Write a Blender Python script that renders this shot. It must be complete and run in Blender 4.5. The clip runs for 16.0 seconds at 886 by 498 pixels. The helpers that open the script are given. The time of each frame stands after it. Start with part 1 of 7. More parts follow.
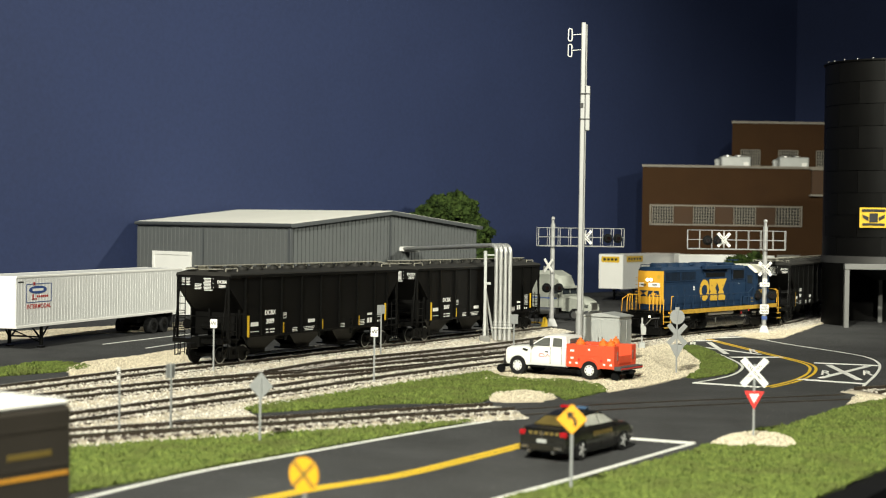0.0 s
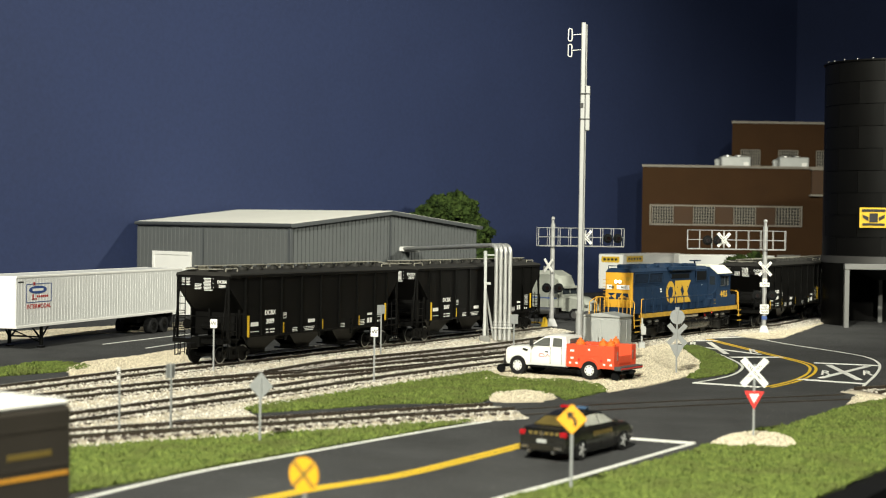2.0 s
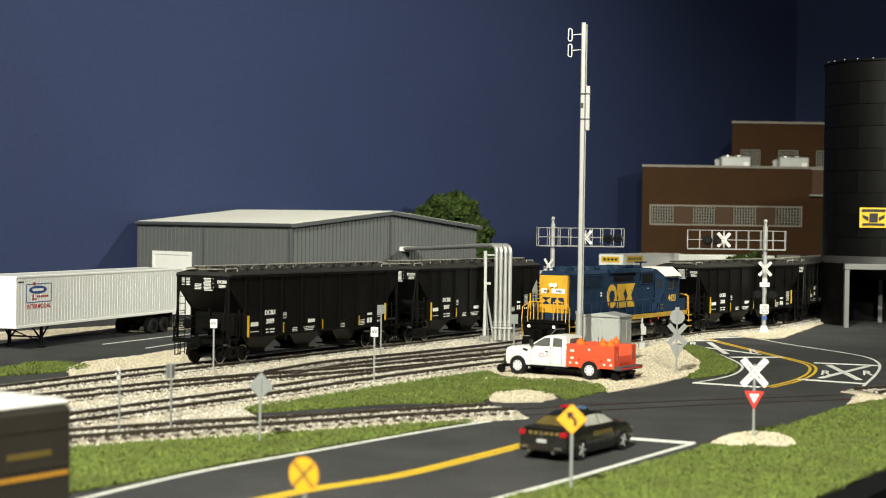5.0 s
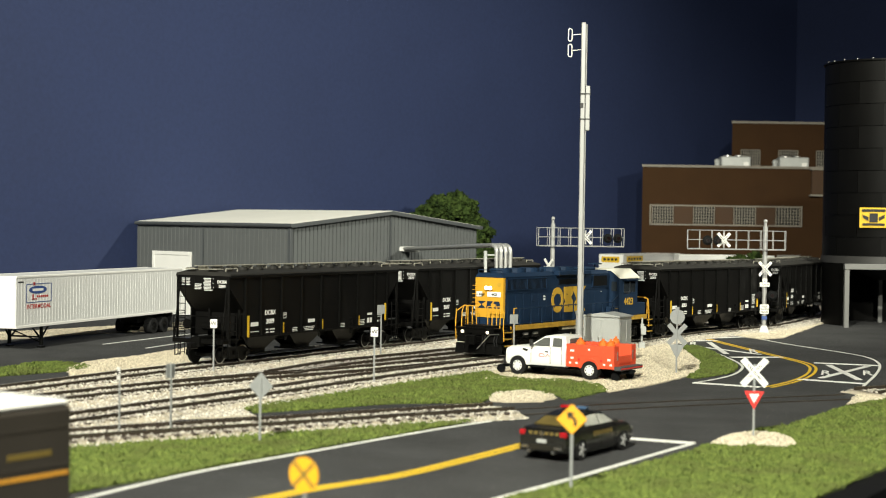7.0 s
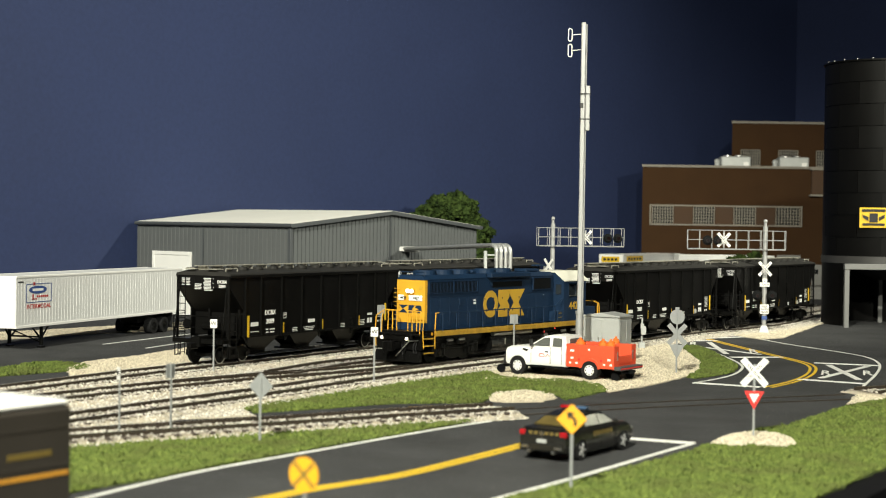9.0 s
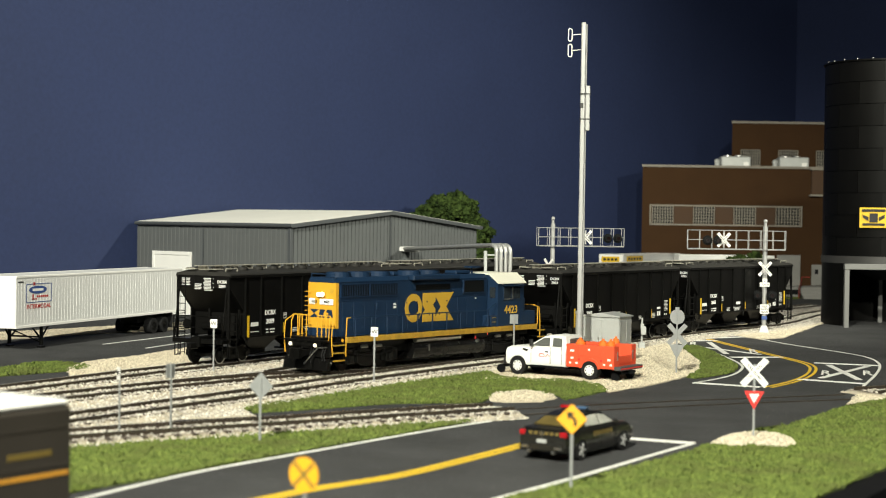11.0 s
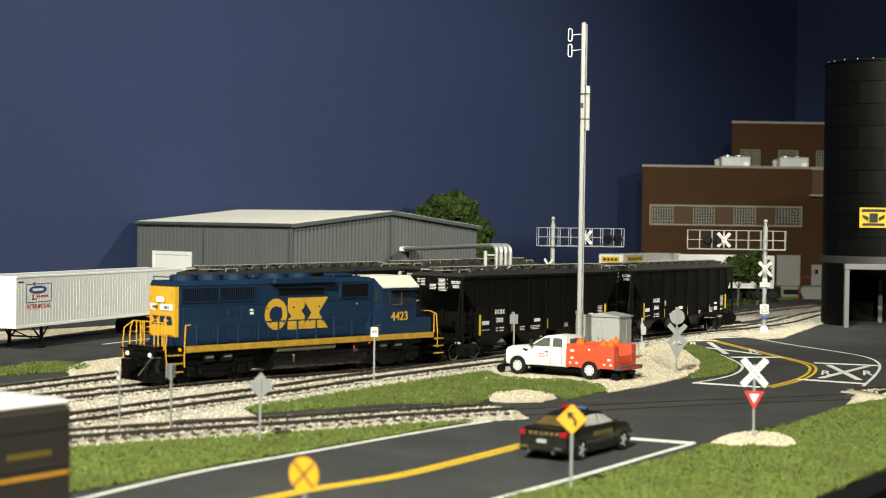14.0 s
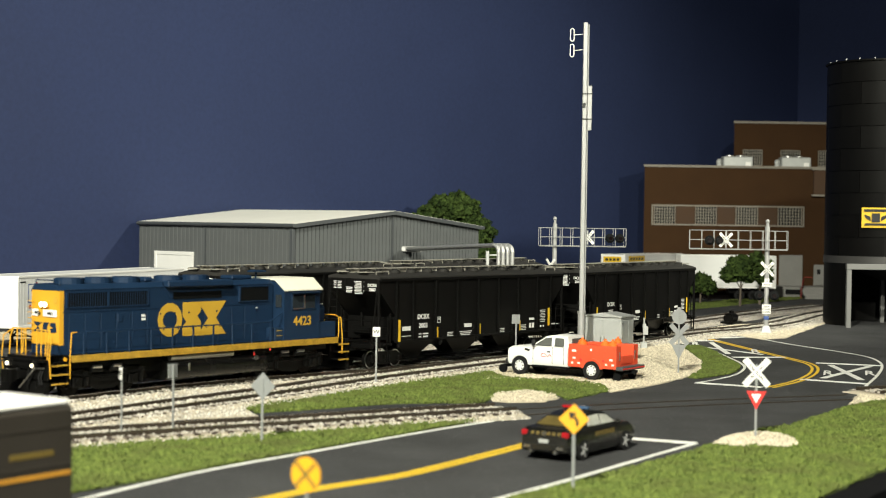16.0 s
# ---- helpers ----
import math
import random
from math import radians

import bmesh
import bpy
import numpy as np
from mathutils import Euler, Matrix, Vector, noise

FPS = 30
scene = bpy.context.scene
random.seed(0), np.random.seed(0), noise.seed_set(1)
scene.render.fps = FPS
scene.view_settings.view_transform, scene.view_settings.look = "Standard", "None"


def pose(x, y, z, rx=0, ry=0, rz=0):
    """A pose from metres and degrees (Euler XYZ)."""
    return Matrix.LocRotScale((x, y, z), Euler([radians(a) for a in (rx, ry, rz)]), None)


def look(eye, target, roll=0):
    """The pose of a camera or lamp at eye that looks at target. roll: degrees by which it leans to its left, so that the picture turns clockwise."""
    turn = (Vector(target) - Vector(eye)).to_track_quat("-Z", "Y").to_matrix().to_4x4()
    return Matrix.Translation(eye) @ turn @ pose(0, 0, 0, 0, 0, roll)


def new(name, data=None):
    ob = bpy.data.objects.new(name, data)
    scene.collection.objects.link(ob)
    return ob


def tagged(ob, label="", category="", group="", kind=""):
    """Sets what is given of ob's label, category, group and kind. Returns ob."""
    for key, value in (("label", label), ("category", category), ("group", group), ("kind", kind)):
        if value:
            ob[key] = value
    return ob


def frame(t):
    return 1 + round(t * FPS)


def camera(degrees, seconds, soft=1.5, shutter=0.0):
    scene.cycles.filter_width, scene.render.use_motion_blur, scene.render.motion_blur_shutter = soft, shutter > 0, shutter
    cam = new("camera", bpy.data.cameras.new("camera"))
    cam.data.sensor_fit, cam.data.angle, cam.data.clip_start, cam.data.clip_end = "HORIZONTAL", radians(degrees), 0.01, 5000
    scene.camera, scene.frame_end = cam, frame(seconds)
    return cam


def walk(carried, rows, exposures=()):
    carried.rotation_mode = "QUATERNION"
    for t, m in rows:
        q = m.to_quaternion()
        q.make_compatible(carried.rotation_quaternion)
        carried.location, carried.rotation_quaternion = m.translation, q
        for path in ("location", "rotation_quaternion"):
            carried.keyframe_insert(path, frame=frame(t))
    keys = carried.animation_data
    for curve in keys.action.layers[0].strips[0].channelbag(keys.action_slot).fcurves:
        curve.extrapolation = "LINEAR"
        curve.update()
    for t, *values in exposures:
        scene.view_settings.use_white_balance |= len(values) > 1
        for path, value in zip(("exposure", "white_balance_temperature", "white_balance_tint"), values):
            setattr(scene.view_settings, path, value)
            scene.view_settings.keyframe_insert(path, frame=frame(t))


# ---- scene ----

# ---- camera ----
K = 1.0 / 87.0          # HO scale: all sizes below are full-size metres, drawn at 1:87


def at87(x, y, z, rx=0, ry=0, rz=0):
    return pose(x * K, y * K, z * K, rx, ry, rz)


PITCH, ROLL, HIGH = 0.01686, 0.0146, 7.2827


def eye_pose(pan):
    a = radians(pan)
    eye = Vector((0, 0, HIGH * K))
    aim = Vector((-math.sin(a), math.cos(a), -math.tan(PITCH)))
    return look(eye, eye + aim, math.degrees(ROLL))


cam = camera(32.02, 16.0, 1.05)
cam.data.dof.use_dof = True
cam.data.dof.focus_distance = 88 * K
cam.data.dof.aperture_fstop = 27
walk(cam, [(0, eye_pose(0)), (7, eye_pose(0)), (15.7, eye_pose(0)), (16.0, eye_pose(0.074))])

# ---- light ----
world = bpy.data.worlds.new("room_air")
scene.world = world
world.use_nodes = True
world.node_tree.nodes["Background"].inputs[0].default_value = (0.75, 0.85, 1.0, 1)
world.node_tree.nodes["Background"].inputs[1].default_value = 0.006


def unseen_spot(name, at, aim, power, size, cone, blend, color):
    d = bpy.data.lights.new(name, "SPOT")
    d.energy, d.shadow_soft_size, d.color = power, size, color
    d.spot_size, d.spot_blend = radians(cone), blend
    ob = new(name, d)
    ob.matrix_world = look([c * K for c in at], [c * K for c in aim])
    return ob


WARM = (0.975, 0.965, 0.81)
# Unseen lamp low at the right, added to match wall shadows and brightness.
unseen_spot("layout_spotlight", (50, 88, 33), (-18, 135, 14), 19, 0.012, 94, 0.85, WARM)
unseen_spot("ceiling_lamp", (-34, -60, 98), (-11, 76, 2), 262, 0.03, 45, 0.6, WARM)
# Unseen fill above the camera, added to lift the wall and factory front.
unseen_spot("ceiling_lamp", (8, -108, 72), (6, 130, 14), 105, 0.03, 46, 0.5, WARM)
scene.view_settings.exposure = 0.0


# ---- materials ----
def material(name, color, rough=0.6, metal=0.0, vary=0.12, scale=300, bump=0.0, fine=2500, second=None, spec=0.5, per_object=0.0, emit=None):
    """Base colour broken up by a broad and a fine noise, with fine relief."""
    m = bpy.data.materials.new(name)
    m.use_nodes = True
    nt = m.node_tree
    n, l = nt.nodes, nt.links
    b = n["Principled BSDF"]
    b.inputs["Metallic"].default_value = metal
    b.inputs["Specular IOR Level"].default_value = spec
    co = n.new("ShaderNodeTexCoord")
    broad = n.new("ShaderNodeTexNoise")
    broad.inputs["Scale"].default_value = scale
    broad.inputs["Detail"].default_value = 4
    small = n.new("ShaderNodeTexNoise")
    small.inputs["Scale"].default_value = fine
    small.inputs["Detail"].default_value = 3
    for q in (broad, small):
        l.new(co.outputs["Object"], q.inputs["Vector"])
    mixn = n.new("ShaderNodeMath")
    mixn.operation = "ADD"
    l.new(broad.outputs["Fac"], mixn.inputs[0])
    l.new(small.outputs["Fac"], mixn.inputs[1])
    half = n.new("ShaderNodeMapRange")
    half.inputs["From Min"].default_value, half.inputs["From Max"].default_value = 0.7, 1.3
    l.new(mixn.outputs[0], half.inputs["Value"])
    ramp = n.new("ShaderNodeMix")
    ramp.data_type = "RGBA"
    c2 = second or tuple(min(1, c * (1 + vary)) for c in color)
    c1 = color if second else tuple(c * (1 - vary) for c in color)
    ramp.inputs["A"].default_value = (*c1, 1)
    ramp.inputs["B"].default_value = (*c2, 1)
    l.new(half.outputs["Result"], ramp.inputs["Factor"])
    out = ramp.outputs["Result"]
    if per_object:
        info = n.new("ShaderNodeObjectInfo")
        hsv = n.new("ShaderNodeHueSaturation")
        rng = n.new("ShaderNodeMapRange")
        rng.inputs["To Min"].default_value, rng.inputs["To Max"].default_value = 1 - per_object, 1 + per_object
        l.new(info.outputs["Random"], rng.inputs["Value"])
        l.new(rng.outputs["Result"], hsv.inputs["Value"])
        l.new(out, hsv.inputs["Color"])
        out = hsv.outputs["Color"]
    l.new(out, b.inputs["Base Color"])
    rr = n.new("ShaderNodeMapRange")
    rr.inputs["To Min"].default_value, rr.inputs["To Max"].default_value = max(0.02, rough - 0.08), min(1, rough + 0.08)
    l.new(broad.outputs["Fac"], rr.inputs["Value"])
    l.new(rr.outputs["Result"], b.inputs["Roughness"])
    if bump:
        bp = n.new("ShaderNodeBump")
        bp.inputs["Strength"].default_value = bump
        bp.inputs["Distance"].default_value = 0.0006
        l.new(small.outputs["Fac"], bp.inputs["Height"])
        l.new(bp.outputs["Normal"], b.inputs["Normal"])
    if emit:
        b.inputs["Emission Color"].default_value = (*emit[:3], 1)
        b.inputs["Emission Strength"].default_value = emit[3]
    return m


def island_material(name, a, b_, rough=0.95, broad=None):
    """Small grains that each take their own shade between two colours, with broad patches of a third."""
    m = material(name, a, rough, 0, 0.1, 400, 0, 4000, None, 0.12)
    n, l = m.node_tree.nodes, m.node_tree.links
    geo = n.new("ShaderNodeNewGeometry")
    mx = n.new("ShaderNodeMix")
    mx.data_type = "RGBA"
    mx.inputs["A"].default_value, mx.inputs["B"].default_value = (*a, 1), (*b_, 1)
    l.new(geo.outputs["Random Per Island"], mx.inputs["Factor"])
    out = mx.outputs["Result"]
    if broad:
        co, patch_ = n.new("ShaderNodeTexCoord"), n.new("ShaderNodeTexNoise")
        patch_.inputs["Scale"].default_value, patch_.inputs["Detail"].default_value = 60, 5
        l.new(co.outputs["Object"], patch_.inputs["Vector"])
        cut = n.new("ShaderNodeMapRange")
        cut.inputs["From Min"].default_value, cut.inputs["From Max"].default_value = 0.46, 0.66
        l.new(patch_.outputs["Fac"], cut.inputs["Value"])
        m2 = n.new("ShaderNodeMix")
        m2.data_type = "RGBA"
        m2.inputs["B"].default_value = (*broad, 1)
        l.new(cut.outputs["Result"], m2.inputs["Factor"])
        l.new(out, m2.inputs["A"])
        out = m2.outputs["Result"]
    l.new(out, n["Principled BSDF"].inputs["Base Color"])
    return m


def glass(name, tint=(0.02, 0.025, 0.03)):
    return material(name, tint, 0.06, 0, 0.1, 200, 0, 900, None, 0.8)


WALL_BLUE = material("blue_wall_paint", (0.0182, 0.0285, 0.0800), 0.75, 0, 0.10, 6, 0.35, 260, None, 0.32)
CEIL_GREY = material("ceiling_paint", (0.4, 0.4, 0.39), 0.9, 0, 0.04, 10, 0.1, 300)
FLOOR_GREY = material("floor_carpet", (0.05, 0.05, 0.055), 0.95, 0, 0.2, 30, 0.3, 900)
FASCIA = material("black_fascia_paint", (0.008, 0.008, 0.009), 0.7, 0, 0.2, 40, 0.1, 900, None, 0.08)
ASPHALT = material("model_asphalt", (0.057, 0.0575, 0.059), 0.95, 0, 0.28, 28, 0.8, 2400, None, 0.12)



def flecked(m, amount=0.66, scale=900):
    """Sparse pale grit over a surface."""
    n, l = m.node_tree.nodes, m.node_tree.links
    b = n["Principled BSDF"]
    src = b.inputs["Base Color"].links[0].from_socket
    co, v = n.new("ShaderNodeTexCoord"), n.new("ShaderNodeTexNoise")
    v.inputs["Scale"].default_value, v.inputs["Detail"].default_value = scale, 2
    l.new(co.outputs["Object"], v.inputs["Vector"])
    cut = n.new("ShaderNodeMapRange")
    cut.inputs["From Min"].default_value, cut.inputs["From Max"].default_value = amount, amount + 0.08
    l.new(v.outputs["Fac"], cut.inputs["Value"])
    mx = n.new("ShaderNodeMix")
    mx.data_type = "RGBA"
    mx.inputs["B"].default_value = (0.22, 0.215, 0.20, 1)
    l.new(cut.outputs["Result"], mx.inputs["Factor"])
    l.new(src, mx.inputs["A"])
    l.new(mx.outputs["Result"], b.inputs["Base Color"])


flecked(ASPHALT)
SCENIC = material("tan_ballast_base", (0.50, 0.44, 0.34), 0.95, 0, 0.25, 120, 0.8, 1600)
STONE = island_material("crushed_stone", (0.80, 0.72, 0.56), (0.42, 0.365, 0.275))
STONE_WHITE = island_material("white_ballast", (0.80, 0.76, 0.68), (0.30, 0.275, 0.24))
STONE_GREY = island_material("grey_ballast", (0.50, 0.47, 0.43), (0.17, 0.155, 0.145))
GRASS_BASE = material("turf_base", (0.075, 0.10, 0.022), 0.95, 0, 0.4, 90, 0.9, 1500)
GRASS = island_material("turf_tufts", (0.170, 0.215, 0.050), (0.070, 0.100, 0.025), broad=(0.105, 0.125, 0.036))
ROAD_WHITE = material("white_road_paint", (0.74, 0.74, 0.70), 0.7, 0, 0.10, 150, 0.2, 2500)
ROAD_YELLOW = material("yellow_road_paint", (0.72, 0.47, 0.03), 0.65, 0, 0.10, 150, 0.2, 2500)
TIE = material("brown_tie", (0.06, 0.045, 0.034), 0.9, 0, 0.3, 300, 0.3, 2500)
TIE_DIRT = material("brown_track_dirt", (0.42, 0.37, 0.29), 0.95, 0, 0.4, 90, 0.8, 1600)
SPUR_DIRT = material("dark_track_dirt", (0.34, 0.30, 0.24), 0.95, 0, 0.4, 90, 0.8, 1600)
RAIL = material("weathered_rail", (0.06, 0.047, 0.035), 0.5, 0.6, 0.2, 200, 0.1, 2500)
RAILTOP = material("polished_rail_head", (0.62, 0.60, 0.57), 0.25, 1.0, 0.1, 200)
GREY_SIDING = material("grey_steel_siding", (0.10, 0.106, 0.108), 0.6, 0, 0.06, 60, 0.05, 1500, None, 0.2)
GREY_TRIM = material("dark_grey_trim", (0.06, 0.065, 0.07), 0.5, 0, 0.06, 60)
WHITE_ROOF = material("white_roof_sheet", (0.80, 0.785, 0.72), 0.7, 0, 0.04, 40, 0.05, 1200)
WHITE = material("white_paint", (0.78, 0.77, 0.74), 0.45, 0, 0.04, 60)
WHITE_SIDE = material("ribbed_white_trailer", (0.66, 0.66, 0.65), 0.45, 0, 0.05, 60)
BLACK = material("satin_black_paint", (0.016, 0.016, 0.016), 0.42, 0, 0.2, 80, 0.04, 1800)
HOPPER = material("hopper_black_paint", (0.0050, 0.0048, 0.0046), 0.45, 0, 0.25, 50, 0.04, 1500, None, 0.11)
ROOF_BLACK = material("dusty_black_roof", (0.026, 0.025, 0.023), 0.65, 0, 0.2, 60, 0.05, 1500, None, 0.2)
RUBBER = material("tyre_rubber", (0.010, 0.010, 0.0105), 0.8, 0, 0.2, 300, 0.1, 2000, None, 0.2)
STEEL = material("bright_steel", (0.62, 0.61, 0.59), 0.32, 1.0, 0.08, 150)
PIPE = material("aluminium_pipe", (0.50, 0.50, 0.49), 0.5, 0.7, 0.08, 150)
GALV = material("galvanised_grey", (0.44, 0.45, 0.44), 0.5, 0.3, 0.08, 150, 0.05, 1500)
SIGN_BACK = material("bare_sign_back", (0.30, 0.31, 0.31), 0.45, 0.4, 0.08, 200)
SIGNAL_GREY = material("silver_signal_paint", (0.38, 0.38, 0.375), 0.45, 0.35, 0.06, 200)
LOCO_BLUE = material("locomotive_blue", (0.0058, 0.0205, 0.051), 0.55, 0, 0.2, 50, 0.03, 1500, None, 0.3)
LOCO_YEL = material("locomotive_yellow", (0.62, 0.32, 0.022), 0.5, 0, 0.06, 60)
SILL_YEL = material("worn_yellow_sill", (0.36, 0.21, 0.02), 0.6, 0, 0.35, 220, 0.05, 900)
TRAILER_RED = material("trailer_red_decal", (0.40, 0.025, 0.02), 0.6, 0, 0.1, 90)
DULL_GOLD = material("dull_gold_decal", (0.15, 0.105, 0.022), 0.6, 0, 0.2, 120)
# Dusty grey, raised further to stand for light along the board's edge.
BOARD_GREY = material("dusty_running_board", (0.30, 0.285, 0.24), 0.7, 0, 0.3, 120)
RAIL_RED = material("dull_red_handrail", (0.22, 0.02, 0.015), 0.6, 0, 0.1, 90)
MARK_YEL = material("yellow_marking", (0.50, 0.30, 0.03), 0.5, 0, 0.06, 60)
LOCO_WHITE = material("cream_cab_roof", (0.70, 0.68, 0.58), 0.55, 0, 0.05, 60)
CHASSIS = material("grimy_black_underframe", (0.0042, 0.0041, 0.0039), 0.32, 0, 0.3, 120, 0.1, 1800, None, 0.14)
TANK = material("tank_satin_black", (0.0045, 0.0044, 0.0043), 0.26, 0, 0.3, 120, 0.03, 1800, None, 0.45)
GRILLE = material("grille_black", (0.004, 0.0045, 0.005), 0.6, 0, 0.2, 200, 0, 2500, None, 0.12)
DECAL = material("white_lettering", (0.68, 0.68, 0.66), 0.6, 0, 0.05, 200)
YELLOW = material("yellow_plate", (0.66, 0.42, 0.02), 0.5, 0, 0.06, 200)
BROWN = material("brown_brick_wall", (0.043, 0.022, 0.010), 0.85, 0, 0.12, 40, 0.3, 1400, None, 0.08)
BROWN_LT = material("tan_brick_panel", (0.055, 0.028, 0.013), 0.85, 0, 0.10, 60, 0.3, 1400)
COPING = material("stone_coping", (0.20, 0.18, 0.15), 0.8, 0, 0.1, 90)
CONCRETE = material("pale_concrete", (0.20, 0.196, 0.184), 0.85, 0, 0.12, 60, 0.2, 1500)
SILO = material("black_silo_panel", (0.0032, 0.0031, 0.0030), 0.45, 0, 0.2, 20, 0.05, 800, None, 0.08, 0.06)
BAND_GREY = material("dark_steel_band", (0.045, 0.044, 0.043), 0.5, 0.3, 0.15, 60)
FRAME_GREY = material("grey_gate_frame", (0.15, 0.15, 0.146), 0.6, 0, 0.08, 60)
RED = material("red_orange_paint", (0.74, 0.085, 0.035), 0.4, 0, 0.04, 60)
RED_SIGN = material("red_reflective", (0.62, 0.03, 0.025), 0.45, 0, 0.04, 60)
ORANGE = material("orange_plastic", (0.78, 0.15, 0.02), 0.5, 0, 0.06, 90)
SIGN_YEL = material("yellow_sign_sheet", (0.70, 0.34, 0.015), 0.5, 0, 0.04, 90)
SIGN_BLUE = material("blue_sign_sheet", (0.035, 0.075, 0.24), 0.45, 0, 0.05, 90)
CREAM = material("cream_truck_paint", (0.30, 0.31, 0.275), 0.4, 0, 0.05, 60)
VAN = material("brown_black_van_paint", (0.034, 0.029, 0.024), 0.45, 0, 0.15, 30)
GOLD = material("gold_stripe", (0.55, 0.26, 0.03), 0.5, 0, 0.05, 60)
CAR = material("black_car_lacquer", (0.014, 0.0135, 0.012), 0.20, 0, 0.3, 60)
GLASS = glass("dark_glass")
# Light seen in and through the car's glass is put into these colours.
CAR_GLASS = material("pale_car_window", (0.42, 0.42, 0.38), 0.12, 0, 0.25, 120)
AMBER_GLARE = material("amber_tinted_window", (0.10, 0.075, 0.025), 0.10, 0, 0.3, 120)
GLASS_GREY = material("hazy_window", (0.10, 0.103, 0.095), 0.12, 0, 0.2, 120)
LAMP_RED = material("red_lens", (0.28, 0.008, 0.012), 0.25, 0, 0.05, 100)
LAMP_DARK = material("unlit_red_lens", (0.004, 0.001, 0.001), 0.25, 0, 0.05, 100)
LAMP_BLUE = material("blue_lens", (0.05, 0.09, 0.16), 0.25, 0, 0.05, 100)
HEADLIGHT = material("lit_headlight", (1, 0.95, 0.8), 0.3, 0, 0.01, 100, emit=(1, 0.86, 0.6, 5))
DITCH = material("lit_ditch_light", (1, 0.95, 0.8), 0.3, 0, 0.01, 100, emit=(1, 0.85, 0.6, 0.9))
MARK_GREEN = material("lit_green_marker", (0.1, 0.5, 0.2), 0.3, 0, 0.01, 100, emit=(0.1, 0.8, 0.3, 0.6))
MARK_RED = material("lit_red_marker", (0.6, 0.05, 0.04), 0.3, 0, 0.01, 100, emit=(1, 0.06, 0.04, 1.2))
LEAF = island_material("leaf_green", (0.055, 0.085, 0.020), (0.016, 0.030, 0.008))
BARK = material("grey_bark", (0.10, 0.08, 0.06), 0.9, 0, 0.3, 300, 0.4, 2000)


# ---- mesh tools ----
class Shape:
    """Collects faces, in full-size metres, for one mesh."""

    def __init__(self):
        self.v, self.f = [], []

    def add(self, verts, faces):
        o = len(self.v)
        self.v += [tuple(q) for q in verts]
        self.f += [tuple(i + o for i in q) for q in faces]
        return self

    def box(self, x0, y0, z0, x1, y1, z1, b=0.0, m=None):
        x0, x1, y0, y1, z0, z1 = min(x0, x1), max(x0, x1), min(y0, y1), max(y0, y1), min(z0, z1), max(z0, z1)
        lim = (x0, x1), (y0, y1), (z0, z1)
        if b <= 0:
            vs = [(x, y, z) for z in (z0, z1) for y in (y0, y1) for x in (x0, x1)]
            fs = [(0, 2, 3, 1), (4, 5, 7, 6), (0, 1, 5, 4), (2, 6, 7, 3), (0, 4, 6, 2), (1, 3, 7, 5)]
        else:
            b = min(b, (x1 - x0) * 0.45, (y1 - y0) * 0.45, (z1 - z0) * 0.45)
            vs, ix = [], {}
            for i in (0, 1):
                for j in (0, 1):
                    for k in (0, 1):
                        s = (i, j, k)
                        for a in range(3):
                            ix[s, a] = len(vs)
                            vs.append([lim[c][s[c]] + (0 if c == a else (b if s[c] == 0 else -b)) for c in range(3)])
            fs = []
            for a in range(3):
                p, q = [c for c in range(3) if c != a]
                for e in (0, 1):
                    ring = []
                    for u, w in ((0, 0), (1, 0), (1, 1), (0, 1)):
                        s = [0, 0, 0]
                        s[a], s[p], s[q] = e, u, w
                        ring.append(ix[tuple(s), a])
                    fs.append(ring if (e == 1) == (a != 1) else ring[::-1])
                for u in (0, 1):
                    for w in (0, 1):
                        s, t = [0, 0, 0], [0, 0, 0]
                        s[p] = t[p] = u
                        s[q] = t[q] = w
                        t[a] = 1
                        fs.append((ix[tuple(s), p], ix[tuple(t), p], ix[tuple(t), q], ix[tuple(s), q]))
            for i in (0, 1):
                for j in (0, 1):
                    for k in (0, 1):
                        fs.append([ix[(i, j, k), a] for a in range(3)])
        if m:
            vs = [m @ Vector(q) for q in vs]
        return self.add(vs, fs)

    def prism(self, poly, a, b, axis="x", m=None):
        """A closed outline (two coordinates each) drawn out from a to b along an axis."""
        n = len(poly)
        put = {"x": lambda p, d: (d, p[0], p[1]), "y": lambda p, d: (p[0], d, p[1]), "z": lambda p, d: (p[0], p[1], d)}[axis]
        vs = [put(p, a) for p in poly] + [put(p, b) for p in poly]
        if m:
            vs = [m @ Vector(q) for q in vs]
        fs = [tuple(range(n))[::-1], tuple(range(n, 2 * n))] + [(i, (i + 1) % n, n + (i + 1) % n, n + i) for i in range(n)]
        return self.add(vs, fs)

    def rod(self, p, q, r, n=8, r2=None, caps=True):
        p, q = Vector(p), Vector(q)
        d = (q - p).normalized()
        u = d.orthogonal().normalized()
        w = d.cross(u)
        r2 = r if r2 is None else r2
        vs = [p + (u * math.cos(6.28319 * i / n) + w * math.sin(6.28319 * i / n)) * r for i in range(n)]
        vs += [q + (u * math.cos(6.28319 * i / n) + w * math.sin(6.28319 * i / n)) * r2 for i in range(n)]
        fs = [(i, (i + 1) % n, n + (i + 1) % n, n + i) for i in range(n)]
        if caps:
            fs += [tuple(range(n))[::-1], tuple(range(n, 2 * n))]
        return self.add(vs, fs)

    def tube(self, pts, r, n=8):
        for i in range(len(pts) - 1):
            self.rod(pts[i], pts[i + 1], r, n)
        for q in pts[1:-1]:
            self.ball(q, r, 4, n)
        return self

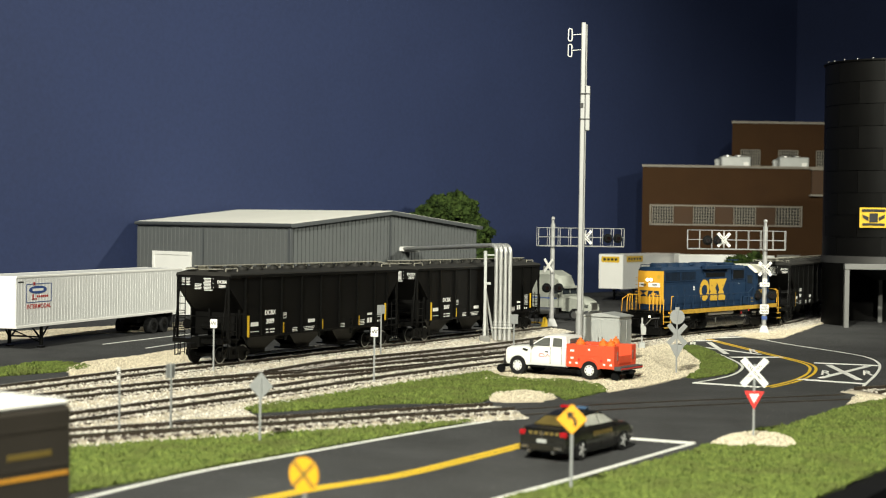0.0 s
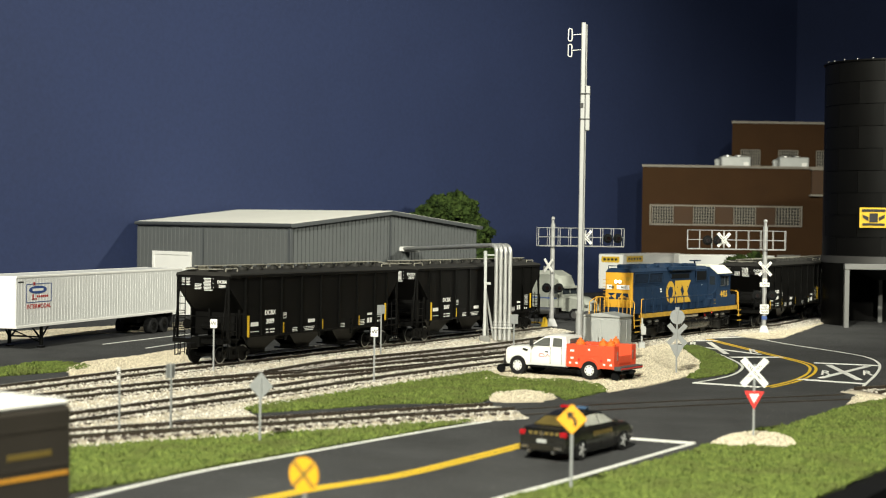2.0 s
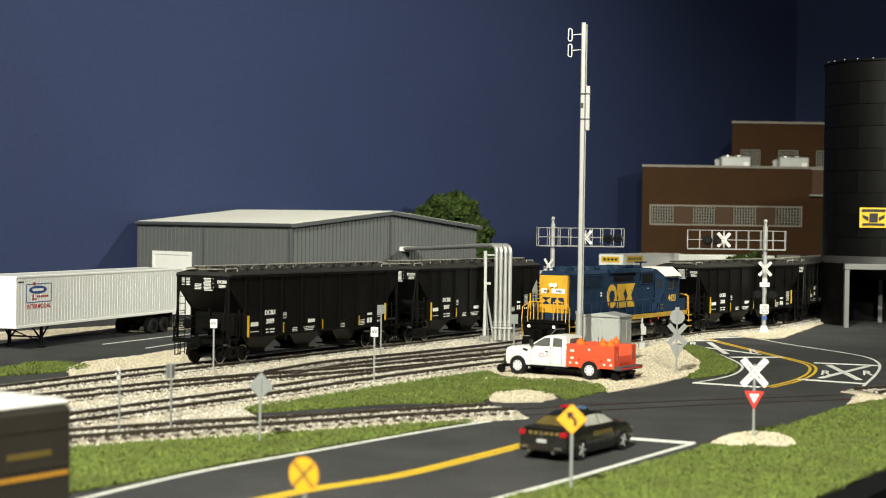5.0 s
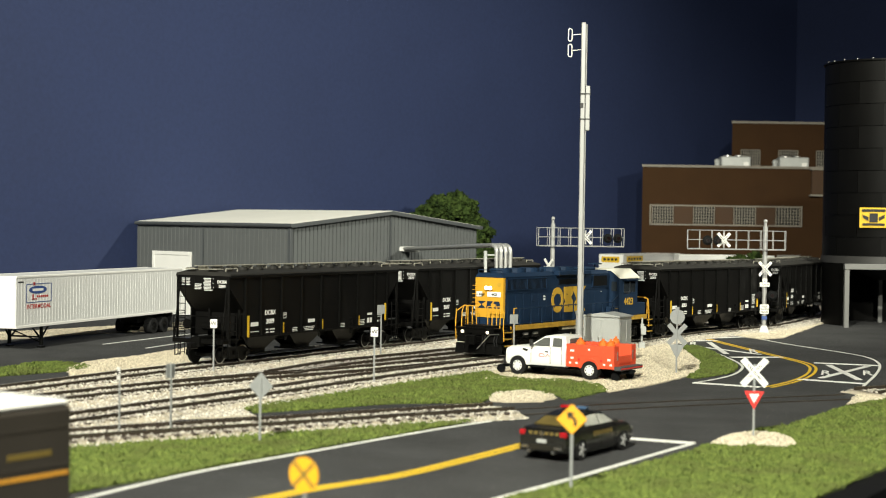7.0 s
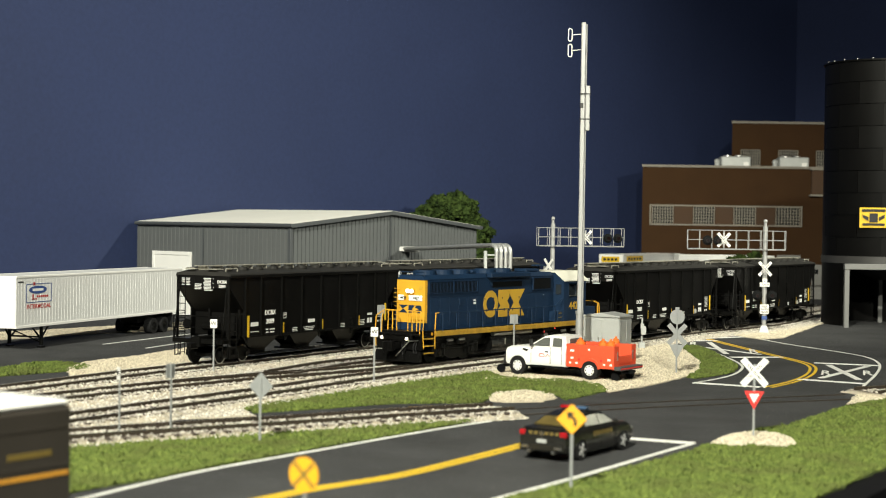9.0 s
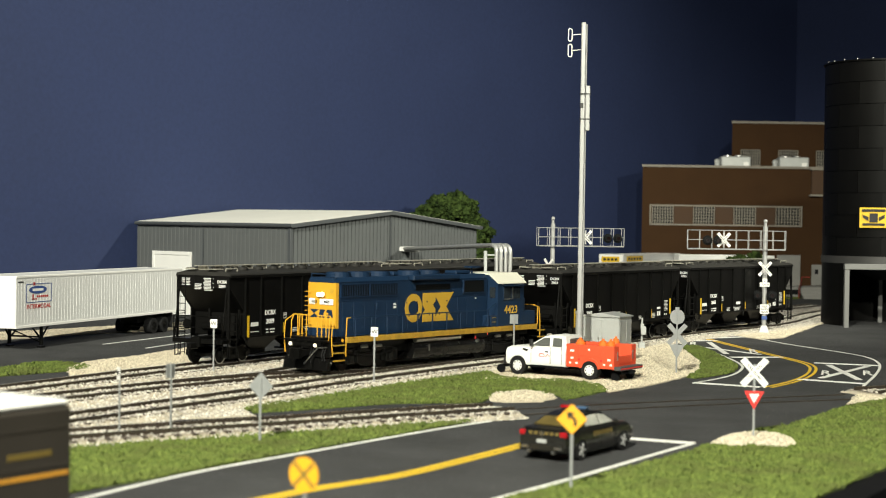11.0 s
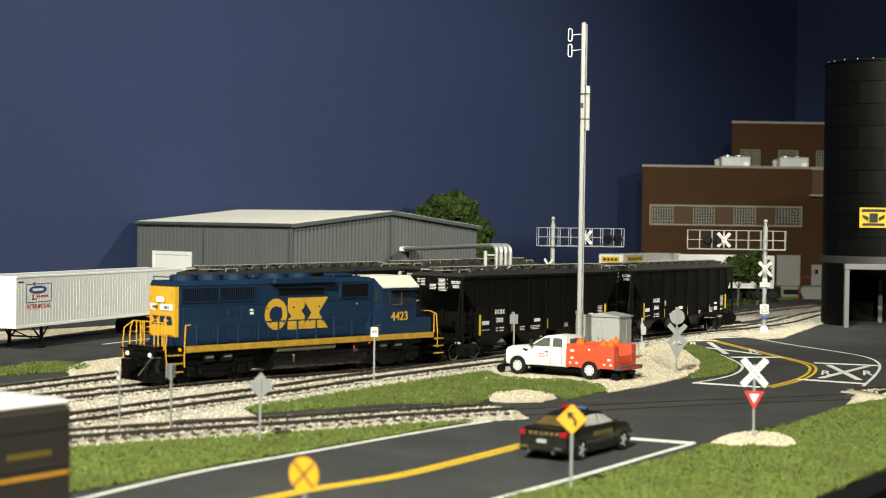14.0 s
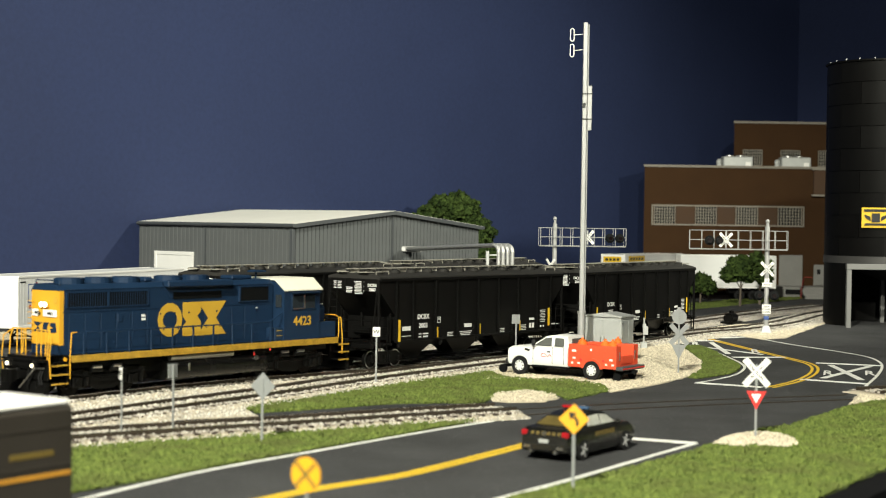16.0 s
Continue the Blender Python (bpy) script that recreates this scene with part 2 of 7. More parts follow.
    def ball(self, c, r, rings=5, n=8, sz=1.0):
        vs = [(c[0], c[1], c[2] - r * sz)]
        for i in range(1, rings):
            a = math.pi * i / rings - math.pi / 2
            vs += [(c[0] + r * math.cos(a) * math.cos(6.28319 * j / n), c[1] + r * math.cos(a) * math.sin(6.28319 * j / n), c[2] + r * sz * math.sin(a)) for j in range(n)]
        vs.append((c[0], c[1], c[2] + r * sz))
        fs = [(0, 1 + (j + 1) % n, 1 + j) for j in range(n)]
        for i in range(rings - 2):
            o = 1 + i * n
            fs += [(o + j, o + (j + 1) % n, o + n + (j + 1) % n, o + n + j) for j in range(n)]
        o = 1 + (rings - 2) * n
        fs += [(o + j, o + (j + 1) % n, len(vs) - 1) for j in range(n)]
        return self.add(vs, fs)

    def loft(self, rings, closed=True):
        """Skin over rings of equal count; caps both ends."""
        n = len(rings[0])
        vs = [q for ring in rings for q in ring]
        fs = []
        for k in range(len(rings) - 1):
            fs += [(k * n + i, k * n + (i + 1) % n, (k + 1) * n + (i + 1) % n, (k + 1) * n + i) for i in range(n)]
        if closed:
            fs += [tuple(range(n))[::-1], tuple(range((len(rings) - 1) * n, len(rings) * n))]
        return self.add(vs, fs)

    def mesh(self, name, mat, smooth=False):
        me = bpy.data.meshes.new(name)
        me.from_pydata([(a * K, b * K, c * K) for a, b, c in self.v], [], self.f)
        bm = bmesh.new()
        bm.from_mesh(me)
        bmesh.ops.recalc_face_normals(bm, faces=bm.faces)
        bm.to_mesh(me)
        bm.free()
        me.materials.append(mat)
        if smooth:
            for q in me.polygons:
                q.use_smooth = True
            me.set_sharp_from_angle(angle=radians(35))
        return me


def thing(name, x, y, z, rz, label, category, group=""):
    ob = new(name)
    ob.empty_display_size = 0.01
    ob.matrix_world = at87(x, y, z, 0, 0, rz)
    return tagged(ob, label, category, group)


def part(name, shape, mat, parent, label="", smooth=False):
    ob = new(name, shape.mesh(name, mat, smooth))
    ob.parent = parent
    return tagged(ob, label)


def again(ob, parent, m):
    """Another object on the same mesh, under the same kind of parent."""
    o = new(ob.name.split(".")[0], ob.data)
    o.parent = parent
    o.matrix_basis = m
    return tagged(o, ob.get("label", ""))


def solid(name, shape, mat, label, category, kind="", smooth=False):
    return tagged(new(name, shape.mesh(name, mat, smooth)), label, category, "", kind)


def lettering(text, height, thick=0.012):
    """Block letters as a Shape lying in the xz plane, facing -y, centred."""
    c = bpy.data.curves.new("lettering", "FONT")
    c.body, c.size, c.align_x, c.align_y = text, height * 1.38, "CENTER", "CENTER"
    c.resolution_u, c.extrude, c.offset = 2, thick, height * 0.018
    ob = bpy.data.objects.new("lettering", c)
    scene.collection.objects.link(ob)
    me = bpy.data.meshes.new_from_object(ob.evaluated_get(bpy.context.evaluated_depsgraph_get()))
    s = Shape()
    s.add([(v.co.x, -v.co.z, v.co.y) for v in me.vertices], [tuple(f.vertices) for f in me.polygons])
    bpy.data.objects.remove(ob)
    bpy.data.curves.remove(c)
    return s


def placed(shape, m):
    s = Shape()
    return s.add([m @ Vector(q) for q in shape.v], shape.f)


def turn(x, y, z, rz=0, rx=0, ry=0):
    return pose(x, y, z, rx, ry, rz)


def spline(pts, step=1.0):
    P = [Vector((*q, 0)) for q in pts]
    P = [2 * P[0] - P[1]] + P + [2 * P[-1] - P[-2]]
    out = []
    for i in range(1, len(P) - 2):
        a, b, c, d = P[i - 1:i + 3]
        n = max(2, int((c - b).length / step))
        for k in range(n):
            t = k / n
            out.append(0.5 * (2 * b + (c - a) * t + (2 * a - 5 * b + 4 * c - d) * t * t + (3 * b - a - 3 * c + d) * t ** 3))
    return out + [P[-2]]


class Line:
    """A curve on the ground that can be asked for places by distance along it."""

    def __init__(self, pts, step=0.5):
        self.p = spline(pts, step)
        self.s = [0.0]
        for a, b in zip(self.p, self.p[1:]):
            self.s.append(self.s[-1] + (b - a).length)
        self.length = self.s[-1]
        self.x, self.y = [q.x for q in self.p], [q.y for q in self.p]

    def at(self, s):
        return Vector((float(np.interp(s, self.s, self.x)), float(np.interp(s, self.s, self.y)), 0))

    def way(self, s):
        return (self.at(s + 0.3) - self.at(s - 0.3)).normalized()

    def body(self, s, half):
        """Centre and heading of a car that rides on two bogies."""
        a, b = self.at(s - half), self.at(s + half)
        d = a - b
        return (a + b) / 2, math.degrees(math.atan2(d.y, d.x))


def ribbon(line, side0, side1, z0, z1, s0=0.0, s1=None, step=0.8):
    """A strip of thickness along a Line, between two offsets to its right."""
    s1 = line.length if s1 is None else s1
    n = max(2, int((s1 - s0) / step))
    rings = []
    for i in range(n + 1):
        s = s0 + (s1 - s0) * i / n
        p, d = line.at(s), line.way(s)
        r = Vector((d.y, -d.x, 0))
        rings.append([(*(p + r * side0).xy, z0), (*(p + r * side1).xy, z0), (*(p + r * side1).xy, z1), (*(p + r * side0).xy, z1)])
    return Shape().loft(rings)


def inside(x, y, poly):
    hit = False
    for (ax, ay), (bx, by) in zip(poly, poly[1:] + poly[:1]):
        if (ay > y) != (by > y) and x < (bx - ax) * (y - ay) / (by - ay) + ax:
            hit = not hit
    return hit


# ---- the room ----
def room():
    # back wall runs obliquely behind the layout, a second wall meets it in a corner
    corner = Vector((45.3, 199.8, 0))
    d = Vector((0.664, 0.7475, 0)).normalized()
    e = Vector((d.y, -d.x, 0))
    far = corner - d * 330
    end = corner + e * 240
    behind = far + e * 240

    def wall(name, a, b, out, label):
        s = Shape()
        o = out * 8
        s.prism([a.xy, b.xy, (b + o).xy, (a + o).xy], -110, 104, "z")
        solid(name, s, WALL_BLUE, label, "wall", "structure")

    wall("wall_back", far - d * 8, corner + d * 8, Vector((-d.y, d.x, 0)), "plain dark blue painted room wall behind the layout")
    wall("wall_right", corner, end + e * 8, d, "dark blue painted side wall of the room")
    wall("wall_front", end, behind - d * 8, e, "dark blue painted wall on the viewing side")
    wall("wall_left", behind, far, -d, "dark blue painted end wall of the room")
    # Unseen ceiling, kept grey so that it bounces less light.
    s = Shape().prism([far.xy, corner.xy, end.xy, behind.xy], 104, 110, "z")
    solid("ceiling", s, CEIL_GREY, "plain grey unseen room ceiling", "ceiling", "structure")
    s = Shape().prism([far.xy, corner.xy, end.xy, behind.xy], -116, -110, "z")
    solid("floor", s, FLOOR_GREY, "dark grey carpeted room floor", "floor", "structure")
    # the layout's top: asphalt-coloured board from the wall to its front edge
    w = Vector((0.529, 0.849, 0))
    p = Vector((13.2, 46.6, 0))
    a, b = p - w * 118, p + w * 116
    n = Vector((-d.y, d.x, 0))
    far2 = far - n * 0.2
    c = corner - n * 0.2 - d * 0.2
    top = [a.xy, b.xy, (b.x + 8, b.y + 6), c.xy, far2.xy]
    s = Shape().prism(top, -0.9, 0.0, "z")
    solid("ground", s, ASPHALT, "dark grey asphalt-coloured layout board", "ground", "structure")
    f = Vector((w.y, -w.x, 0))
    s = Shape().prism([a.xy, b.xy, (b + f * 1.1).xy, (a + f * 1.1).xy], -12, -0.05, "z")
    solid("trim", s, FASCIA, "black painted fascia along the layout's front edge", "fascia", "structure")


room()


# ---- ground cover ----
def patch(name, poly, z, mat, label, category):
    """A low bed with sloping, slightly ragged edges."""
    rnd = random.Random(len(poly) * 7 + 3)
    edge = []
    for (ax, ay), (bx, by) in zip(poly, poly[1:] + poly[:1]):
        n = max(1, int(math.hypot(bx - ax, by - ay) / 0.5))
        for i in range(n):
            edge.append((ax + (bx - ax) * i / n + rnd.uniform(-0.1, 0.1), ay + (by - ay) * i / n + rnd.uniform(-0.1, 0.1)))
    s = Shape().prism(edge, -0.2, z, "z")
    return solid(name, s, mat, label, category, "structure")


def scatter(name, spots, size, mat, label, category, shape="grain", lift=0.0, seed=1):
    """Many small grains or tufts as one object."""
    rng = np.random.default_rng(seed)
    spots = np.asarray(spots, float)
    n = len(spots)
    if shape == "grain":
        base = np.array([(1, 0, 0), (-0.5, 0.87, 0), (-0.5, -0.87, 0), (0.3, 0.2, 0.8), (0, 0, -0.6)])
        faces = np.array([(0, 1, 3), (1, 2, 3), (2, 0, 3), (1, 0, 4), (2, 1, 4), (0, 2, 4)])
    else:
        base = np.array([(1, 0, 0), (-0.5, 0.87, 0), (-0.5, -0.87, 0), (0.1, 0.3, 1.3), (1.0, 0.5, 0.8), (-0.9, -0.5, 0.9), (0.2, -1, 0.7)])
        faces = np.array([(0, 1, 3), (1, 2, 3), (2, 0, 3), (0, 1, 4), (1, 2, 5), (2, 0, 6)])
    a = rng.uniform(0, 6.283, n)
    sc = (rng.uniform(0.6, 1.25, n) if shape == "grain" else rng.uniform(0.75, 1.35, n) ** 2) * size
    ca, sa = np.cos(a)[:, None], np.sin(a)[:, None]
    jit = base[None] + rng.normal(0, 0.22, (n, *base.shape))
    x = (jit[..., 0] * ca - jit[..., 1] * sa) * sc[:, None] + spots[:, 0, None]
    y = (jit[..., 0] * sa + jit[..., 1] * ca) * sc[:, None] + spots[:, 1, None]
    z = jit[..., 2] * sc[:, None] + spots[:, 2, None] + lift
    v = np.stack((x, y, z), -1).reshape(-1, 3) * K
    f = (faces[None] + np.arange(n)[:, None, None] * len(base)).reshape(-1, 3)
    me = bpy.data.meshes.new(name)
    me.vertices.add(len(v))
    me.vertices.foreach_set("co", v.astype(np.float32).ravel())
    me.loops.add(f.size)
    me.loops.foreach_set("vertex_index", f.astype(np.int32).ravel())
    me.polygons.add(len(f))
    me.polygons.foreach_set("loop_start", np.arange(0, f.size, 3, dtype=np.int32))
    me.update(calc_edges=True)
    me.validate()
    me.materials.append(mat)
    return tagged(new(name, me), label, category, "", "stuff")


def fill(poly, per, z, seed, clear=None):
    """Random places within an outline, so many for each square metre, none in a clear outline."""
    rng = np.random.default_rng(seed)
    p = np.asarray(poly)
    lo, hi = p.min(0), p.max(0)
    n = int((hi - lo).prod() * per)
    q = rng.uniform(lo, hi, (n, 2))

    def within(ring):
        hit = np.zeros(n, bool)
        for (ax, ay), (bx, by) in zip(ring, ring[1:] + ring[:1]):
            if ay != by:
                hit ^= ((ay > q[:, 1]) != (by > q[:, 1])) & (q[:, 0] < (bx - ax) * (q[:, 1] - ay) / (by - ay) + ax)
        return hit

    hit = within(poly)
    if clear:
        hit &= ~within(clear)
    q = q[hit & (q[:, 1] > 34)]
    return np.column_stack((q, np.full(len(q), z)))


GRASS_ISLAND = [(-8.11, 60.59), (-7.02, 58.01), (-4.8, 59.52), (-1.81, 61.76), (1.6, 62.38), (2.06, 64.05), (2.16, 65.77), (3.71, 67.54), (4.92, 65.48), (5.15, 63.83), (7.3, 67.57), (7.16, 69.91), (5.81, 72.24), (4.21, 72.01), (2.92, 72.88), (2.45, 75.01), (1.94, 76.37), (0.53, 74.72), (-0.55, 72.37), (-2.09, 70.59), (-3.3, 68.93), (-4.33, 65.56), (-5.65, 64.1), (-6.77, 61.53)]
GRASS_FRONT = [(-14.58, 47.36), (-11.72, 49.23), (-9.9, 50.98), (-7.26, 52.22), (-4.76, 54.24), (-1.63, 55.82), (0.43, 57.36), (2.15, 58.4), (1.36, 56.8), (-1.53, 52.69), (-3.96, 49.26), (-6.36, 45.79), (-7.9, 43.21), (-9.73, 40.6), (-10.29, 39.08), (-11.4, 37.11)]
GRASS_EDGE = [(1.75, 40.71), (3.68, 43.27), (6.01, 46.62), (8.24, 49.98), (9.08, 51.48), (10.02, 53.49), (11.23, 55.09), (12.93, 56.82), (14.36, 59.31), (16.26, 62.45), (17.71, 64.4), (19.01, 65.81), (23.51, 69.74), (17.6, 52.08), (13.65, 47.11), (10.06, 41.39), (7.2, 36.1), (1.09, 35.66)]
GRASS_CORNER = [(13.97, 93.31), (15.45, 94.01), (15.79, 91.54), (15.67, 85.39), (15.61, 81.62), (15.21, 79.02), (14.28, 76.5), (12.3, 73.71), (11.81, 74.17), (13.08, 78.08), (13.96, 83.01), (14.38, 90.48)]
GRASS_YARD = [(-22.39, 72.64), (-21.09, 73.69), (-20.38, 77.11), (-19.02, 77.33), (-17.25, 75.77), (-16.99, 73.47), (-20.04, 70.03), (-20.92, 67.9)]
GRASS_FAR = [(19.69, 131.89), (27.29, 143.99), (41.21, 166.16), (43.39, 174.97), (29.42, 155.29), (21.24, 142.32)]
GRAVEL_MOUND = [(8.96, 51.33), (9.62, 52.89), (10.33, 54.1), (11.17, 54.78), (11.89, 54.41), (12.1, 53.15), (12.01, 51.64), (11.39, 50.8), (10.42, 51.09), (9.54, 50.87)]
GRAVEL_TRUCK = [(1.82, 71.66), (2.51, 75.02), (3.0, 78.66), (3.6, 82.68), (5.72, 87.39), (8.44, 92.72), (12.2, 98.41), (12.99, 96.22), (14.17, 94.65), (14.25, 89.65), (13.85, 82.32), (13.03, 77.78), (11.85, 74.45), (9.51, 70.23), (7.3, 66.89), (7.09, 69.17), (5.73, 71.2), (4.16, 71.23), (2.89, 72.08)]
GRAVEL_SPOT = [(1.94, 64.67), (2.43, 66.46), (3.71, 67.54), (4.74, 66.33), (4.85, 64.62), (4.16, 63.1), (2.76, 62.73), (2.03, 63.03)]
GRAVEL_BACK = [(-27.33, 88.6), (-23.32, 94.75), (-17.82, 100.93), (-10.51, 109.43), (-3.59, 119.06), (-3.77, 125.09), (-18.99, 107.52), (-29.16, 94.53)]
GRAVEL_SIGNAL = [(17.6, 108.41), (21.77, 114.76), (25.76, 117.6), (30.4, 124.26), (31.41, 123.77), (25.46, 108.91), (22.52, 101.89), (20.65, 100.04), (19.43, 104.37)]
BALLAST_YARD = [(-19.2, 62.33), (-16.44, 71.09), (-12.64, 79.99), (-7.29, 89.83), (-0.8, 100.27), (3.83, 106.63), (7.36, 109.73), (8.63, 103.23), (7.41, 92.53), (5.67, 86.62), (3.17, 79.31), (1.92, 75.79), (-0.54, 71.84), (-3.26, 68.22), (-5.16, 63.95), (-7.32, 60.5), (-7.75, 59.52), (-6.91, 57.17), (-9.82, 55.85), (-12.78, 53.65), (-15.79, 51.31)]
GRAVEL_SIDE = [(-17.89, 73.62), (-17.93, 77.5), (-15.93, 81.82), (-14.38, 86.92), (-12.34, 78.09), (-15.17, 71.28), (-16.47, 69.03)]
GRAVEL_TURNOUT = [(16.81, 63.69), (18.1, 67.2), (20.0, 69.27), (24.91, 73.92), (22.87, 67.83), (18.95, 65.59)]
EDGE_LEFT = [(-9.68, 38.94), (-9.2, 39.95), (-7.82, 42.8), (-6.31, 45.43), (-3.92, 48.84), (-1.52, 52.34), (0.42, 55.04), (1.84, 56.77)]
YELLOW_A = [(-5.63, 38.57), (-4.54, 40.25), (-3.35, 41.9), (-1.27, 44.15), (0.37, 46.71), (2.72, 50.77), (4.37, 53.97)]
EDGE_RIGHT = [(0.61, 39.22), (1.53, 40.75), (3.75, 44.11), (6.2, 48.05), (8.52, 51.76)]
STOP_BAR = [(6.31, 52.75), (8.52, 51.76)]
YELLOW_B = [(17.03, 101.45), (17.97, 94.6), (18.96, 87.89), (19.6, 83.7), (19.49, 81.04), (18.8, 78.16), (17.81, 75.43), (16.54, 72.83), (14.95, 70.35)]
EDGE_OUT = [(20.78, 100.69), (21.8, 96.19), (23.4, 91.38), (24.15, 88.02), (23.94, 84.75), (23.12, 81.29), (21.52, 76.54), (19.59, 71.48)]
EDGE_IN = [(14.41, 98.02), (15.67, 91.23), (15.95, 85.55), (15.92, 82.43), (15.59, 79.8), (14.53, 76.35), (13.26, 73.94), (11.85, 71.91)]
STOP_FAR = [(18.1, 101.16), (21.32, 103.32)]
STOP_NEAR = [(11.79, 71.9), (14.55, 70.29)]
BAR_A = [(20.18, 83.46), (23.41, 82.31)]
BAR_B = [(17.21, 74.25), (19.93, 72.53)]
BAR_C = [(14.41, 98.02), (17.65, 98.64)]
BAR_D = [(16.19, 86.31), (19.21, 86.82)]
X_A = [(20.64, 82.2), (20.17, 74.4)]
X_B = [(22.65, 81.86), (18.45, 74.97)]
X_C = [(16.84, 97.08), (16.35, 88.58)]
X_D = [(15.29, 94.11), (18.29, 88.53)]

for i, (poly, where) in enumerate(((GRASS_ISLAND, "between the tracks"), (GRASS_FRONT, "beside the spur track"), (GRASS_EDGE, "along the layout's front edge"),
                                   (GRASS_CORNER, "inside the road bend"), (GRASS_YARD, "beside the trailer yard"), (GRASS_FAR, "before the brown factory"))):
    patch("grass_bed", poly, 0.02, GRASS_BASE, "green foam turf bed " + where, "grass")
    dense = 190 if poly in (GRASS_ISLAND, GRASS_FRONT, GRASS_EDGE, GRASS_CORNER) else 90
    scatter("grass", fill(poly, dense, 0.025, 20 + i, GRAVEL_MOUND), 0.052, GRASS, "short green turf tufts " + where, "grass", "tuft", 0.0, 40 + i)

for i, (poly, where) in enumerate(((GRAVEL_MOUND, "round the crossbuck post"), (GRAVEL_TRUCK, "under the utility truck"), (GRAVEL_SPOT, "in the turf"),
                                   (GRAVEL_BACK, "behind the trailer yard"), (GRAVEL_SIGNAL, "round the crossing signal"), (GRAVEL_TURNOUT, "at the spur beyond the road"), (GRAVEL_SIDE, "beside the yard track"))):
    patch("gravel_bed", poly, 0.035, SCENIC, "cream crushed stone bed " + where, "gravel")
    scatter("gravel", fill(poly, 240 if poly is GRAVEL_MOUND else 120, 0.04, 60 + i), 0.048, STONE, "loose cream crushed stone " + where, "gravel", "grain", 0.01, 80 + i)


patch("ballast_bed", BALLAST_YARD, 0.03, SCENIC, "cream ballast bed between the tracks", "ballast")
scatter("ballast", fill(BALLAST_YARD, 80, 0.04, 71), 0.05, STONE_WHITE, "loose off-white ballast between the tracks", "ballast", "grain", 0.0, 91)

# ---- road markings ----
def stripe(pts, width, mat, label, shift=0.0, z=0.018):
    l = Line(pts)
    s = ribbon(l, shift - width / 2, shift + width / 2, 0.002, z)
    return solid("road_marking", s, mat, label, "road marking", "structure")


stripe(EDGE_LEFT, 0.20, ROAD_WHITE, "solid white edge line on the asphalt road")
stripe(EDGE_RIGHT, 0.20, ROAD_WHITE, "solid white edge line on the asphalt road")
for o in (-0.15, 0.15):
    stripe(YELLOW_A, 0.22, ROAD_YELLOW, "double yellow centre line on the asphalt road", o)
    stripe(YELLOW_B, 0.15, ROAD_YELLOW, "double yellow centre line round the road bend", o)
stripe(STOP_BAR, 0.45, ROAD_WHITE, "white stop bar on the asphalt road", 0, 0.022)
stripe(EDGE_OUT, 0.14, ROAD_WHITE, "white outer edge line of the road bend")
stripe(EDGE_IN, 0.14, ROAD_WHITE, "white inner edge line of the road bend")
for l in (STOP_FAR, STOP_NEAR, BAR_A, BAR_B, BAR_C, BAR_D):
    stripe(l, 0.42, ROAD_WHITE, "white cross bar at the railway crossing", 0, 0.022)
for l in (X_A, X_B, X_C, X_D):
    stripe(l, 0.32, ROAD_WHITE, "white crossing mark painted on the asphalt", 0, 0.026 if l in (X_A, X_C) else 0.02)


def road_letter(x, y, rz, h, wide):
    s = placed(lettering("R", 1.0, 0.02), turn(0, 0, 0, 0, -90))
    s.v = [(a * wide, b * h, 0.02 + c * 0.3) for a, b, c in s.v]
    s = placed(s, turn(x, y, 0, rz))
    solid("road_letter", s, ROAD_WHITE, "white letter R painted on the asphalt", "road marking", "structure")


road_letter(19.35, 77.6, -15, 2.4, 0.62)
road_letter(21.5, 77.8, -15, 2.4, 0.62)
road_letter(15.6, 95.6, -10, 2.6, 0.62)
road_letter(18.3, 90.6, -10, 2.6, 0.62)

# ---- tracks ----
MAIN = Line([(-50.1, 20.0), (-23.09, 49.72), (-11.21, 65.81), (-3.81, 73.76), (6.57, 87.17), (16.56, 102.74), (20.84, 107.76), (25.25, 114.83), (31.0, 127.5), (40.0, 143.0), (47.0, 155.0)])
PARKED = Line([(-34, 31), (-16.3, 65.6), (-12.2, 73.1), (-7.71, 80.88), (-3.3, 88.42), (1.11, 95.95), (6.9, 105.9)])
SIDING = Line([(-8.2, 69.2), (-6.6, 73.2), (-5.0, 76.7), (-2.4, 80.4), (0.6, 84.6), (3.9, 89.7), (12, 104.2), (19.6, 117.4), (27, 130.5), (34.7, 142)])
FRONT = Line([(-40, 12), (-24, 37), (-12.9, 54.2), (-10.3, 58.5), (-8.5, 61.3), (-6.6, 64.4), (-4.5, 68.2), (-2.1, 72.1), (0.7, 76.3), (3.8, 80.9), (6.9, 86.2)])
SPUR = Line([(-30, 38), (-11.9, 50.1), (-9.1, 51.9), (-5.6, 54.1), (-1.7, 56.7), (2.4, 59.2)])
SPUR_ROAD = Line([(2.4, 59.2), (5.2, 60.9), (9.8, 63.3), (14.9, 65.5), (18.0, 66.9)])
SPUR_END = Line([(18.0, 66.9), (21, 68.4), (34, 75)])


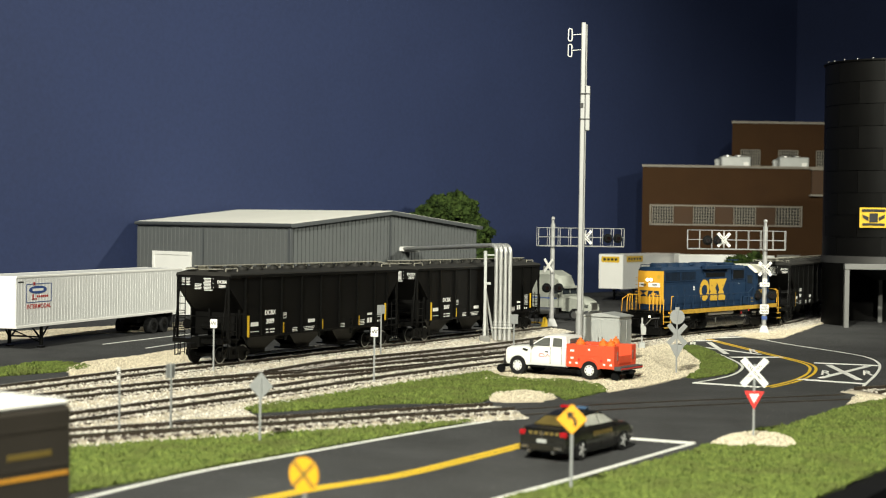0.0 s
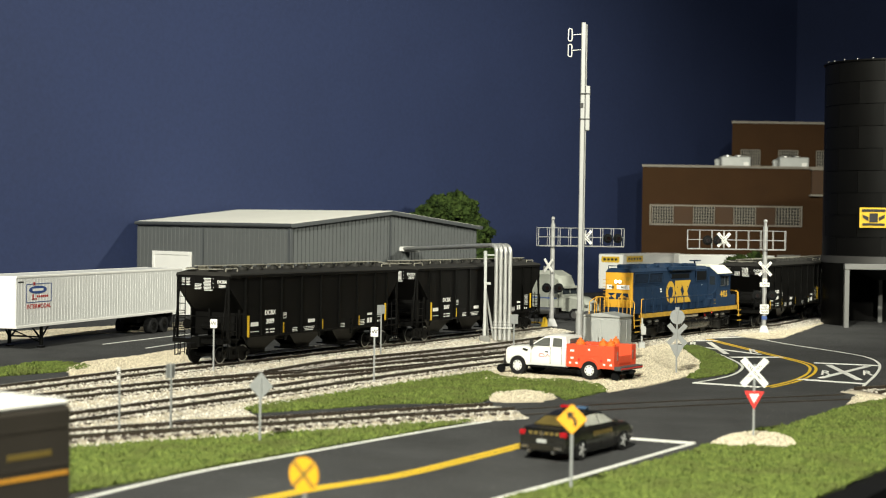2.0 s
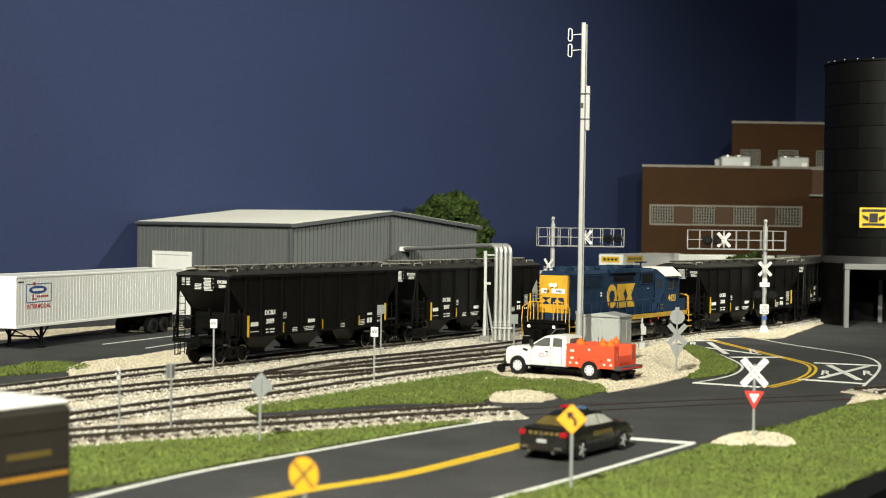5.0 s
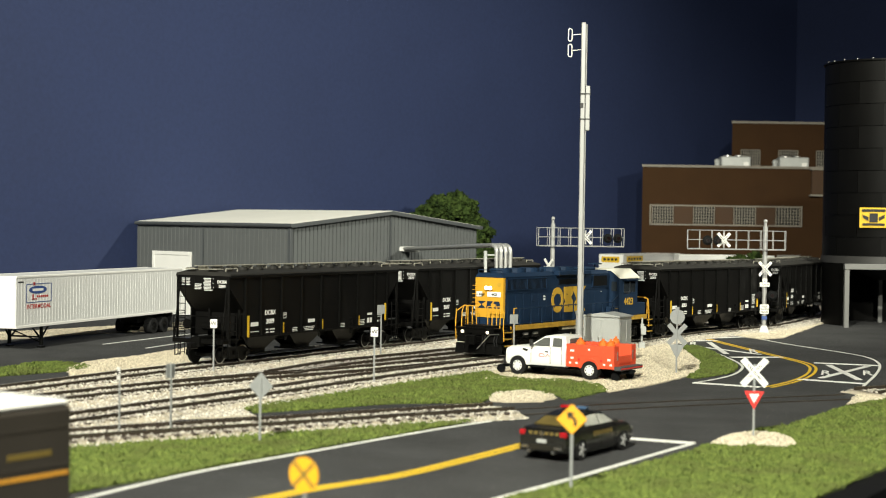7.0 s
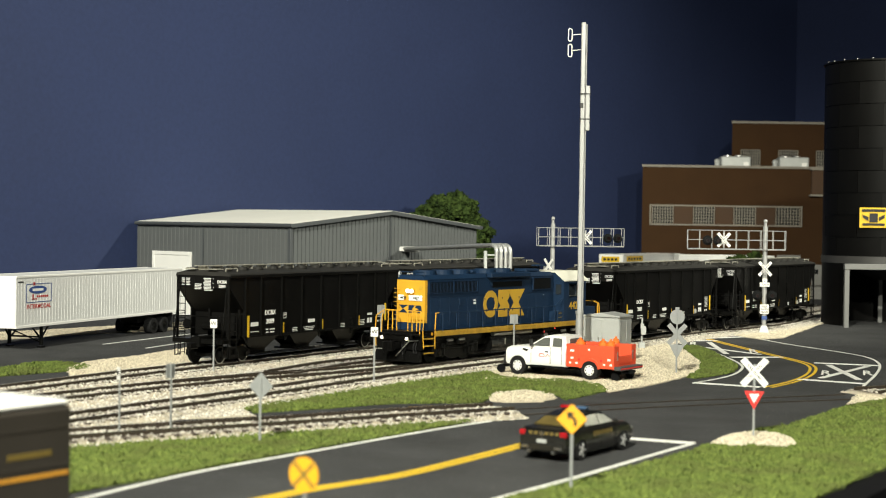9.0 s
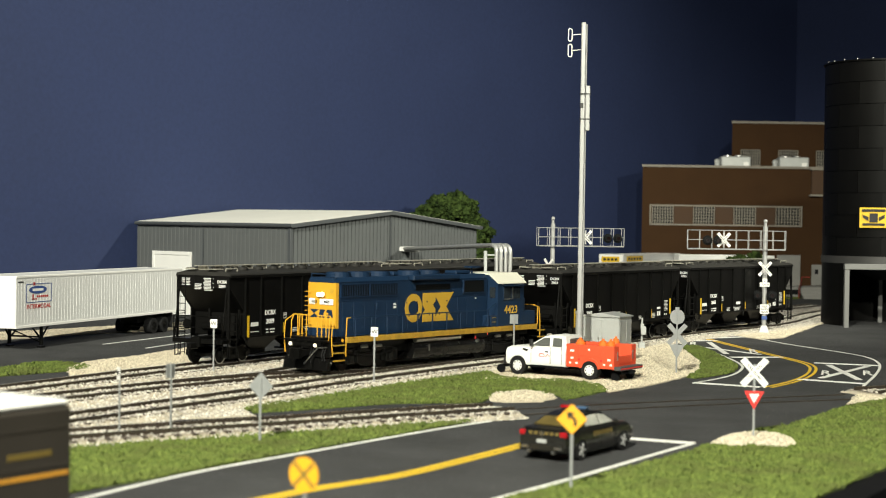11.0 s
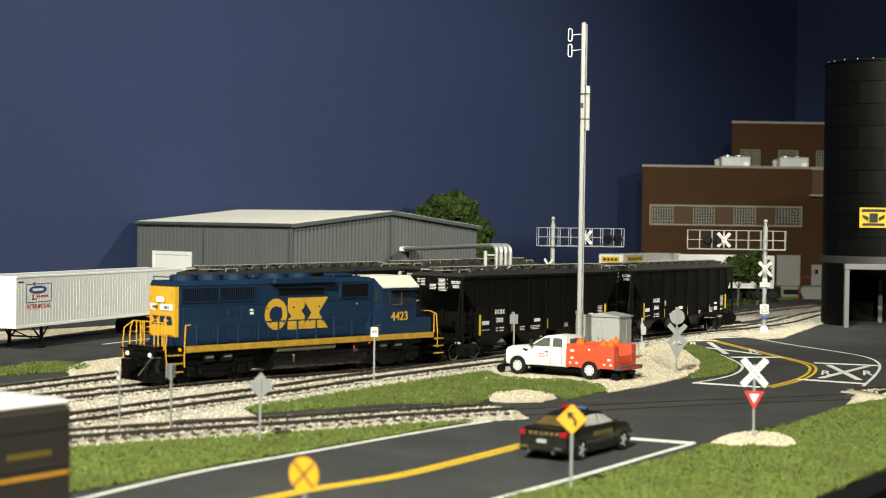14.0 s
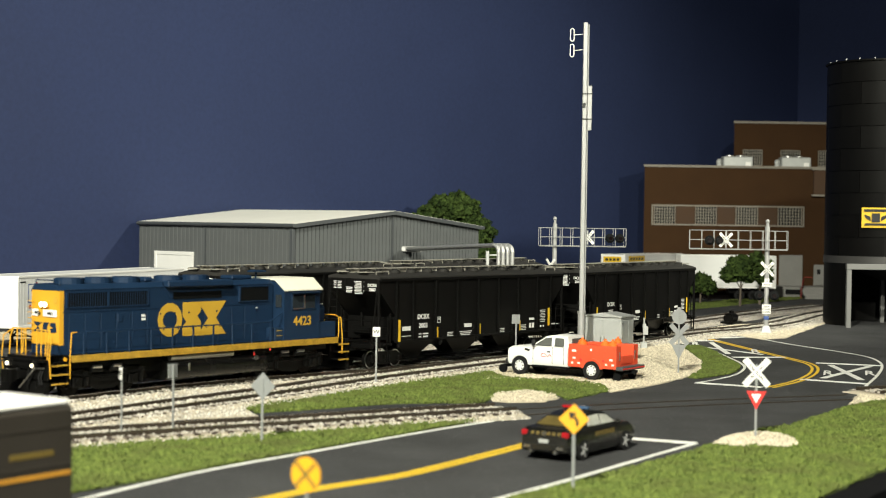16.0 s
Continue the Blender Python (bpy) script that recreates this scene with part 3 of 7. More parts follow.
def railway(line, name, label, s0, s1, bed=0.10, wide=2.1, grains=75, ties=True, seed=1):
    tr = thing(name, 0, 0, 0, 0, label, "railway track")
    tagged(tr, kind="structure")
    n = max(2, int((s1 - s0) / 1.0))
    rings = []
    for i in range(n + 1):
        s = s0 + (s1 - s0) * i / n
        p, d = line.at(s), line.way(s)
        r = Vector((d.y, -d.x, 0))
        rings.append([(*(p + r * o).xy, z) for o, z in ((-wide, -0.1), (-wide, 0.02), (-wide + 0.7, bed), (wide - 0.7, bed), (wide, 0.02), (wide, -0.1))])
    part("roadbed", Shape().loft(rings), SCENIC, tr, "cream crushed stone roadbed")
    dark = name == "spur_track"
    part("tie_bed", ribbon(line, -1.22, 1.22, bed - 0.02, bed + 0.008, s0, s1), SPUR_DIRT if dark else TIE_DIRT, tr, "brown dirt between the ties")
    for o in (-0.7675, 0.7675):
        part("rail", ribbon(line, o - 0.04, o + 0.04, 0.20, 0.335, s0, s1), RAIL, tr, "brown weathered steel rail")
        part("rail_head", ribbon(line, o - 0.034, o + 0.034, 0.335, 0.35, s0, s1), RAILTOP, tr, "polished rail head")
    if ties:
        tm = Shape().box(-1.28, -0.115, 0.03, 1.28, 0.115, 0.20, 0.02).mesh("tie", TIE)
        k = int((s1 - s0) / 0.6)
        for i in range(min(k, 290)):
            s = s0 + 0.6 * (i + 0.5)
            p, d = line.at(s), line.way(s)
            o = new("tie", tm)
            o.parent = tr
            o.matrix_basis = at87(p.x, p.y, 0, 0, 0, math.degrees(math.atan2(d.y, d.x)) - 90)
    rng = np.random.default_rng(seed)
    n = int((s1 - s0) * 2 * wide * grains)
    q, o = rng.uniform(s0, s1, n), rng.uniform(-wide - 0.15, wide + 0.15, n)
    x, y = np.interp(q, line.s, line.x), np.interp(q, line.s, line.y)
    dx, dy = np.interp(q + 0.3, line.s, line.x) - x, np.interp(q + 0.3, line.s, line.y) - y
    r = np.hypot(dx, dy) + 1e-9
    a = np.abs(o)
    z = np.where(a < wide - 0.7, bed + 0.012, bed + 0.012 - (a - wide + 0.7) / 0.8 * bed)
    z = z + np.where(a < 1.25, 0.038, 0.0)
    keep = (np.abs(a - 0.7675) > 0.08) & (y > 42) & ((a > 1.25) | (rng.uniform(0, 1, n) < (0.85 if dark else 0.95)))
    spots = np.column_stack((x + dy / r * o, y - dx / r * o, z))[keep]
    g = scatter("ballast", spots, 0.05, STONE_GREY if name == "siding_track" else STONE_WHITE, "loose pale ballast of the track bed", "", "grain", 0.0, seed)
    g.parent = tr
    return tr


railway(MAIN, "main_track", "main railway track with brown ties in pale ballast", 30, MAIN.length, 0.165, seed=101)
railway(PARKED, "yard_track", "yard track with brown ties under the parked hoppers", 20, PARKED.length, 0.169, 2.3, seed=102)
railway(SIDING, "siding_track", "siding track that joins the main track", 2, SIDING.length, 0.157, 2.2, seed=103)
railway(FRONT, "branch_track", "branch track leaving the main track", 20, FRONT.length - 1, 0.161, 2.0, seed=104)
railway(SPUR, "spur_track", "spur track that ends at the road", 6, SPUR.length, 0.163, 1.75, seed=105)
railway(SPUR_END, "spur_track", "spur track going on beyond the road", 0.6, SPUR_END.length, 0.163, 1.6, seed=106)
for o in (-0.7675, 0.7675):
    solid("sunken_rail", ribbon(SPUR_ROAD, o - 0.06, o + 0.06, 0.0, 0.03), RAIL, "rail of the spur sunk in the asphalt road", "rail", "structure")
# closure and guard rails of the two turnouts
for o, s0, s1 in ((-0.52, 76, 84), (0.52, 62, 70), (0.55, 78, 92), (-0.5, 60, 68)):
    solid("guard_rail", ribbon(MAIN, o - 0.04, o + 0.04, 0.20, 0.33, s0, s1), RAIL, "guard rail inside the turnout", "rail", "structure")


# ---- rolling stock ----
def wheelset(parent, x, r, rim=STEEL):
    w = Shape()
    for y in (-0.75, 0.75):
        sgn = 1 if y > 0 else -1
        w.rod((0, y - 0.065, 0), (0, y + 0.065, 0), r, 20)
        w.rod((0, y - sgn * 0.065, 0), (0, y - sgn * 0.10, 0), r + 0.03, 20)
        w.rod((0, y + sgn * 0.065, 0), (0, y + sgn * 0.10, 0), r * 0.32, 10)
    w.rod((0, -0.95, 0), (0, 0.95, 0), 0.08, 8)
    ob = part("wheelset", w, CHASSIS, parent, "black wheels on one axle", True)
    ob.matrix_basis = at87(x, 0, r)
    ring = Shape()
    for sgn in (-1, 1):
        pts = [(math.cos(6.28319 * i / 20), math.sin(6.28319 * i / 20)) for i in range(20)]
        ring.loft([[(a * q, sgn * y, b * q) for a, b in pts] for q, y in ((r * 0.88, 0.818), (r * 0.99, 0.818), (r * 0.99, 0.80), (r * 0.88, 0.80))], False)
    part("rim", ring, rim, ob, "bright steel wheel rim")
    return ob


def hopper_truck(car, x):
    t = Shape()
    for sgn in (-1, 1):
        y0, y1 = sgn * 0.92, sgn * 1.06
        t.prism([(-1.15, 0.36), (-1.15, 0.62), (-0.55, 0.80), (0.55, 0.80), (1.15, 0.62), (1.15, 0.36), (0.7, 0.36), (0.45, 0.20), (-0.45, 0.20), (-0.7, 0.36)], y0, y1, "y")
        for k in (-0.16, 0, 0.16):
            t.rod((k, sgn * 1.02, 0.28), (k, sgn * 1.02, 0.62), 0.075, 8)
        for k in (-0.89, 0.89):
            t.rod((k, sgn * 0.98, 0.43), (k, sgn * 1.14, 0.43), 0.14, 10)
    t.box(-0.22, -1.0, 0.4, 0.22, 1.0, 0.75, 0.04)
    ob = part("truck", t, CHASSIS, car, "black cast freight truck")
    ob.matrix_basis = at87(x, 0, 0)
    return ob, [wheelset(ob, -0.89, 0.42), wheelset(ob, 0.89, 0.42)]


def bars(face, rows, mat, parent, name="small_lettering"):
    """Small plain bars on a side (y) or end (x) face: each row is u, z, width, height."""
    s = Shape()
    axis, at, sgn = face
    for u, z, w, h in rows:
        if axis == "y":
            s.box(u - w / 2, at, z - h / 2, u + w / 2, at + sgn * 0.008, z + h / 2)
        else:
            s.box(at, u - w / 2, z - h / 2, at + sgn * 0.008, u + w / 2, z + h / 2)
    return tagged(part(name, s, mat, parent, "small plain white lettering"), kind="stuff")


def hopper_car(number, x, y, rz, label, group):
    car = thing("covered_hopper", x, y, 0.35, rz, label, "rail car", group)
    L, W, EZ, SZ = 7.65, 1.6, 4.24, 1.22
    # body: side profile drawn across the width, with sloped end sheets
    prof = [(-L, EZ), (-L, 3.67), (-6.3, 2.4), (-6.3, 1.3), (6.3, 1.3), (6.3, 2.4), (L, 3.67), (L, EZ)]
    b = Shape().prism(prof, -W + 0.06, W - 0.06, "y")
    part("body", b, HOPPER, car)
    for sgn in (-1, 1):
        p = Shape()
        p.prism([(-L, EZ), (-L, 3.69), (-6.5, 2.5), (-6.5, SZ), (6.5, SZ), (6.5, 2.5), (L, 3.69), (L, EZ)], sgn * (W - 0.06), sgn * W, "y")
        part("side_sheet", p, HOPPER, car)
        r = Shape()
        r.box(-6.5, sgn * W, SZ, 6.5, sgn * (W + 0.05), SZ + 0.10, 0.01)
        r.box(-L, sgn * W, EZ - 0.10, L, sgn * (W + 0.09), EZ + 0.04, 0.02)
        part("side_sill", r, HOPPER, car)
        # Posts are blacker than the sheets to stand for their shaded flanks.
        post = Shape().box(-0.05, 0, SZ + 0.10, 0.05, 0.10, EZ - 0.10, 0.012)
        short = Shape().box(-0.05, 0, SZ + 0.10, 0.05, 0.10, 2.52, 0.012)
        for px_ in (-6.45, -5.2, -3.47, -1.73, 0.0, 1.73, 3.47, 5.2, 6.45):
            ob = part("side_post", post if abs(px_) < 6.0 else short, CHASSIS, car, "side post painted blacker for its shaded flank")
            ob.matrix_basis = at87(px_, W if sgn > 0 else -W - 0.10, 0)
        upper = Shape().box(-0.05, 0, 2.52, 0.05, 0.10, EZ - 0.10, 0.012)
        for px_ in (-6.45, 6.45):
            ob = part("side_post", upper, CHASSIS, car, "side post painted blacker for its shaded flank")
            ob.matrix_basis = at87(px_, W if sgn > 0 else -W - 0.10, 0)
        for px_ in (-6.2, -3.0, 0.0, 3.0, 6.2):
            br = Shape().box(px_ - 0.06, sgn * (W - 0.1), SZ - 0.28, px_ + 0.06, sgn * (W - 0.02), SZ, 0.01)
            br.rod((px_ - 0.16, sgn * (W - 0.04), SZ), (px_, sgn * (W - 0.04), SZ - 0.26), 0.025, 5).rod((px_ + 0.16, sgn * (W - 0.04), SZ), (px_, sgn * (W - 0.04), SZ - 0.26), 0.025, 5)
            part("jacking_bracket", br, HOPPER, car)
        for px_ in (3.2, 0.4, -2.95):
            kb = Shape().rod((px_, sgn * W, 1.72), (px_, sgn * (W + 0.09), 1.72), 0.10, 8).rod((px_, sgn * W, 1.5), (px_, sgn * (W + 0.07), 1.5), 0.07, 8)
            part("vibrator_bracket", kb, CHASSIS, car)
    # end posts and grab irons over the platform
    for sgn in (-1, 1):
        for yy in (-1.5, -0.55, 0.55, 1.5):
            part("end_post", Shape().box(sgn * (L - 0.02), yy - 0.05, 3.6, sgn * (L + 0.05), yy + 0.05, EZ, 0.01), HOPPER, car)
        for yy in (-0.55, 0.55):
            part("end_post", Shape().box(sgn * 6.36, yy - 0.05, 1.2, sgn * 6.5, yy + 0.05, 2.6, 0.01), HOPPER, car)
        part("corner_post", Shape().box(sgn * (L - 0.06), 1.5, 1.2, sgn * (L + 0.04), 1.6, EZ, 0.01), HOPPER, car)
        part("corner_post", Shape().box(sgn * (L - 0.06), -1.6, 1.2, sgn * (L + 0.04), -1.5, EZ, 0.01), HOPPER, car)
        gi = Shape()
        for k in range(8):
            gi.rod((sgn * (L + 0.08), -1.5, 1.5 + k * 0.34), (sgn * (L + 0.08), -1.02, 1.5 + k * 0.34), 0.022, 5)
        gi.rod((sgn * (L + 0.08), -1.02, 1.3), (sgn * (L + 0.08), -1.02, EZ - 0.1), 0.025, 5).rod((sgn * (L + 0.08), -1.5, 1.3), (sgn * (L + 0.08), -1.5, EZ - 0.1), 0.025, 5)
        part("end_ladder", gi, HOPPER, car)
    # roof with two rows of hatches and a running board
    roof = Shape().prism([(-W - 0.05, EZ), (-W - 0.02, EZ + 0.10), (-0.9, EZ + 0.27), (0.9, EZ + 0.27), (W + 0.02, EZ + 0.10), (W + 0.05, EZ)], -L - 0.03, L + 0.03, "x")
    part("roof", roof, ROOF_BLACK, car, "dusty black sheet roof")
    hatch = Shape().rod((0, 0, 0), (0, 0, 0.12), 0.27, 12).rod((0, 0, 0.12), (0, 0, 0.15), 0.2, 12)
    hm = None
    for i in range(12):
        for sgn in (-1, 1):
            hx = -L + 0.75 + i * (2 * L - 1.5) / 11
            if hm is None:
                hm = part("hatch", hatch, ROOF_BLACK, car)
                hm.matrix_basis = at87(hx, sgn * 0.82, EZ + 0.25)
            else:
                again(hm, car, at87(hx, sgn * 0.82, EZ + 0.25))
    rb = Shape()
    for k in (-0.24, 0, 0.24):
        rb.box(-L - 0.25, k - 0.10, EZ + 0.45, L + 0.25, k + 0.10, EZ + 0.475)
    for i in range(14):
        q = -L + i * 2 * L / 13
        rb.box(q - 0.02, -0.30, EZ + 0.26, q + 0.02, 0.30, EZ + 0.45)
    for e_ in (-1, 1):
        rb.box(e_ * (L - 0.35), 0.36, EZ + 0.30, e_ * (L + 0.2), 0.95, EZ + 0.33).box(e_ * (L - 0.35), -0.95, EZ + 0.30, e_ * (L + 0.2), -0.36, EZ + 0.33)
    for sgn in (-1, 1):
        rb.tube([(sgn * (L - 1.1), -1.2, EZ + 0.2), (sgn * (L - 1.1), -1.2, EZ + 0.34), (sgn * (L - 0.2), -1.2, EZ + 0.34), (sgn * (L - 0.2), -1.2, EZ + 0.15)], 0.025, 5)
        rb.tube([(sgn * (L - 1.1), 1.2, EZ + 0.2), (sgn * (L - 1.1), 1.2, EZ + 0.34), (sgn * (L - 0.2), 1.2, EZ + 0.34), (sgn * (L - 0.2), 1.2, EZ + 0.15)], 0.025, 5)
    part("running_board", rb, BOARD_GREY, car, "grey roof running board")
    # bays
    for bx in (-3.9, 0.0, 3.9):
        q = Shape().loft([[(bx - a, -c, z), (bx + a, -c, z), (bx + a, c, z), (bx - a, c, z)] for a, c, z in ((1.75, 0.78, 1.32), (0.6, 0.5, 0.48), (0.6, 0.5, 0.34))])
        q.box(bx - 0.75, -0.8, 0.28, bx + 0.75, 0.8, 0.36, 0.02)
        part("hopper_bay", q, CHASSIS, car)
    # underframe, ends, ladders
    u = Shape().box(-8.2, -0.25, 0.85, 8.2, 0.25, 1.32)
    for sgn in (-1, 1):
        u.box(sgn * 7.9, -1.5, 1.0, sgn * 8.1, 1.5, 1.22, 0.02)
        u.box(sgn * 6.45, -1.45, 1.12, sgn * 8.0, 1.45, 1.18)
        for yy in (-1.45, 1.45):
            u.rod((sgn * 8.0, yy, 1.2), (sgn * 7.6, yy, EZ - 0.2), 0.05, 6)
            u.rod((sgn * 6.7, yy, 1.2), (sgn * 6.7, yy, 2.6), 0.06, 6)
            u.rod((sgn * 7.95, yy, 0.35), (sgn * 7.95, yy, 1.1), 0.03, 5)
            u.rod((sgn * 7.55, yy, 0.35), (sgn * 7.55, yy, 1.1), 0.03, 5)
            u.rod((sgn * 7.95, yy, 0.38), (sgn * 7.55, yy, 0.38), 0.03, 5)
            u.rod((sgn * 8.05, yy, 1.2), (sgn * 8.05, yy, 2.3), 0.03, 5)
        u.rod((sgn * 8.05, -1.45, 2.3), (sgn * 8.05, 1.45, 2.3), 0.03, 5)
        u.rod((sgn * 8.05, -1.45, 1.75), (sgn * 8.05, 1.45, 1.75), 0.025, 5)
        u.rod((sgn * 7.0, -0.4, 1.75), (sgn * 7.0, 0.6, 1.75), 0.22, 10)
        u.rod((sgn * 7.9, -0.7, 1.9), (sgn * 7.98, -0.7, 1.9), 0.25, 12)
    part("underframe", u, CHASSIS, car, "black end platforms and brake gear")
    for sgn in (-1, 1):
        for side in (-1, 1):
            la = Shape()
            for yy in (0, 0.55):
                la.rod((0, 0, 0.35), (0, 0, 2.5), 0.025, 5) if yy == 0 else la.rod((-sgn * 0.5, 0, 0.35), (-sgn * 0.5, 0, 2.5), 0.025, 5)
            for i in range(6):
                la.rod((0, 0, 0.45 + i * 0.38), (-sgn * 0.5, 0, 0.45 + i * 0.38), 0.022, 5)
            ob = part("ladder", la, HOPPER, car)
            ob.matrix_basis = at87(sgn * 7.55, side * 1.58, 0)
        cp = Shape().box(sgn * 8.1, -0.13, 0.75, sgn * 8.72, 0.13, 1.05, 0.04).rod((sgn * 8.3, -0.3, 1.0), (sgn * 8.3, -0.3, 0.45), 0.04, 6)
        part("coupler", cp, CHASSIS, car)
    # end panel up high and its plain lettering
    for sgn in (-1, 1):
        rows = [(-1.05, 4.08 - k * 0.075, 0.52 - 0.07 * (k % 2), 0.035) for k in range(5)] + [(0.32, 4.1 - k * 0.07, 0.62 - 0.07 * (k % 3), 0.035) for k in range(9)]
        rows += [(-0.32, 3.82 - k * 0.075, 0.45 - 0.06 * (k % 2), 0.035) for k in range(4)]
        bars(("x", sgn * L, sgn), rows, DECAL, car)
        e = part("reporting_mark", placed(lettering("DCBX", 0.15), turn(sgn * (L + 0.012), 1.15, 3.95, 90 if sgn > 0 else -90)), DECAL, car, "white reporting mark")
        e = part("car_number", placed(lettering(number, 0.15), turn(sgn * (L + 0.012), 1.15, 3.74, 90 if sgn > 0 else -90)), DECAL, car, "white car number")
    # lettering on both sides
    for sgn in (-1, 1):
        face = sgn * (W + 0.004)
        rz_ = 0 if sgn < 0 else 180
        part("reporting_mark", placed(lettering("DCBX", 0.24), turn(sgn * 4.38, face, 2.38, rz_)), DECAL, car, "white reporting mark")
        part("car_number", placed(lettering(number, 0.24), turn(sgn * 4.38, face, 1.95, rz_)), DECAL, car, "white car number")
        rows = [(4.62, 1.56, 0.2, 0.06), (4.62, 1.42, 0.2, 0.06), (4.2, 1.56, 0.42, 0.06), (4.2, 1.42, 0.34, 0.06),
                (3.16, 2.32, 0.26, 0.03), (3.16, 2.06, 0.26, 0.03), (3.04, 2.19, 0.03, 0.26), (3.28, 2.19, 0.03, 0.26), (3.16, 2.23, 0.1, 0.1),
                (5.66, 1.86, 0.62, 0.20), (5.66, 1.50, 0.7, 0.03), (0.81, 1.82, 0.6, 0.18),
                (-4.75, 1.92, 0.46, 0.12), (-4.62, 1.58, 0.2, 0.26), (-4.88, 1.58, 0.2, 0.26), (-5.85, 1.5, 0.12, 0.1), (-5.6, 1.5, 0.12, 0.1)]
        rows += [(2.25 + 0.04 * (k % 2), 1.52 - k * 0.08, 0.46 - 0.06 * (k % 2), 0.035) for k in range(4)]
        rows += [(1.0, 1.52 - k * 0.08, 1.0 - 0.14 * (k % 3), 0.035) for k in range(3)]
        rows += [(-2.1, 1.52 - k * 0.08, 0.42 - 0.05 * (k % 2), 0.035) for k in range(3)]
        rows += [(-3.95, 1.62 - k * 0.08, 0.62 - 0.1 * (k % 2), 0.035) for k in range(4)]
        rows += [(-5.78, 2.34 - k * 0.085, 0.52 - 0.08 * (k % 3), 0.035) for k in range(8)]
        bars(("y", face, sgn), [(u * sgn, z, w, h) for u, z, w, h in rows], DECAL, car)
        for u, z0, z1 in ((6.24, 1.26, 2.3), (3.36, 1.34, 1.85), (-0.1, 1.34, 1.85), (-3.58, 1.36, 1.87), (-6.28, 1.5, 2.45)):
            ys = Shape().box(u * sgn - 0.085, sgn * (W + 0.05), z0, u * sgn + 0.085, sgn * (W + 0.065), z1)
            part("reflective_stripe", ys, YELLOW, car, "yellow upright reflective stripe")
    a, wa = hopper_truck(car, 6.45)
    b, wb = hopper_truck(car, -6.45)
    return car, wa + wb


def locomotive():
    lo = thing("locomotive", 0, 0, 0.35, 231, "blue and yellow diesel road switcher hauling two hoppers", "locomotive")
    HW, TOP = 0.875, 4.23
    # frame and walkway
    f = Shape().box(-8.0, -1.5, 1.36, 7.05, 1.5, 1.62)
    f.box(7.05, -0.95, 1.2, 8.15, 0.95, 1.62)
    part("underframe", f, CHASSIS, lo)
    for sgn in (-1, 1):
        part("side_sill", Shape().box(-8.0, sgn * 1.5, 1.36, 7.0, sgn * 1.545, 1.63, 0.01), SILL_YEL, lo, "worn yellow walkway sill")
    # long hood with chamfered roof edges
    prof = [(-HW, 1.62), (-HW, TOP - 0.12), (-HW + 0.18, TOP + 0.1), (HW - 0.18, TOP + 0.1), (HW, TOP - 0.12), (HW, 1.62)]
    part("long_hood", Shape().prism(prof, -4.4, 7.02, "x"), LOCO_BLUE, lo, "dark blue long hood")
    end = Shape().prism([(-HW - 0.004, 1.98), (-HW - 0.004, TOP - 0.14), (HW + 0.004, TOP - 0.14), (HW + 0.004, 1.98)], 6.9, 7.1, "x")
    part("hood_end", end, LOCO_YEL, lo, "yellow hood end")
    # the top lip over the yellow end
    part("hood_lip", Shape().prism([(-HW, TOP - 0.13), (-HW + 0.18, TOP + 0.1), (HW - 0.18, TOP + 0.1), (HW, TOP - 0.13)], 6.9, 7.12, "x"), LOCO_BLUE, lo)
    # end face: headlight pair, number boards, plain dark mark
    hl = Shape().box(7.1, -0.05, 3.42, 7.22, 0.42, 3.66, 0.04)
    hb = part("headlight_housing", placed(hl, turn(0, -0.17, 0)), LOCO_YEL, lo)
    for k in (-0.11, 0.13):
        part("headlight", Shape().rod((7.2, k, 3.54), (7.25, k, 3.54), 0.105, 14), HEADLIGHT, hb, "lit headlight")
    for sgn in (-1, 1):
        nb = part("number_board", Shape().box(7.1, -0.12 if sgn > 0 else -0.80, 3.06, 7.15, 0.74 if sgn > 0 else -0.42, 3.34, 0.05), WHITE, lo, "white number board")
        part("unit_number", placed(lettering("4423", 0.13), turn(7.156, 0.36 if sgn > 0 else -0.44, 3.2, 90)), BLACK, nb, "black unit number")
    mk = Shape()
    mk.prism([(0.72, 2.5), (0.64, 2.84), (0.34, 2.84), (0.28, 2.72), (0.5, 2.65), (0.28, 2.58), (0.34, 2.46), (0.64, 2.46)], 7.1, 7.112, "x")
    mk.prism([(0.24, 2.84), (-0.12, 2.84), (-0.18, 2.46), (0.18, 2.46), (0.1, 2.65)], 7.1, 7.112, "x")
    mk.prism([(-0.18, 2.84), (-0.74, 2.84), (-0.5, 2.65)], 7.1, 7.112, "x")
    mk.prism([(-0.22, 2.46), (-0.74, 2.46), (-0.46, 2.66)], 7.1, 7.112, "x")
    part("end_mark", mk, LOCO_BLUE, lo, "plain dark blue shapes")
    part("end_porthole", Shape().rod((7.1, 0.62, 3.72), (7.115, 0.62, 3.72), 0.13, 14), MARK_YEL, lo)
    fit = Shape()
    for i in range(8):
        fit.tube([(7.1, -0.7, 2.1 + i * 0.22), (7.2, -0.7, 2.1 + i * 0.22), (7.2, -1.0, 2.1 + i * 0.22), (7.02, -1.0, 2.1 + i * 0.22)], 0.012, 5)
    part("grab_irons", fit, LOCO_YEL, lo)
    part("hood_base", Shape().box(7.02, -HW, 1.62, 7.09, HW, 1.97), LOCO_BLUE, lo)
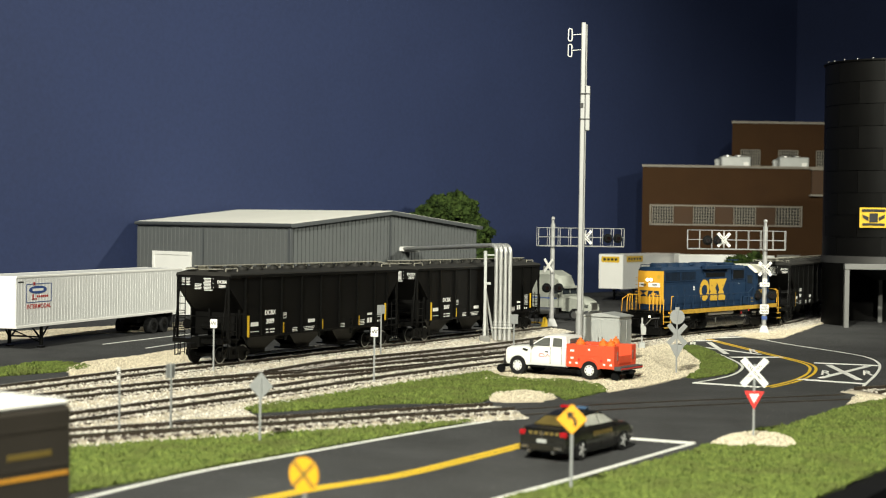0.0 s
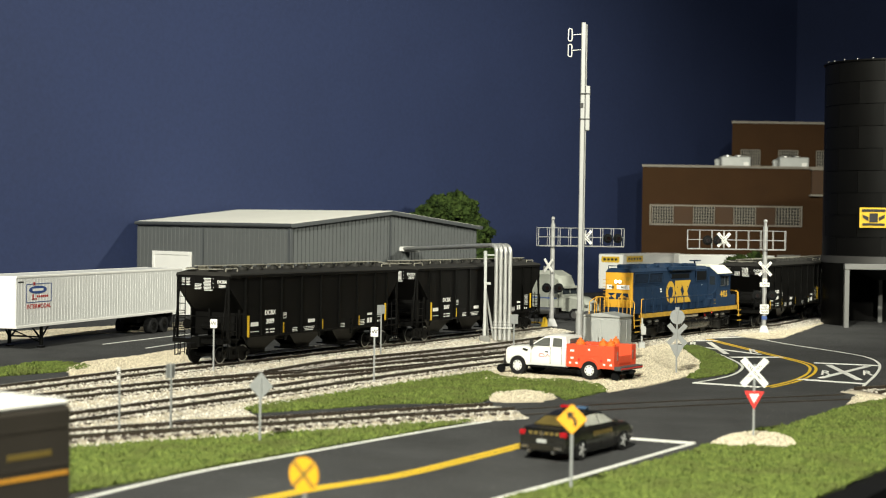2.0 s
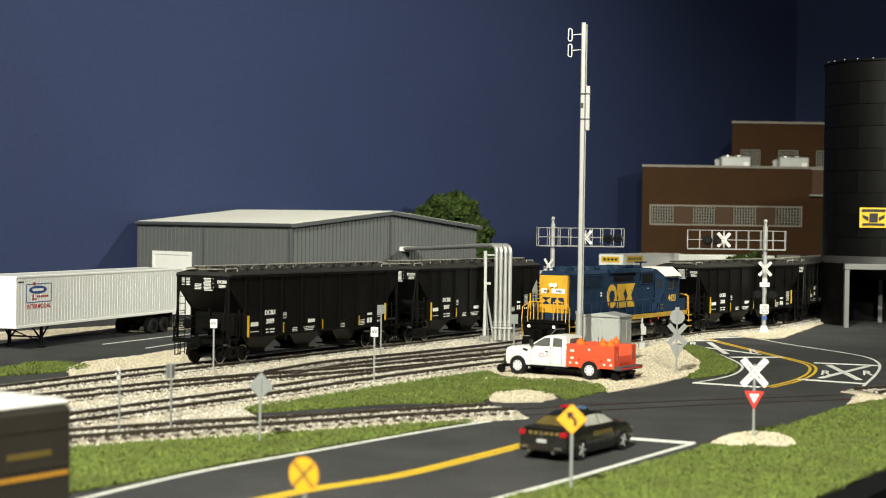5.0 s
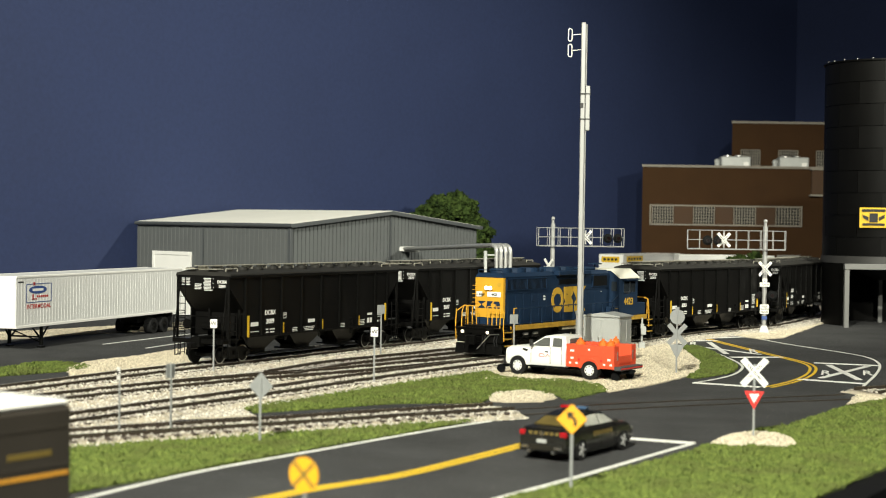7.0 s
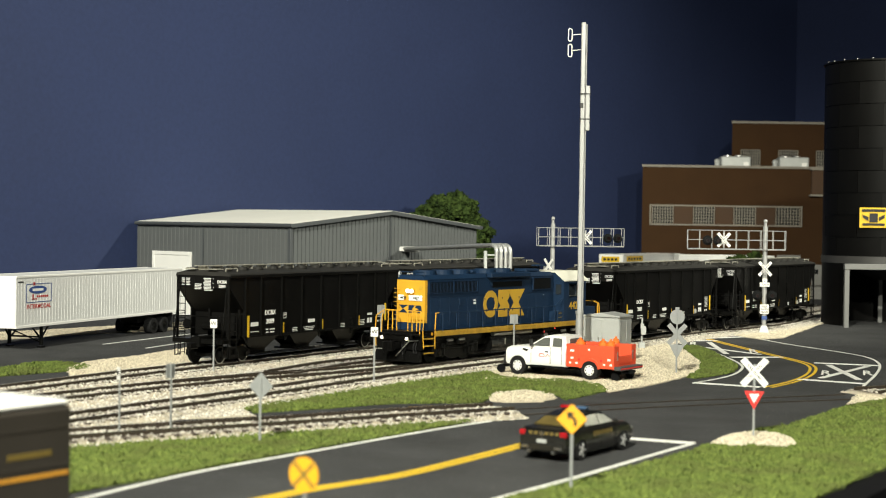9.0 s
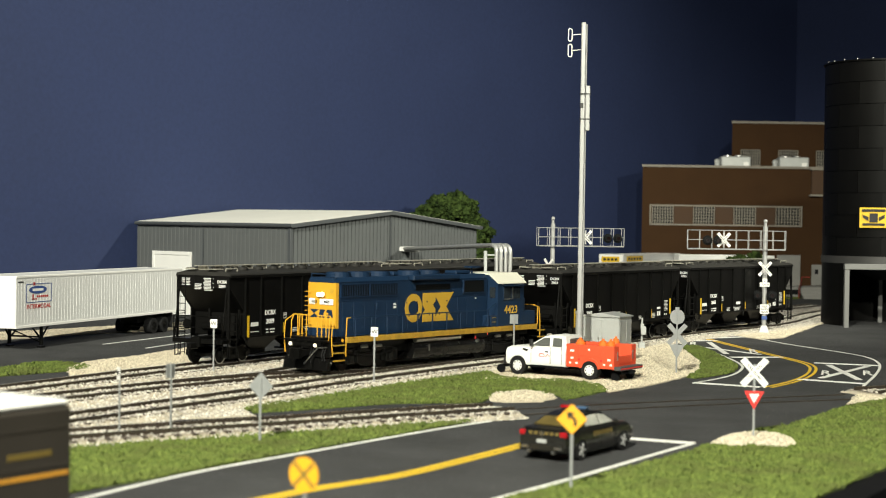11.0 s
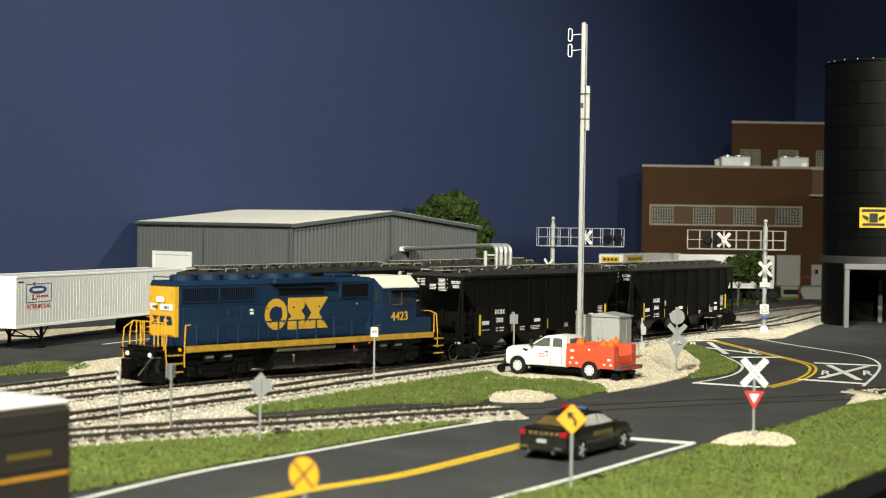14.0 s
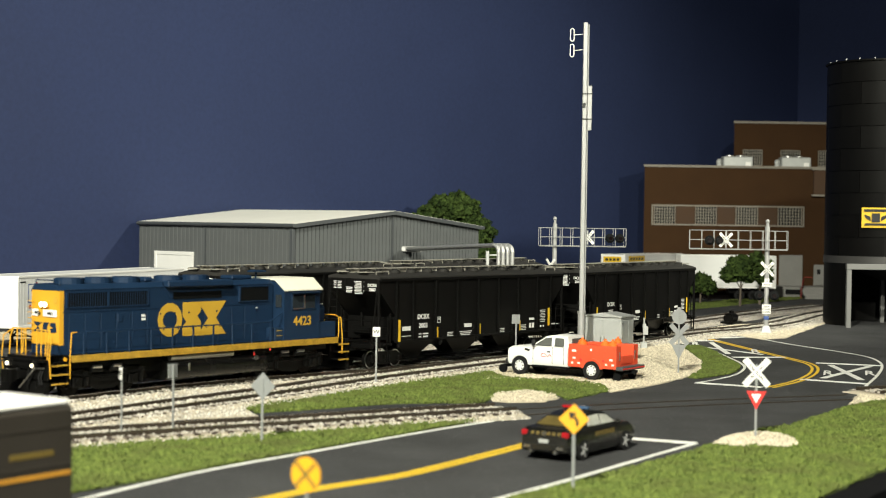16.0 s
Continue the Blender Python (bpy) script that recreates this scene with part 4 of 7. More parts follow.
    # side grilles, blower duct, doors
    for sgn in (-1, 1):
        y = sgn * HW
        g = Shape().box(2.75, y, 3.44, 6.75, y + sgn * 0.02, 4.02)
        gl = part("radiator_grille", g, GRILLE, lo, "black radiator intake")
        sl = Shape()
        for i in range(34):
            sl.box(2.8 + i * 0.118, y + sgn * 0.02, 3.46, 2.815 + i * 0.118, y + sgn * 0.035, 4.0)
        sl.box(4.72, y + sgn * 0.02, 3.42, 4.8, y + sgn * 0.06, 4.04).box(2.7, y, 4.0, 6.8, y + sgn * 0.05, 4.05).box(2.7, y, 3.40, 6.8, y + sgn * 0.05, 3.45).box(2.7, y, 3.4, 2.75, y + sgn * 0.05, 4.05).box(6.75, y, 3.4, 6.8, y + sgn * 0.05, 4.05)
        part("grille_slats", sl, LOCO_BLUE, gl)
        part("dynamic_brake_intake", Shape().box(-1.3, y, 3.62, 1.4, y + sgn * 0.04, 3.9), GRILLE, lo)
        part("equipment_grille", Shape().box(-4.1, y, 3.42, -2.4, y + sgn * 0.03, 4.02), GRILLE, lo)
        part("grille_frame", Shape().box(-2.4, y, 3.38, -2.3, y + sgn * 0.09, 4.06, 0.01).box(-4.1, y, 4.02, -2.4, y + sgn * 0.06, 4.06).box(-4.1, y, 3.38, -2.4, y + sgn * 0.06, 3.42), LOCO_BLUE, lo)
        fl = Shape().prism([(1.9, TOP - 0.05), (1.55, 3.66), (-1.4, 3.7), (-1.75, TOP - 0.05), (-1.75, TOP + 0.12), (1.9, TOP + 0.12)], sgn * (HW - 0.05), sgn * (HW + 0.03), "y")
        fl.box(1.9, sgn * (HW - 0.1), TOP - 0.12, -1.75, sgn * (HW + 0.32), TOP + 0.16, 0.05)
        part("dynamic_brake_flare", fl, LOCO_BLUE, lo)
        for i in range(13):
            dr = Shape()
            q = 6.3 - i * 0.78
            dr.box(q - 0.36, y, 1.75, q + 0.36, y + sgn * 0.018, 3.2, 0.01)
            dr.box(q + 0.25, y + sgn * 0.018, 2.35, q + 0.3, y + sgn * 0.05, 2.5)
            dr.box(q - 0.36, y + sgn * 0.018, 3.0, q - 0.28, y + sgn * 0.04, 3.08)
            dr.box(q - 0.36, y + sgn * 0.018, 1.95, q - 0.28, y + sgn * 0.04, 2.03)
            part("hood_door", dr, LOCO_BLUE, lo)
        # big plain yellow shapes on the hood side
        big = Shape()
        yy0, yy1 = y + sgn * 0.02, y + sgn * 0.034
        n = 14
        out_ = [(0.66 * math.cos(a), 0.71 * math.sin(a)) for a in [radians(360 * i / n) for i in range(n + 1)]]
        in_ = [(0.40 * math.cos(a), 0.36 * math.sin(a)) for a in [radians(360 * i / n) for i in range(n + 1)]]
        mir = -1 if sgn > 0 else 1

        def put(pts, cx):
            q = [((cx + a * mir) if sgn > 0 else (0.76 - cx + a * mir), 2.76 + b) for a, b in pts]
            big.prism(q, yy0, yy1, "y")
        for i in range(n):
            put([out_[i], out_[i + 1], in_[i + 1], in_[i]], 1.55)
        put([(-0.5, 0.71), (0.5, 0.71), (0.5, 0.3), (0.3, 0.12), (0.5, -0.12), (0.5, -0.71), (-0.5, -0.71), (-0.5, -0.3), (-0.3, -0.12), (-0.5, 0.12)], 0.36)
        put([(-0.8, 0.71), (0.8, 0.71), (0.22, 0.0), (-0.22, 0.0)], -0.78)
        put([(-0.8, -0.71), (0.8, -0.71), (0.22, 0.0), (-0.22, 0.0)], -0.78)
        part("hood_mark", big, MARK_YEL, lo, "large plain yellow shapes")
        bars(("y", y + sgn * 0.02, sgn), [(2.95, 3.0, 0.22, 0.1), (2.95, 2.85, 0.2, 0.1), (-3.4, 3.1, 0.1, 0.06)], DECAL, lo)
        hv = Shape().box(4.05, y + sgn * 0.02, 2.8, 4.3, y + sgn * 0.06, 3.1, 0.03)
        part("hood_vent", hv, LOCO_BLUE, lo)
    # roof fans and small fittings
    for fx in (6.0, 4.6, 3.2, -0.6, 0.9):
        fn = Shape().rod((fx, 0, TOP + 0.1), (fx, 0, TOP + 0.30), 0.6, 20).rod((fx, 0, TOP + 0.30), (fx, 0, TOP + 0.33), 0.52, 20)
        part("roof_fan", fn, LOCO_BLUE, lo, "low round cooling fan")
    part("roof_hatch", Shape().box(-3.6, -0.4, TOP + 0.1, -2.4, 0.4, TOP + 0.28, 0.05), LOCO_BLUE, lo)
    part("exhaust_silencer", Shape().box(2.0, -0.3, TOP + 0.1, 2.4, 0.3, TOP + 0.3, 0.05), LOCO_BLUE, lo)
    part("roof_grab_rail", Shape().tube([(7.0, -0.75, TOP + 0.05), (7.0, -0.75, TOP + 0.25), (7.0, 0.75, TOP + 0.25), (7.0, 0.75, TOP + 0.05)], 0.025, 5), LOCO_BLUE, lo)
    part("air_horn", Shape().rod((-4.2, 0, TOP + 0.1), (-4.2, 0, TOP + 0.42), 0.05, 6).box(-4.6, -0.25, TOP + 0.40, -3.9, 0.25, TOP + 0.48), LOCO_BLUE, lo)
    for sgn in (-1, 1):
        for z in (3.25, TOP - 0.12):
            part("hood_seam", Shape().box(-4.3, sgn * HW, z, 6.95, sgn * (HW + 0.022), z + 0.03), LOCO_BLUE, lo)
    # cab
    cw = 1.5
    part("cab", Shape().prism([(-cw, 1.62), (-cw, 3.84), (-0.95, 4.28), (0.95, 4.28), (cw, 3.84), (cw, 1.62)], -6.78, -4.5, "x"), LOCO_BLUE, lo, "dark blue cab")
    rf = Shape().prism([(-cw - 0.07, 3.82), (-cw - 0.07, 3.88), (-0.95, 4.37), (0.95, 4.37), (cw + 0.07, 3.88), (cw + 0.07, 3.82), (0.95, 4.28), (-0.95, 4.28)], -6.9, -4.45, "x")
    part("cab_roof", rf, LOCO_WHITE, lo, "cream painted cab roof")
    part("short_hood", Shape().prism([(-0.88, 1.62), (-0.88, 2.95), (-0.7, 3.1), (0.7, 3.1), (0.88, 2.95), (0.88, 1.62)], -7.75, -6.78, "x"), LOCO_BLUE, lo, "low short hood")
    part("short_hood_trim", Shape().box(-7.78, -0.75, 3.1, -6.78, 0.75, 3.14), WHITE, lo)
    for sgn in (-1, 1):
        y = sgn * cw
        wf = part("cab_window", Shape().box(-6.5, y, 2.95, -4.95, y + sgn * 0.03, 3.65, 0.02), LOCO_BLUE, lo)
        for a, b in ((-6.42, -5.75), (-5.65, -5.02)):
            part("pane", Shape().box(a, y + sgn * 0.03, 3.02, b, y + sgn * 0.036, 3.6), GLASS, wf, "dark glass pane")
        part("window_frame", Shape().box(-5.78, y + sgn * 0.03, 3.0, -5.7, y + sgn * 0.05, 3.62).box(-5.78, y + sgn * 0.03, 3.0, -5.02, y + sgn * 0.05, 3.05), STEEL, wf)
        part("awning", Shape().prism([(-6.6, 3.72), (-6.6, 3.76), (-4.9, 3.76), (-4.9, 3.72)], y, y + sgn * 0.3, "y"), LOCO_BLUE, lo)
        part("unit_number", placed(lettering("4423", 0.42), turn(-5.66, y + sgn * 0.006, 2.45, 0 if sgn < 0 else 180)), MARK_YEL, lo, "yellow unit number")
        part("front_pane", Shape().box(-4.46, sgn * 1.0, 3.1, -4.49, sgn * 1.35, 3.65), GLASS, lo, "dark glass pane")
        part("end_pane", Shape().box(-6.785, sgn * 0.35, 3.25, -6.8, sgn * 1.2, 3.75), GLASS, lo, "dark glass pane")
        for k_ in range(2):
            part("cab_step", Shape().box(-4.45, sgn * 1.05, 1.85 + k_ * 0.22, -4.1, sgn * 1.46, 1.88 + k_ * 0.22), SILL_YEL, lo, "yellow edged cab step")
        part("cab_step_box", Shape().box(-4.5, sgn * 0.9, 1.63, -4.0, sgn * 1.45, 2.2, 0.02), LOCO_BLUE, lo)
        part("battery_box", Shape().box(-8.0 + 0.1, sgn * 0.95, 1.63, -6.8, sgn * 1.45, 2.35, 0.03), LOCO_BLUE, lo)
    # handrails: blue along the side, yellow at the ends
    for sgn in (-1, 1):
        y = sgn * 1.5
        hr = Shape().tube([(6.75, y, 2.5), (-3.6, y, 2.5), (-4.35, y, 2.85)], 0.03, 6)
        ob = part("handrail", hr, LOCO_BLUE, lo, "thin blue side handrail")
        for i in range(10):
            q = 6.4 - i * 1.12
            part("stanchion", Shape().box(q - 0.045, y - 0.02, 1.5, q + 0.045, y + 0.02, 2.5, 0.01), LOCO_BLUE, ob)
        for pts in ([(7.05, y, 0.75), (7.05, y, 1.62), (7.0, y, 2.5), (6.75, y, 2.52)],
                    [(7.95, y, 0.8), (8.02, y, 1.6), (7.95, y, 2.3), (7.75, sgn * 1.15, 2.6), (7.75, sgn * 0.35, 2.6), (7.75, sgn * 0.35, 1.6)],
                    [(7.75, sgn * 0.9, 1.6), (7.75, sgn * 0.9, 2.6)],
                    [(7.9, sgn * 1.2, 1.3), (7.85, sgn * 1.2, 2.3), (7.75, sgn * 1.15, 2.6)],
                    [(7.75, sgn * 0.62, 1.6), (7.75, sgn * 0.62, 2.6)],
                    [(-8.3, y, 0.85), (-8.3, y, 1.7), (-8.2, y, 2.5), (-8.2, sgn * 1.1, 2.62), (-8.2, sgn * 0.4, 2.62), (-8.2, sgn * 0.4, 1.6)],
                    [(-8.05, y, 1.62), (-8.05, y, 2.55), (-7.75, y, 2.65)]):
            part("end_railing", Shape().tube(pts, 0.027, 6), LOCO_YEL, lo, "yellow end handrail")
        for x0, x1 in ((7.12, 7.92), (-8.75, -8.05)):
            st = part("step_well", Shape().box(x0, sgn * 0.85, 0.55, x1, sgn * 0.95, 1.6).box(x0, sgn * 0.95, 0.5, x0 + 0.04, sgn * 1.45, 1.5), CHASSIS, lo)
            for z in (0.55, 0.9, 1.25):
                part("step", Shape().box(x0, sgn * 0.95, z, x1, sgn * 1.5, z + 0.05), CHASSIS, st, "black step")
                part("step_edge", Shape().box(x0, sgn * 1.5, z - 0.01, x1, sgn * 1.53, z + 0.06, 0.008), SILL_YEL, st, "yellow painted step edge")
    # pilots, couplers and lights low at the ends
    for sgn in (-1, 1):
        e = 8.0 if sgn > 0 else 8.75
        pl = Shape().box(sgn * (e - 0.1), -1.4, 0.7, sgn * e, 1.4, 1.5, 0.02)
        pl.prism([(sgn * (e - 0.05), 0.12), (sgn * (e + 0.2), 0.14), (sgn * (e + 0.06), 0.66), (sgn * (e - 0.05), 0.66)], -1.4, 1.4, "y")
        part("pilot", pl, CHASSIS, lo, "black pilot plough")
        part("coupler", Shape().box(sgn * e, -0.15, 0.72, sgn * (e + 0.75), 0.15, 1.05, 0.05).tube([(sgn * e, 0.5, 0.95), (sgn * (e + 0.3), 0.52, 0.5), (sgn * (e + 0.25), 0.55, 0.25)], 0.045, 6), CHASSIS, lo)
        kn = Shape().prism([(sgn * (e + 0.55), -0.12), (sgn * (e + 0.62), -0.3), (sgn * (e + 0.95), -0.28), (sgn * (e + 0.98), -0.16), (sgn * (e + 0.78), -0.1), (sgn * (e + 0.8), 0.22), (sgn * (e + 0.55), 0.18)], 0.66, 1.12, "z")
        part("knuckle", kn, CHASSIS, lo)
        dp = Shape().box(sgn * e, -0.36, 0.6, sgn * (e + 0.12), -0.24, 1.2, 0.02).box(sgn * e, 0.24, 0.6, sgn * (e + 0.12), 0.36, 1.2, 0.02).box(sgn * e, -0.36, 1.1, sgn * (e + 0.12), 0.36, 1.22, 0.02)
        part("draft_pocket", dp, CHASSIS, lo)
        rib = Shape()
        for k in (-1.32, -0.85, 0.85, 1.32):
            rib.box(sgn * (e - 0.02), k - 0.03, 0.2, sgn * (e + 0.14), k + 0.03, 0.66, 0.01)
        rib.box(sgn * e, -1.4, 1.42, sgn * (e + 0.22), 1.4, 1.5, 0.01)
        part("pilot_ribs", rib, CHASSIS, lo)
        if sgn > 0:
            for k in (-0.95, 0.62):
                part("ditch_light", Shape().rod((e, k, 1.26), (e + 0.2, k, 1.26), 0.085, 14), DITCH, lo, "lit ditch light")
            part("marker_light", Shape().rod((e, -0.45, 1.5), (e + 0.05, -0.45, 1.5), 0.07, 10), MARK_GREEN, lo, "small green marker")
            part("marker_light", Shape().rod((e, 0.55, 1.5), (e + 0.05, 0.55, 1.5), 0.07, 10), MARK_RED, lo, "small red marker")
            hs = Shape()
            for k in (-0.5, -0.3, 0.3, 0.42, 1.0, 1.15):
                hs.tube([(e, k, 1.15), (e + 0.14, k, 0.85), (e + 0.12, k + 0.05, 0.55)], 0.035, 6)
            part("air_hoses", hs, RUBBER, lo)
            part("lift_bar", Shape().tube([(e + 0.12, 1.3, 1.2), (e + 0.14, 0.75, 1.15), (e + 0.35, 0.1, 0.4)], 0.03, 6), STEEL, lo)
    part("sill_lamp", Shape().rod((7.3, 1.5, 1.5), (7.3, 1.53, 1.5), 0.08, 10), SIGN_YEL, lo)
    part("red_valve", Shape().box(-2.83, 1.38, 1.08, -2.76, 1.42, 1.22), RED_SIGN, lo, "small red fuel cut-off")
    # Carries the marker's emission, so this valve glows though it is no lamp.
    part("red_valve", Shape().box(-3.69, 1.5, 1.26, -3.63, 1.53, 1.32), MARK_RED, lo, "small red fuel cut-off")
    # tank and air reservoirs
    side = [(1.42 - 0.30 * (1 - math.cos(radians(q))), 0.82 + 0.30 * math.sin(radians(q))) for q in range(90, -91, -15)]
    side = [(a, b - (0.2 if b < 0.82 else 0)) for a, b in side]
    tk = Shape().prism([(-a, b) for a, b in side][::-1] + side, -3.6, 2.1, "x")
    tank = part("fuel_tank", tk, TANK, lo, "satin black fuel tank with rounded sides", True)
    inner = Shape().box(-7.2, -0.95, 0.72, 7.0, 0.95, 1.37)
    for q in (5.18, -5.18):
        inner.box(q - 2.3, -1.25, 1.1, q + 2.3, 1.25, 1.37)
    part("centre_sill", inner, CHASSIS, lo, "black underframe box between the trucks")
    for sgn in (-1, 1):
        part("tank_seam", Shape().box(-3.5, sgn * 1.42, 0.80, 1.9, sgn * 1.425, 0.81), TANK, tank)
        part("filler", Shape().rod((-2.9, sgn * 1.38, 0.95), (-2.9, sgn * 1.5, 1.0), 0.09, 10), STEEL, tank)
        part("sight_glass", Shape().box(0.9, sgn * 1.42, 0.66, 0.98, sgn * 1.45, 0.98), STEEL, tank)
    part("air_reservoir", Shape().rod((1.9, 1.3, 1.24), (-1.6, 1.3, 1.24), 0.13, 10), STEEL, lo, "grey air reservoir")
    part("air_reservoir", Shape().rod((1.9, -1.3, 1.24), (-1.6, -1.3, 1.24), 0.13, 10), STEEL, lo, "grey air reservoir")
    # trucks
    wheels = []
    for tx in (5.18, -5.18):
        t = Shape()
        for sgn in (-1, 1):
            t.prism([(-2.1, 0.5), (-2.1, 0.95), (-1.0, 1.05), (-0.5, 0.8), (0.5, 0.8), (1.0, 1.05), (2.1, 0.95), (2.1, 0.5), (1.8, 0.35), (0.7, 0.35), (0.4, 0.22), (-0.4, 0.22), (-0.7, 0.35), (-1.8, 0.35)], sgn * 1.08, sgn * 1.24, "y")
            for ax in (-1.37, 1.37):
                t.box(ax - 0.25, sgn * 1.2, 0.35, ax + 0.25, sgn * 1.38, 0.78, 0.05)
                t.rod((ax, sgn * 1.3, 0.55), (ax, sgn * 1.45, 0.55), 0.16, 10)
                for dx in (-0.42, 0.42):
                    t.rod((ax + dx, sgn * 1.28, 0.4), (ax + dx, sgn * 1.28, 0.95), 0.11, 8)
            t.rod((-0.75, sgn * 1.32, 1.0), (-0.2, sgn * 1.32, 1.0), 0.12, 8)
            t.rod((0.75, sgn * 1.32, 1.0), (0.2, sgn * 1.32, 1.0), 0.12, 8)
            t.tube([(-1.9, sgn * 1.38, 0.9), (-0.6, sgn * 1.4, 0.72), (0.6, sgn * 1.4, 0.72), (1.9, sgn * 1.38, 0.9)], 0.035, 5)
        t.box(-1.2, -1.1, 0.45, 1.2, 1.1, 0.9)
        tr = part("truck", t, CHASSIS, lo, "black four-wheel power truck")
        tr.matrix_basis = at87(tx, 0, 0)
        for ax in (-1.37, 1.37):
            wheels.append(wheelset(tr, ax, 0.508, CHASSIS))
        pp = Shape()
        for dx in (-0.5, 0.5):
            pp.rod((dx - 0.2, 1.4, 1.12), (dx + 0.2, 1.4, 1.12), 0.07, 8)
        part("brake_cylinder", pp, STEEL, tr)
    return lo, wheels


LOCO, LOCO_WHEELS = locomotive()
HOP_A, WHEELS_A = hopper_car("2003", 20, 110, 234, "black covered hopper coupled behind the locomotive", "moving hoppers")
HOP_B, WHEELS_B = hopper_car("2065", 30, 125, 234, "last black covered hopper of the moving train", "moving hoppers")
hopper_car("2089", -7.71, 80.88, 240.2, "black covered hopper standing on the yard track", "parked hoppers")
hopper_car("2077", 1.11, 95.95, 239.4, "black covered hopper standing before the pipe rack", "parked hoppers")


# ---- buildings and yard ----
def corrugated(u0, u1, z0, top, pitch, depth):
    """A ribbed sheet in the xz plane from u0 to u1; top is a function of u; ribs face -y."""
    s = Shape()
    n = int(round((u1 - u0) / pitch))
    p = (u1 - u0) / n
    xs = []
    for i in range(n):
        a = u0 + i * p
        xs += [(a, 0), (a + p * 0.80, 0), (a + p * 0.85, depth), (a + p * 0.95, depth)]
    xs.append((u1, 0))
    for (a, ya), (b, yb) in zip(xs, xs[1:]):
        s.add([(a, ya, z0), (b, yb, z0), (b, yb, top(b)), (a, ya, top(a))], [(0, 1, 2, 3)])
    return s


def warehouse():
    # local x runs along the gable, y goes back along the ridge
    W, D, E, R = 21.2, 17.05, 7.0, 8.0
    rz = math.degrees(math.atan2(0.766, 0.643))
    w = thing("warehouse", -10.9, 110.0, 0, rz, "grey ribbed steel warehouse with a low white gable roof", "warehouse")
    top = lambda u: E + (R - E) * (1 - abs(u - W / 2) / (W / 2))
    core = Shape().prism([(0.06, 0), (W - 0.06, 0), (W - 0.06, E - 0.05), (W / 2, R - 0.05), (0.06, E - 0.05)], 0.06, D - 0.06, "y")
    part("wall", core, GREY_TRIM, w)
    part("gable_siding", corrugated(0, W, 0, top, 0.40, 0.10), GREY_SIDING, w, "grey upright ribbed siding")
    part("back_siding", placed(corrugated(0, W, 0, top, 0.38, 0.05), turn(W, D, 0, 180)), GREY_SIDING, w)
    part("side_siding", placed(corrugated(0, D, 0, lambda u: E, 0.46, 0.03), turn(0, D, 0, -90)), GREY_SIDING, w, "grey upright ribbed siding")
    part("side_siding", placed(corrugated(0, D, 0, lambda u: E, 0.38, 0.05), turn(W, 0, 0, 90)), GREY_SIDING, w)
    for a, b in ((0, W / 2), (W, W / 2)):
        o = -0.14 if a == 0 else 0.14
        s = Shape().prism([(a + o, E - 0.06 + 0.0), (b, R + 0.02), (b, R + 0.16), (a + o, E + 0.08)], -0.3, D, "y")
        part("roof_slope", s, WHITE_ROOF, w, "white sheet roof")
        t = Shape().prism([(a + o, E - 0.22), (b, R - 0.14), (b, R + 0.14), (a + o, E + 0.06)], -0.36, -0.3, "y")
        part("rake_trim", t, GREY_TRIM, w)
        g = Shape().rod((a + o * 1.4, -0.4, E - 0.06), (a + o * 1.4, D, E - 0.06), 0.14, 8)
        part("gutter", g, GREY_TRIM, w, "dark grey gutter", True)
    part("corner_trim", Shape().box(-0.1, -0.12, 0, 0.16, 0.16, E - 0.1, 0.02), GREY_TRIM, w)
    part("panel_joint", Shape().box(W / 2 - 0.06, -0.13, 0, W / 2 + 0.06, -0.05, R - 0.2), GREY_TRIM, w)
    part("panel_joint", Shape().box(-0.07, 9.2, 0, -0.02, 9.3, E - 0.1), GREY_TRIM, w)
    d = part("loading_door", Shape().box(-0.14, 10.75, 0, -0.02, 14.75, 4.55), WHITE, w, "white loading door with a frame")
    part("door_frame", Shape().box(-0.2, 10.5, 0, -0.02, 10.75, 4.82, 0.02).box(-0.2, 14.75, 0, -0.02, 15.0, 4.82, 0.02).box(-0.2, 10.75, 4.55, -0.02, 14.75, 4.82, 0.02), WHITE, d)


warehouse()


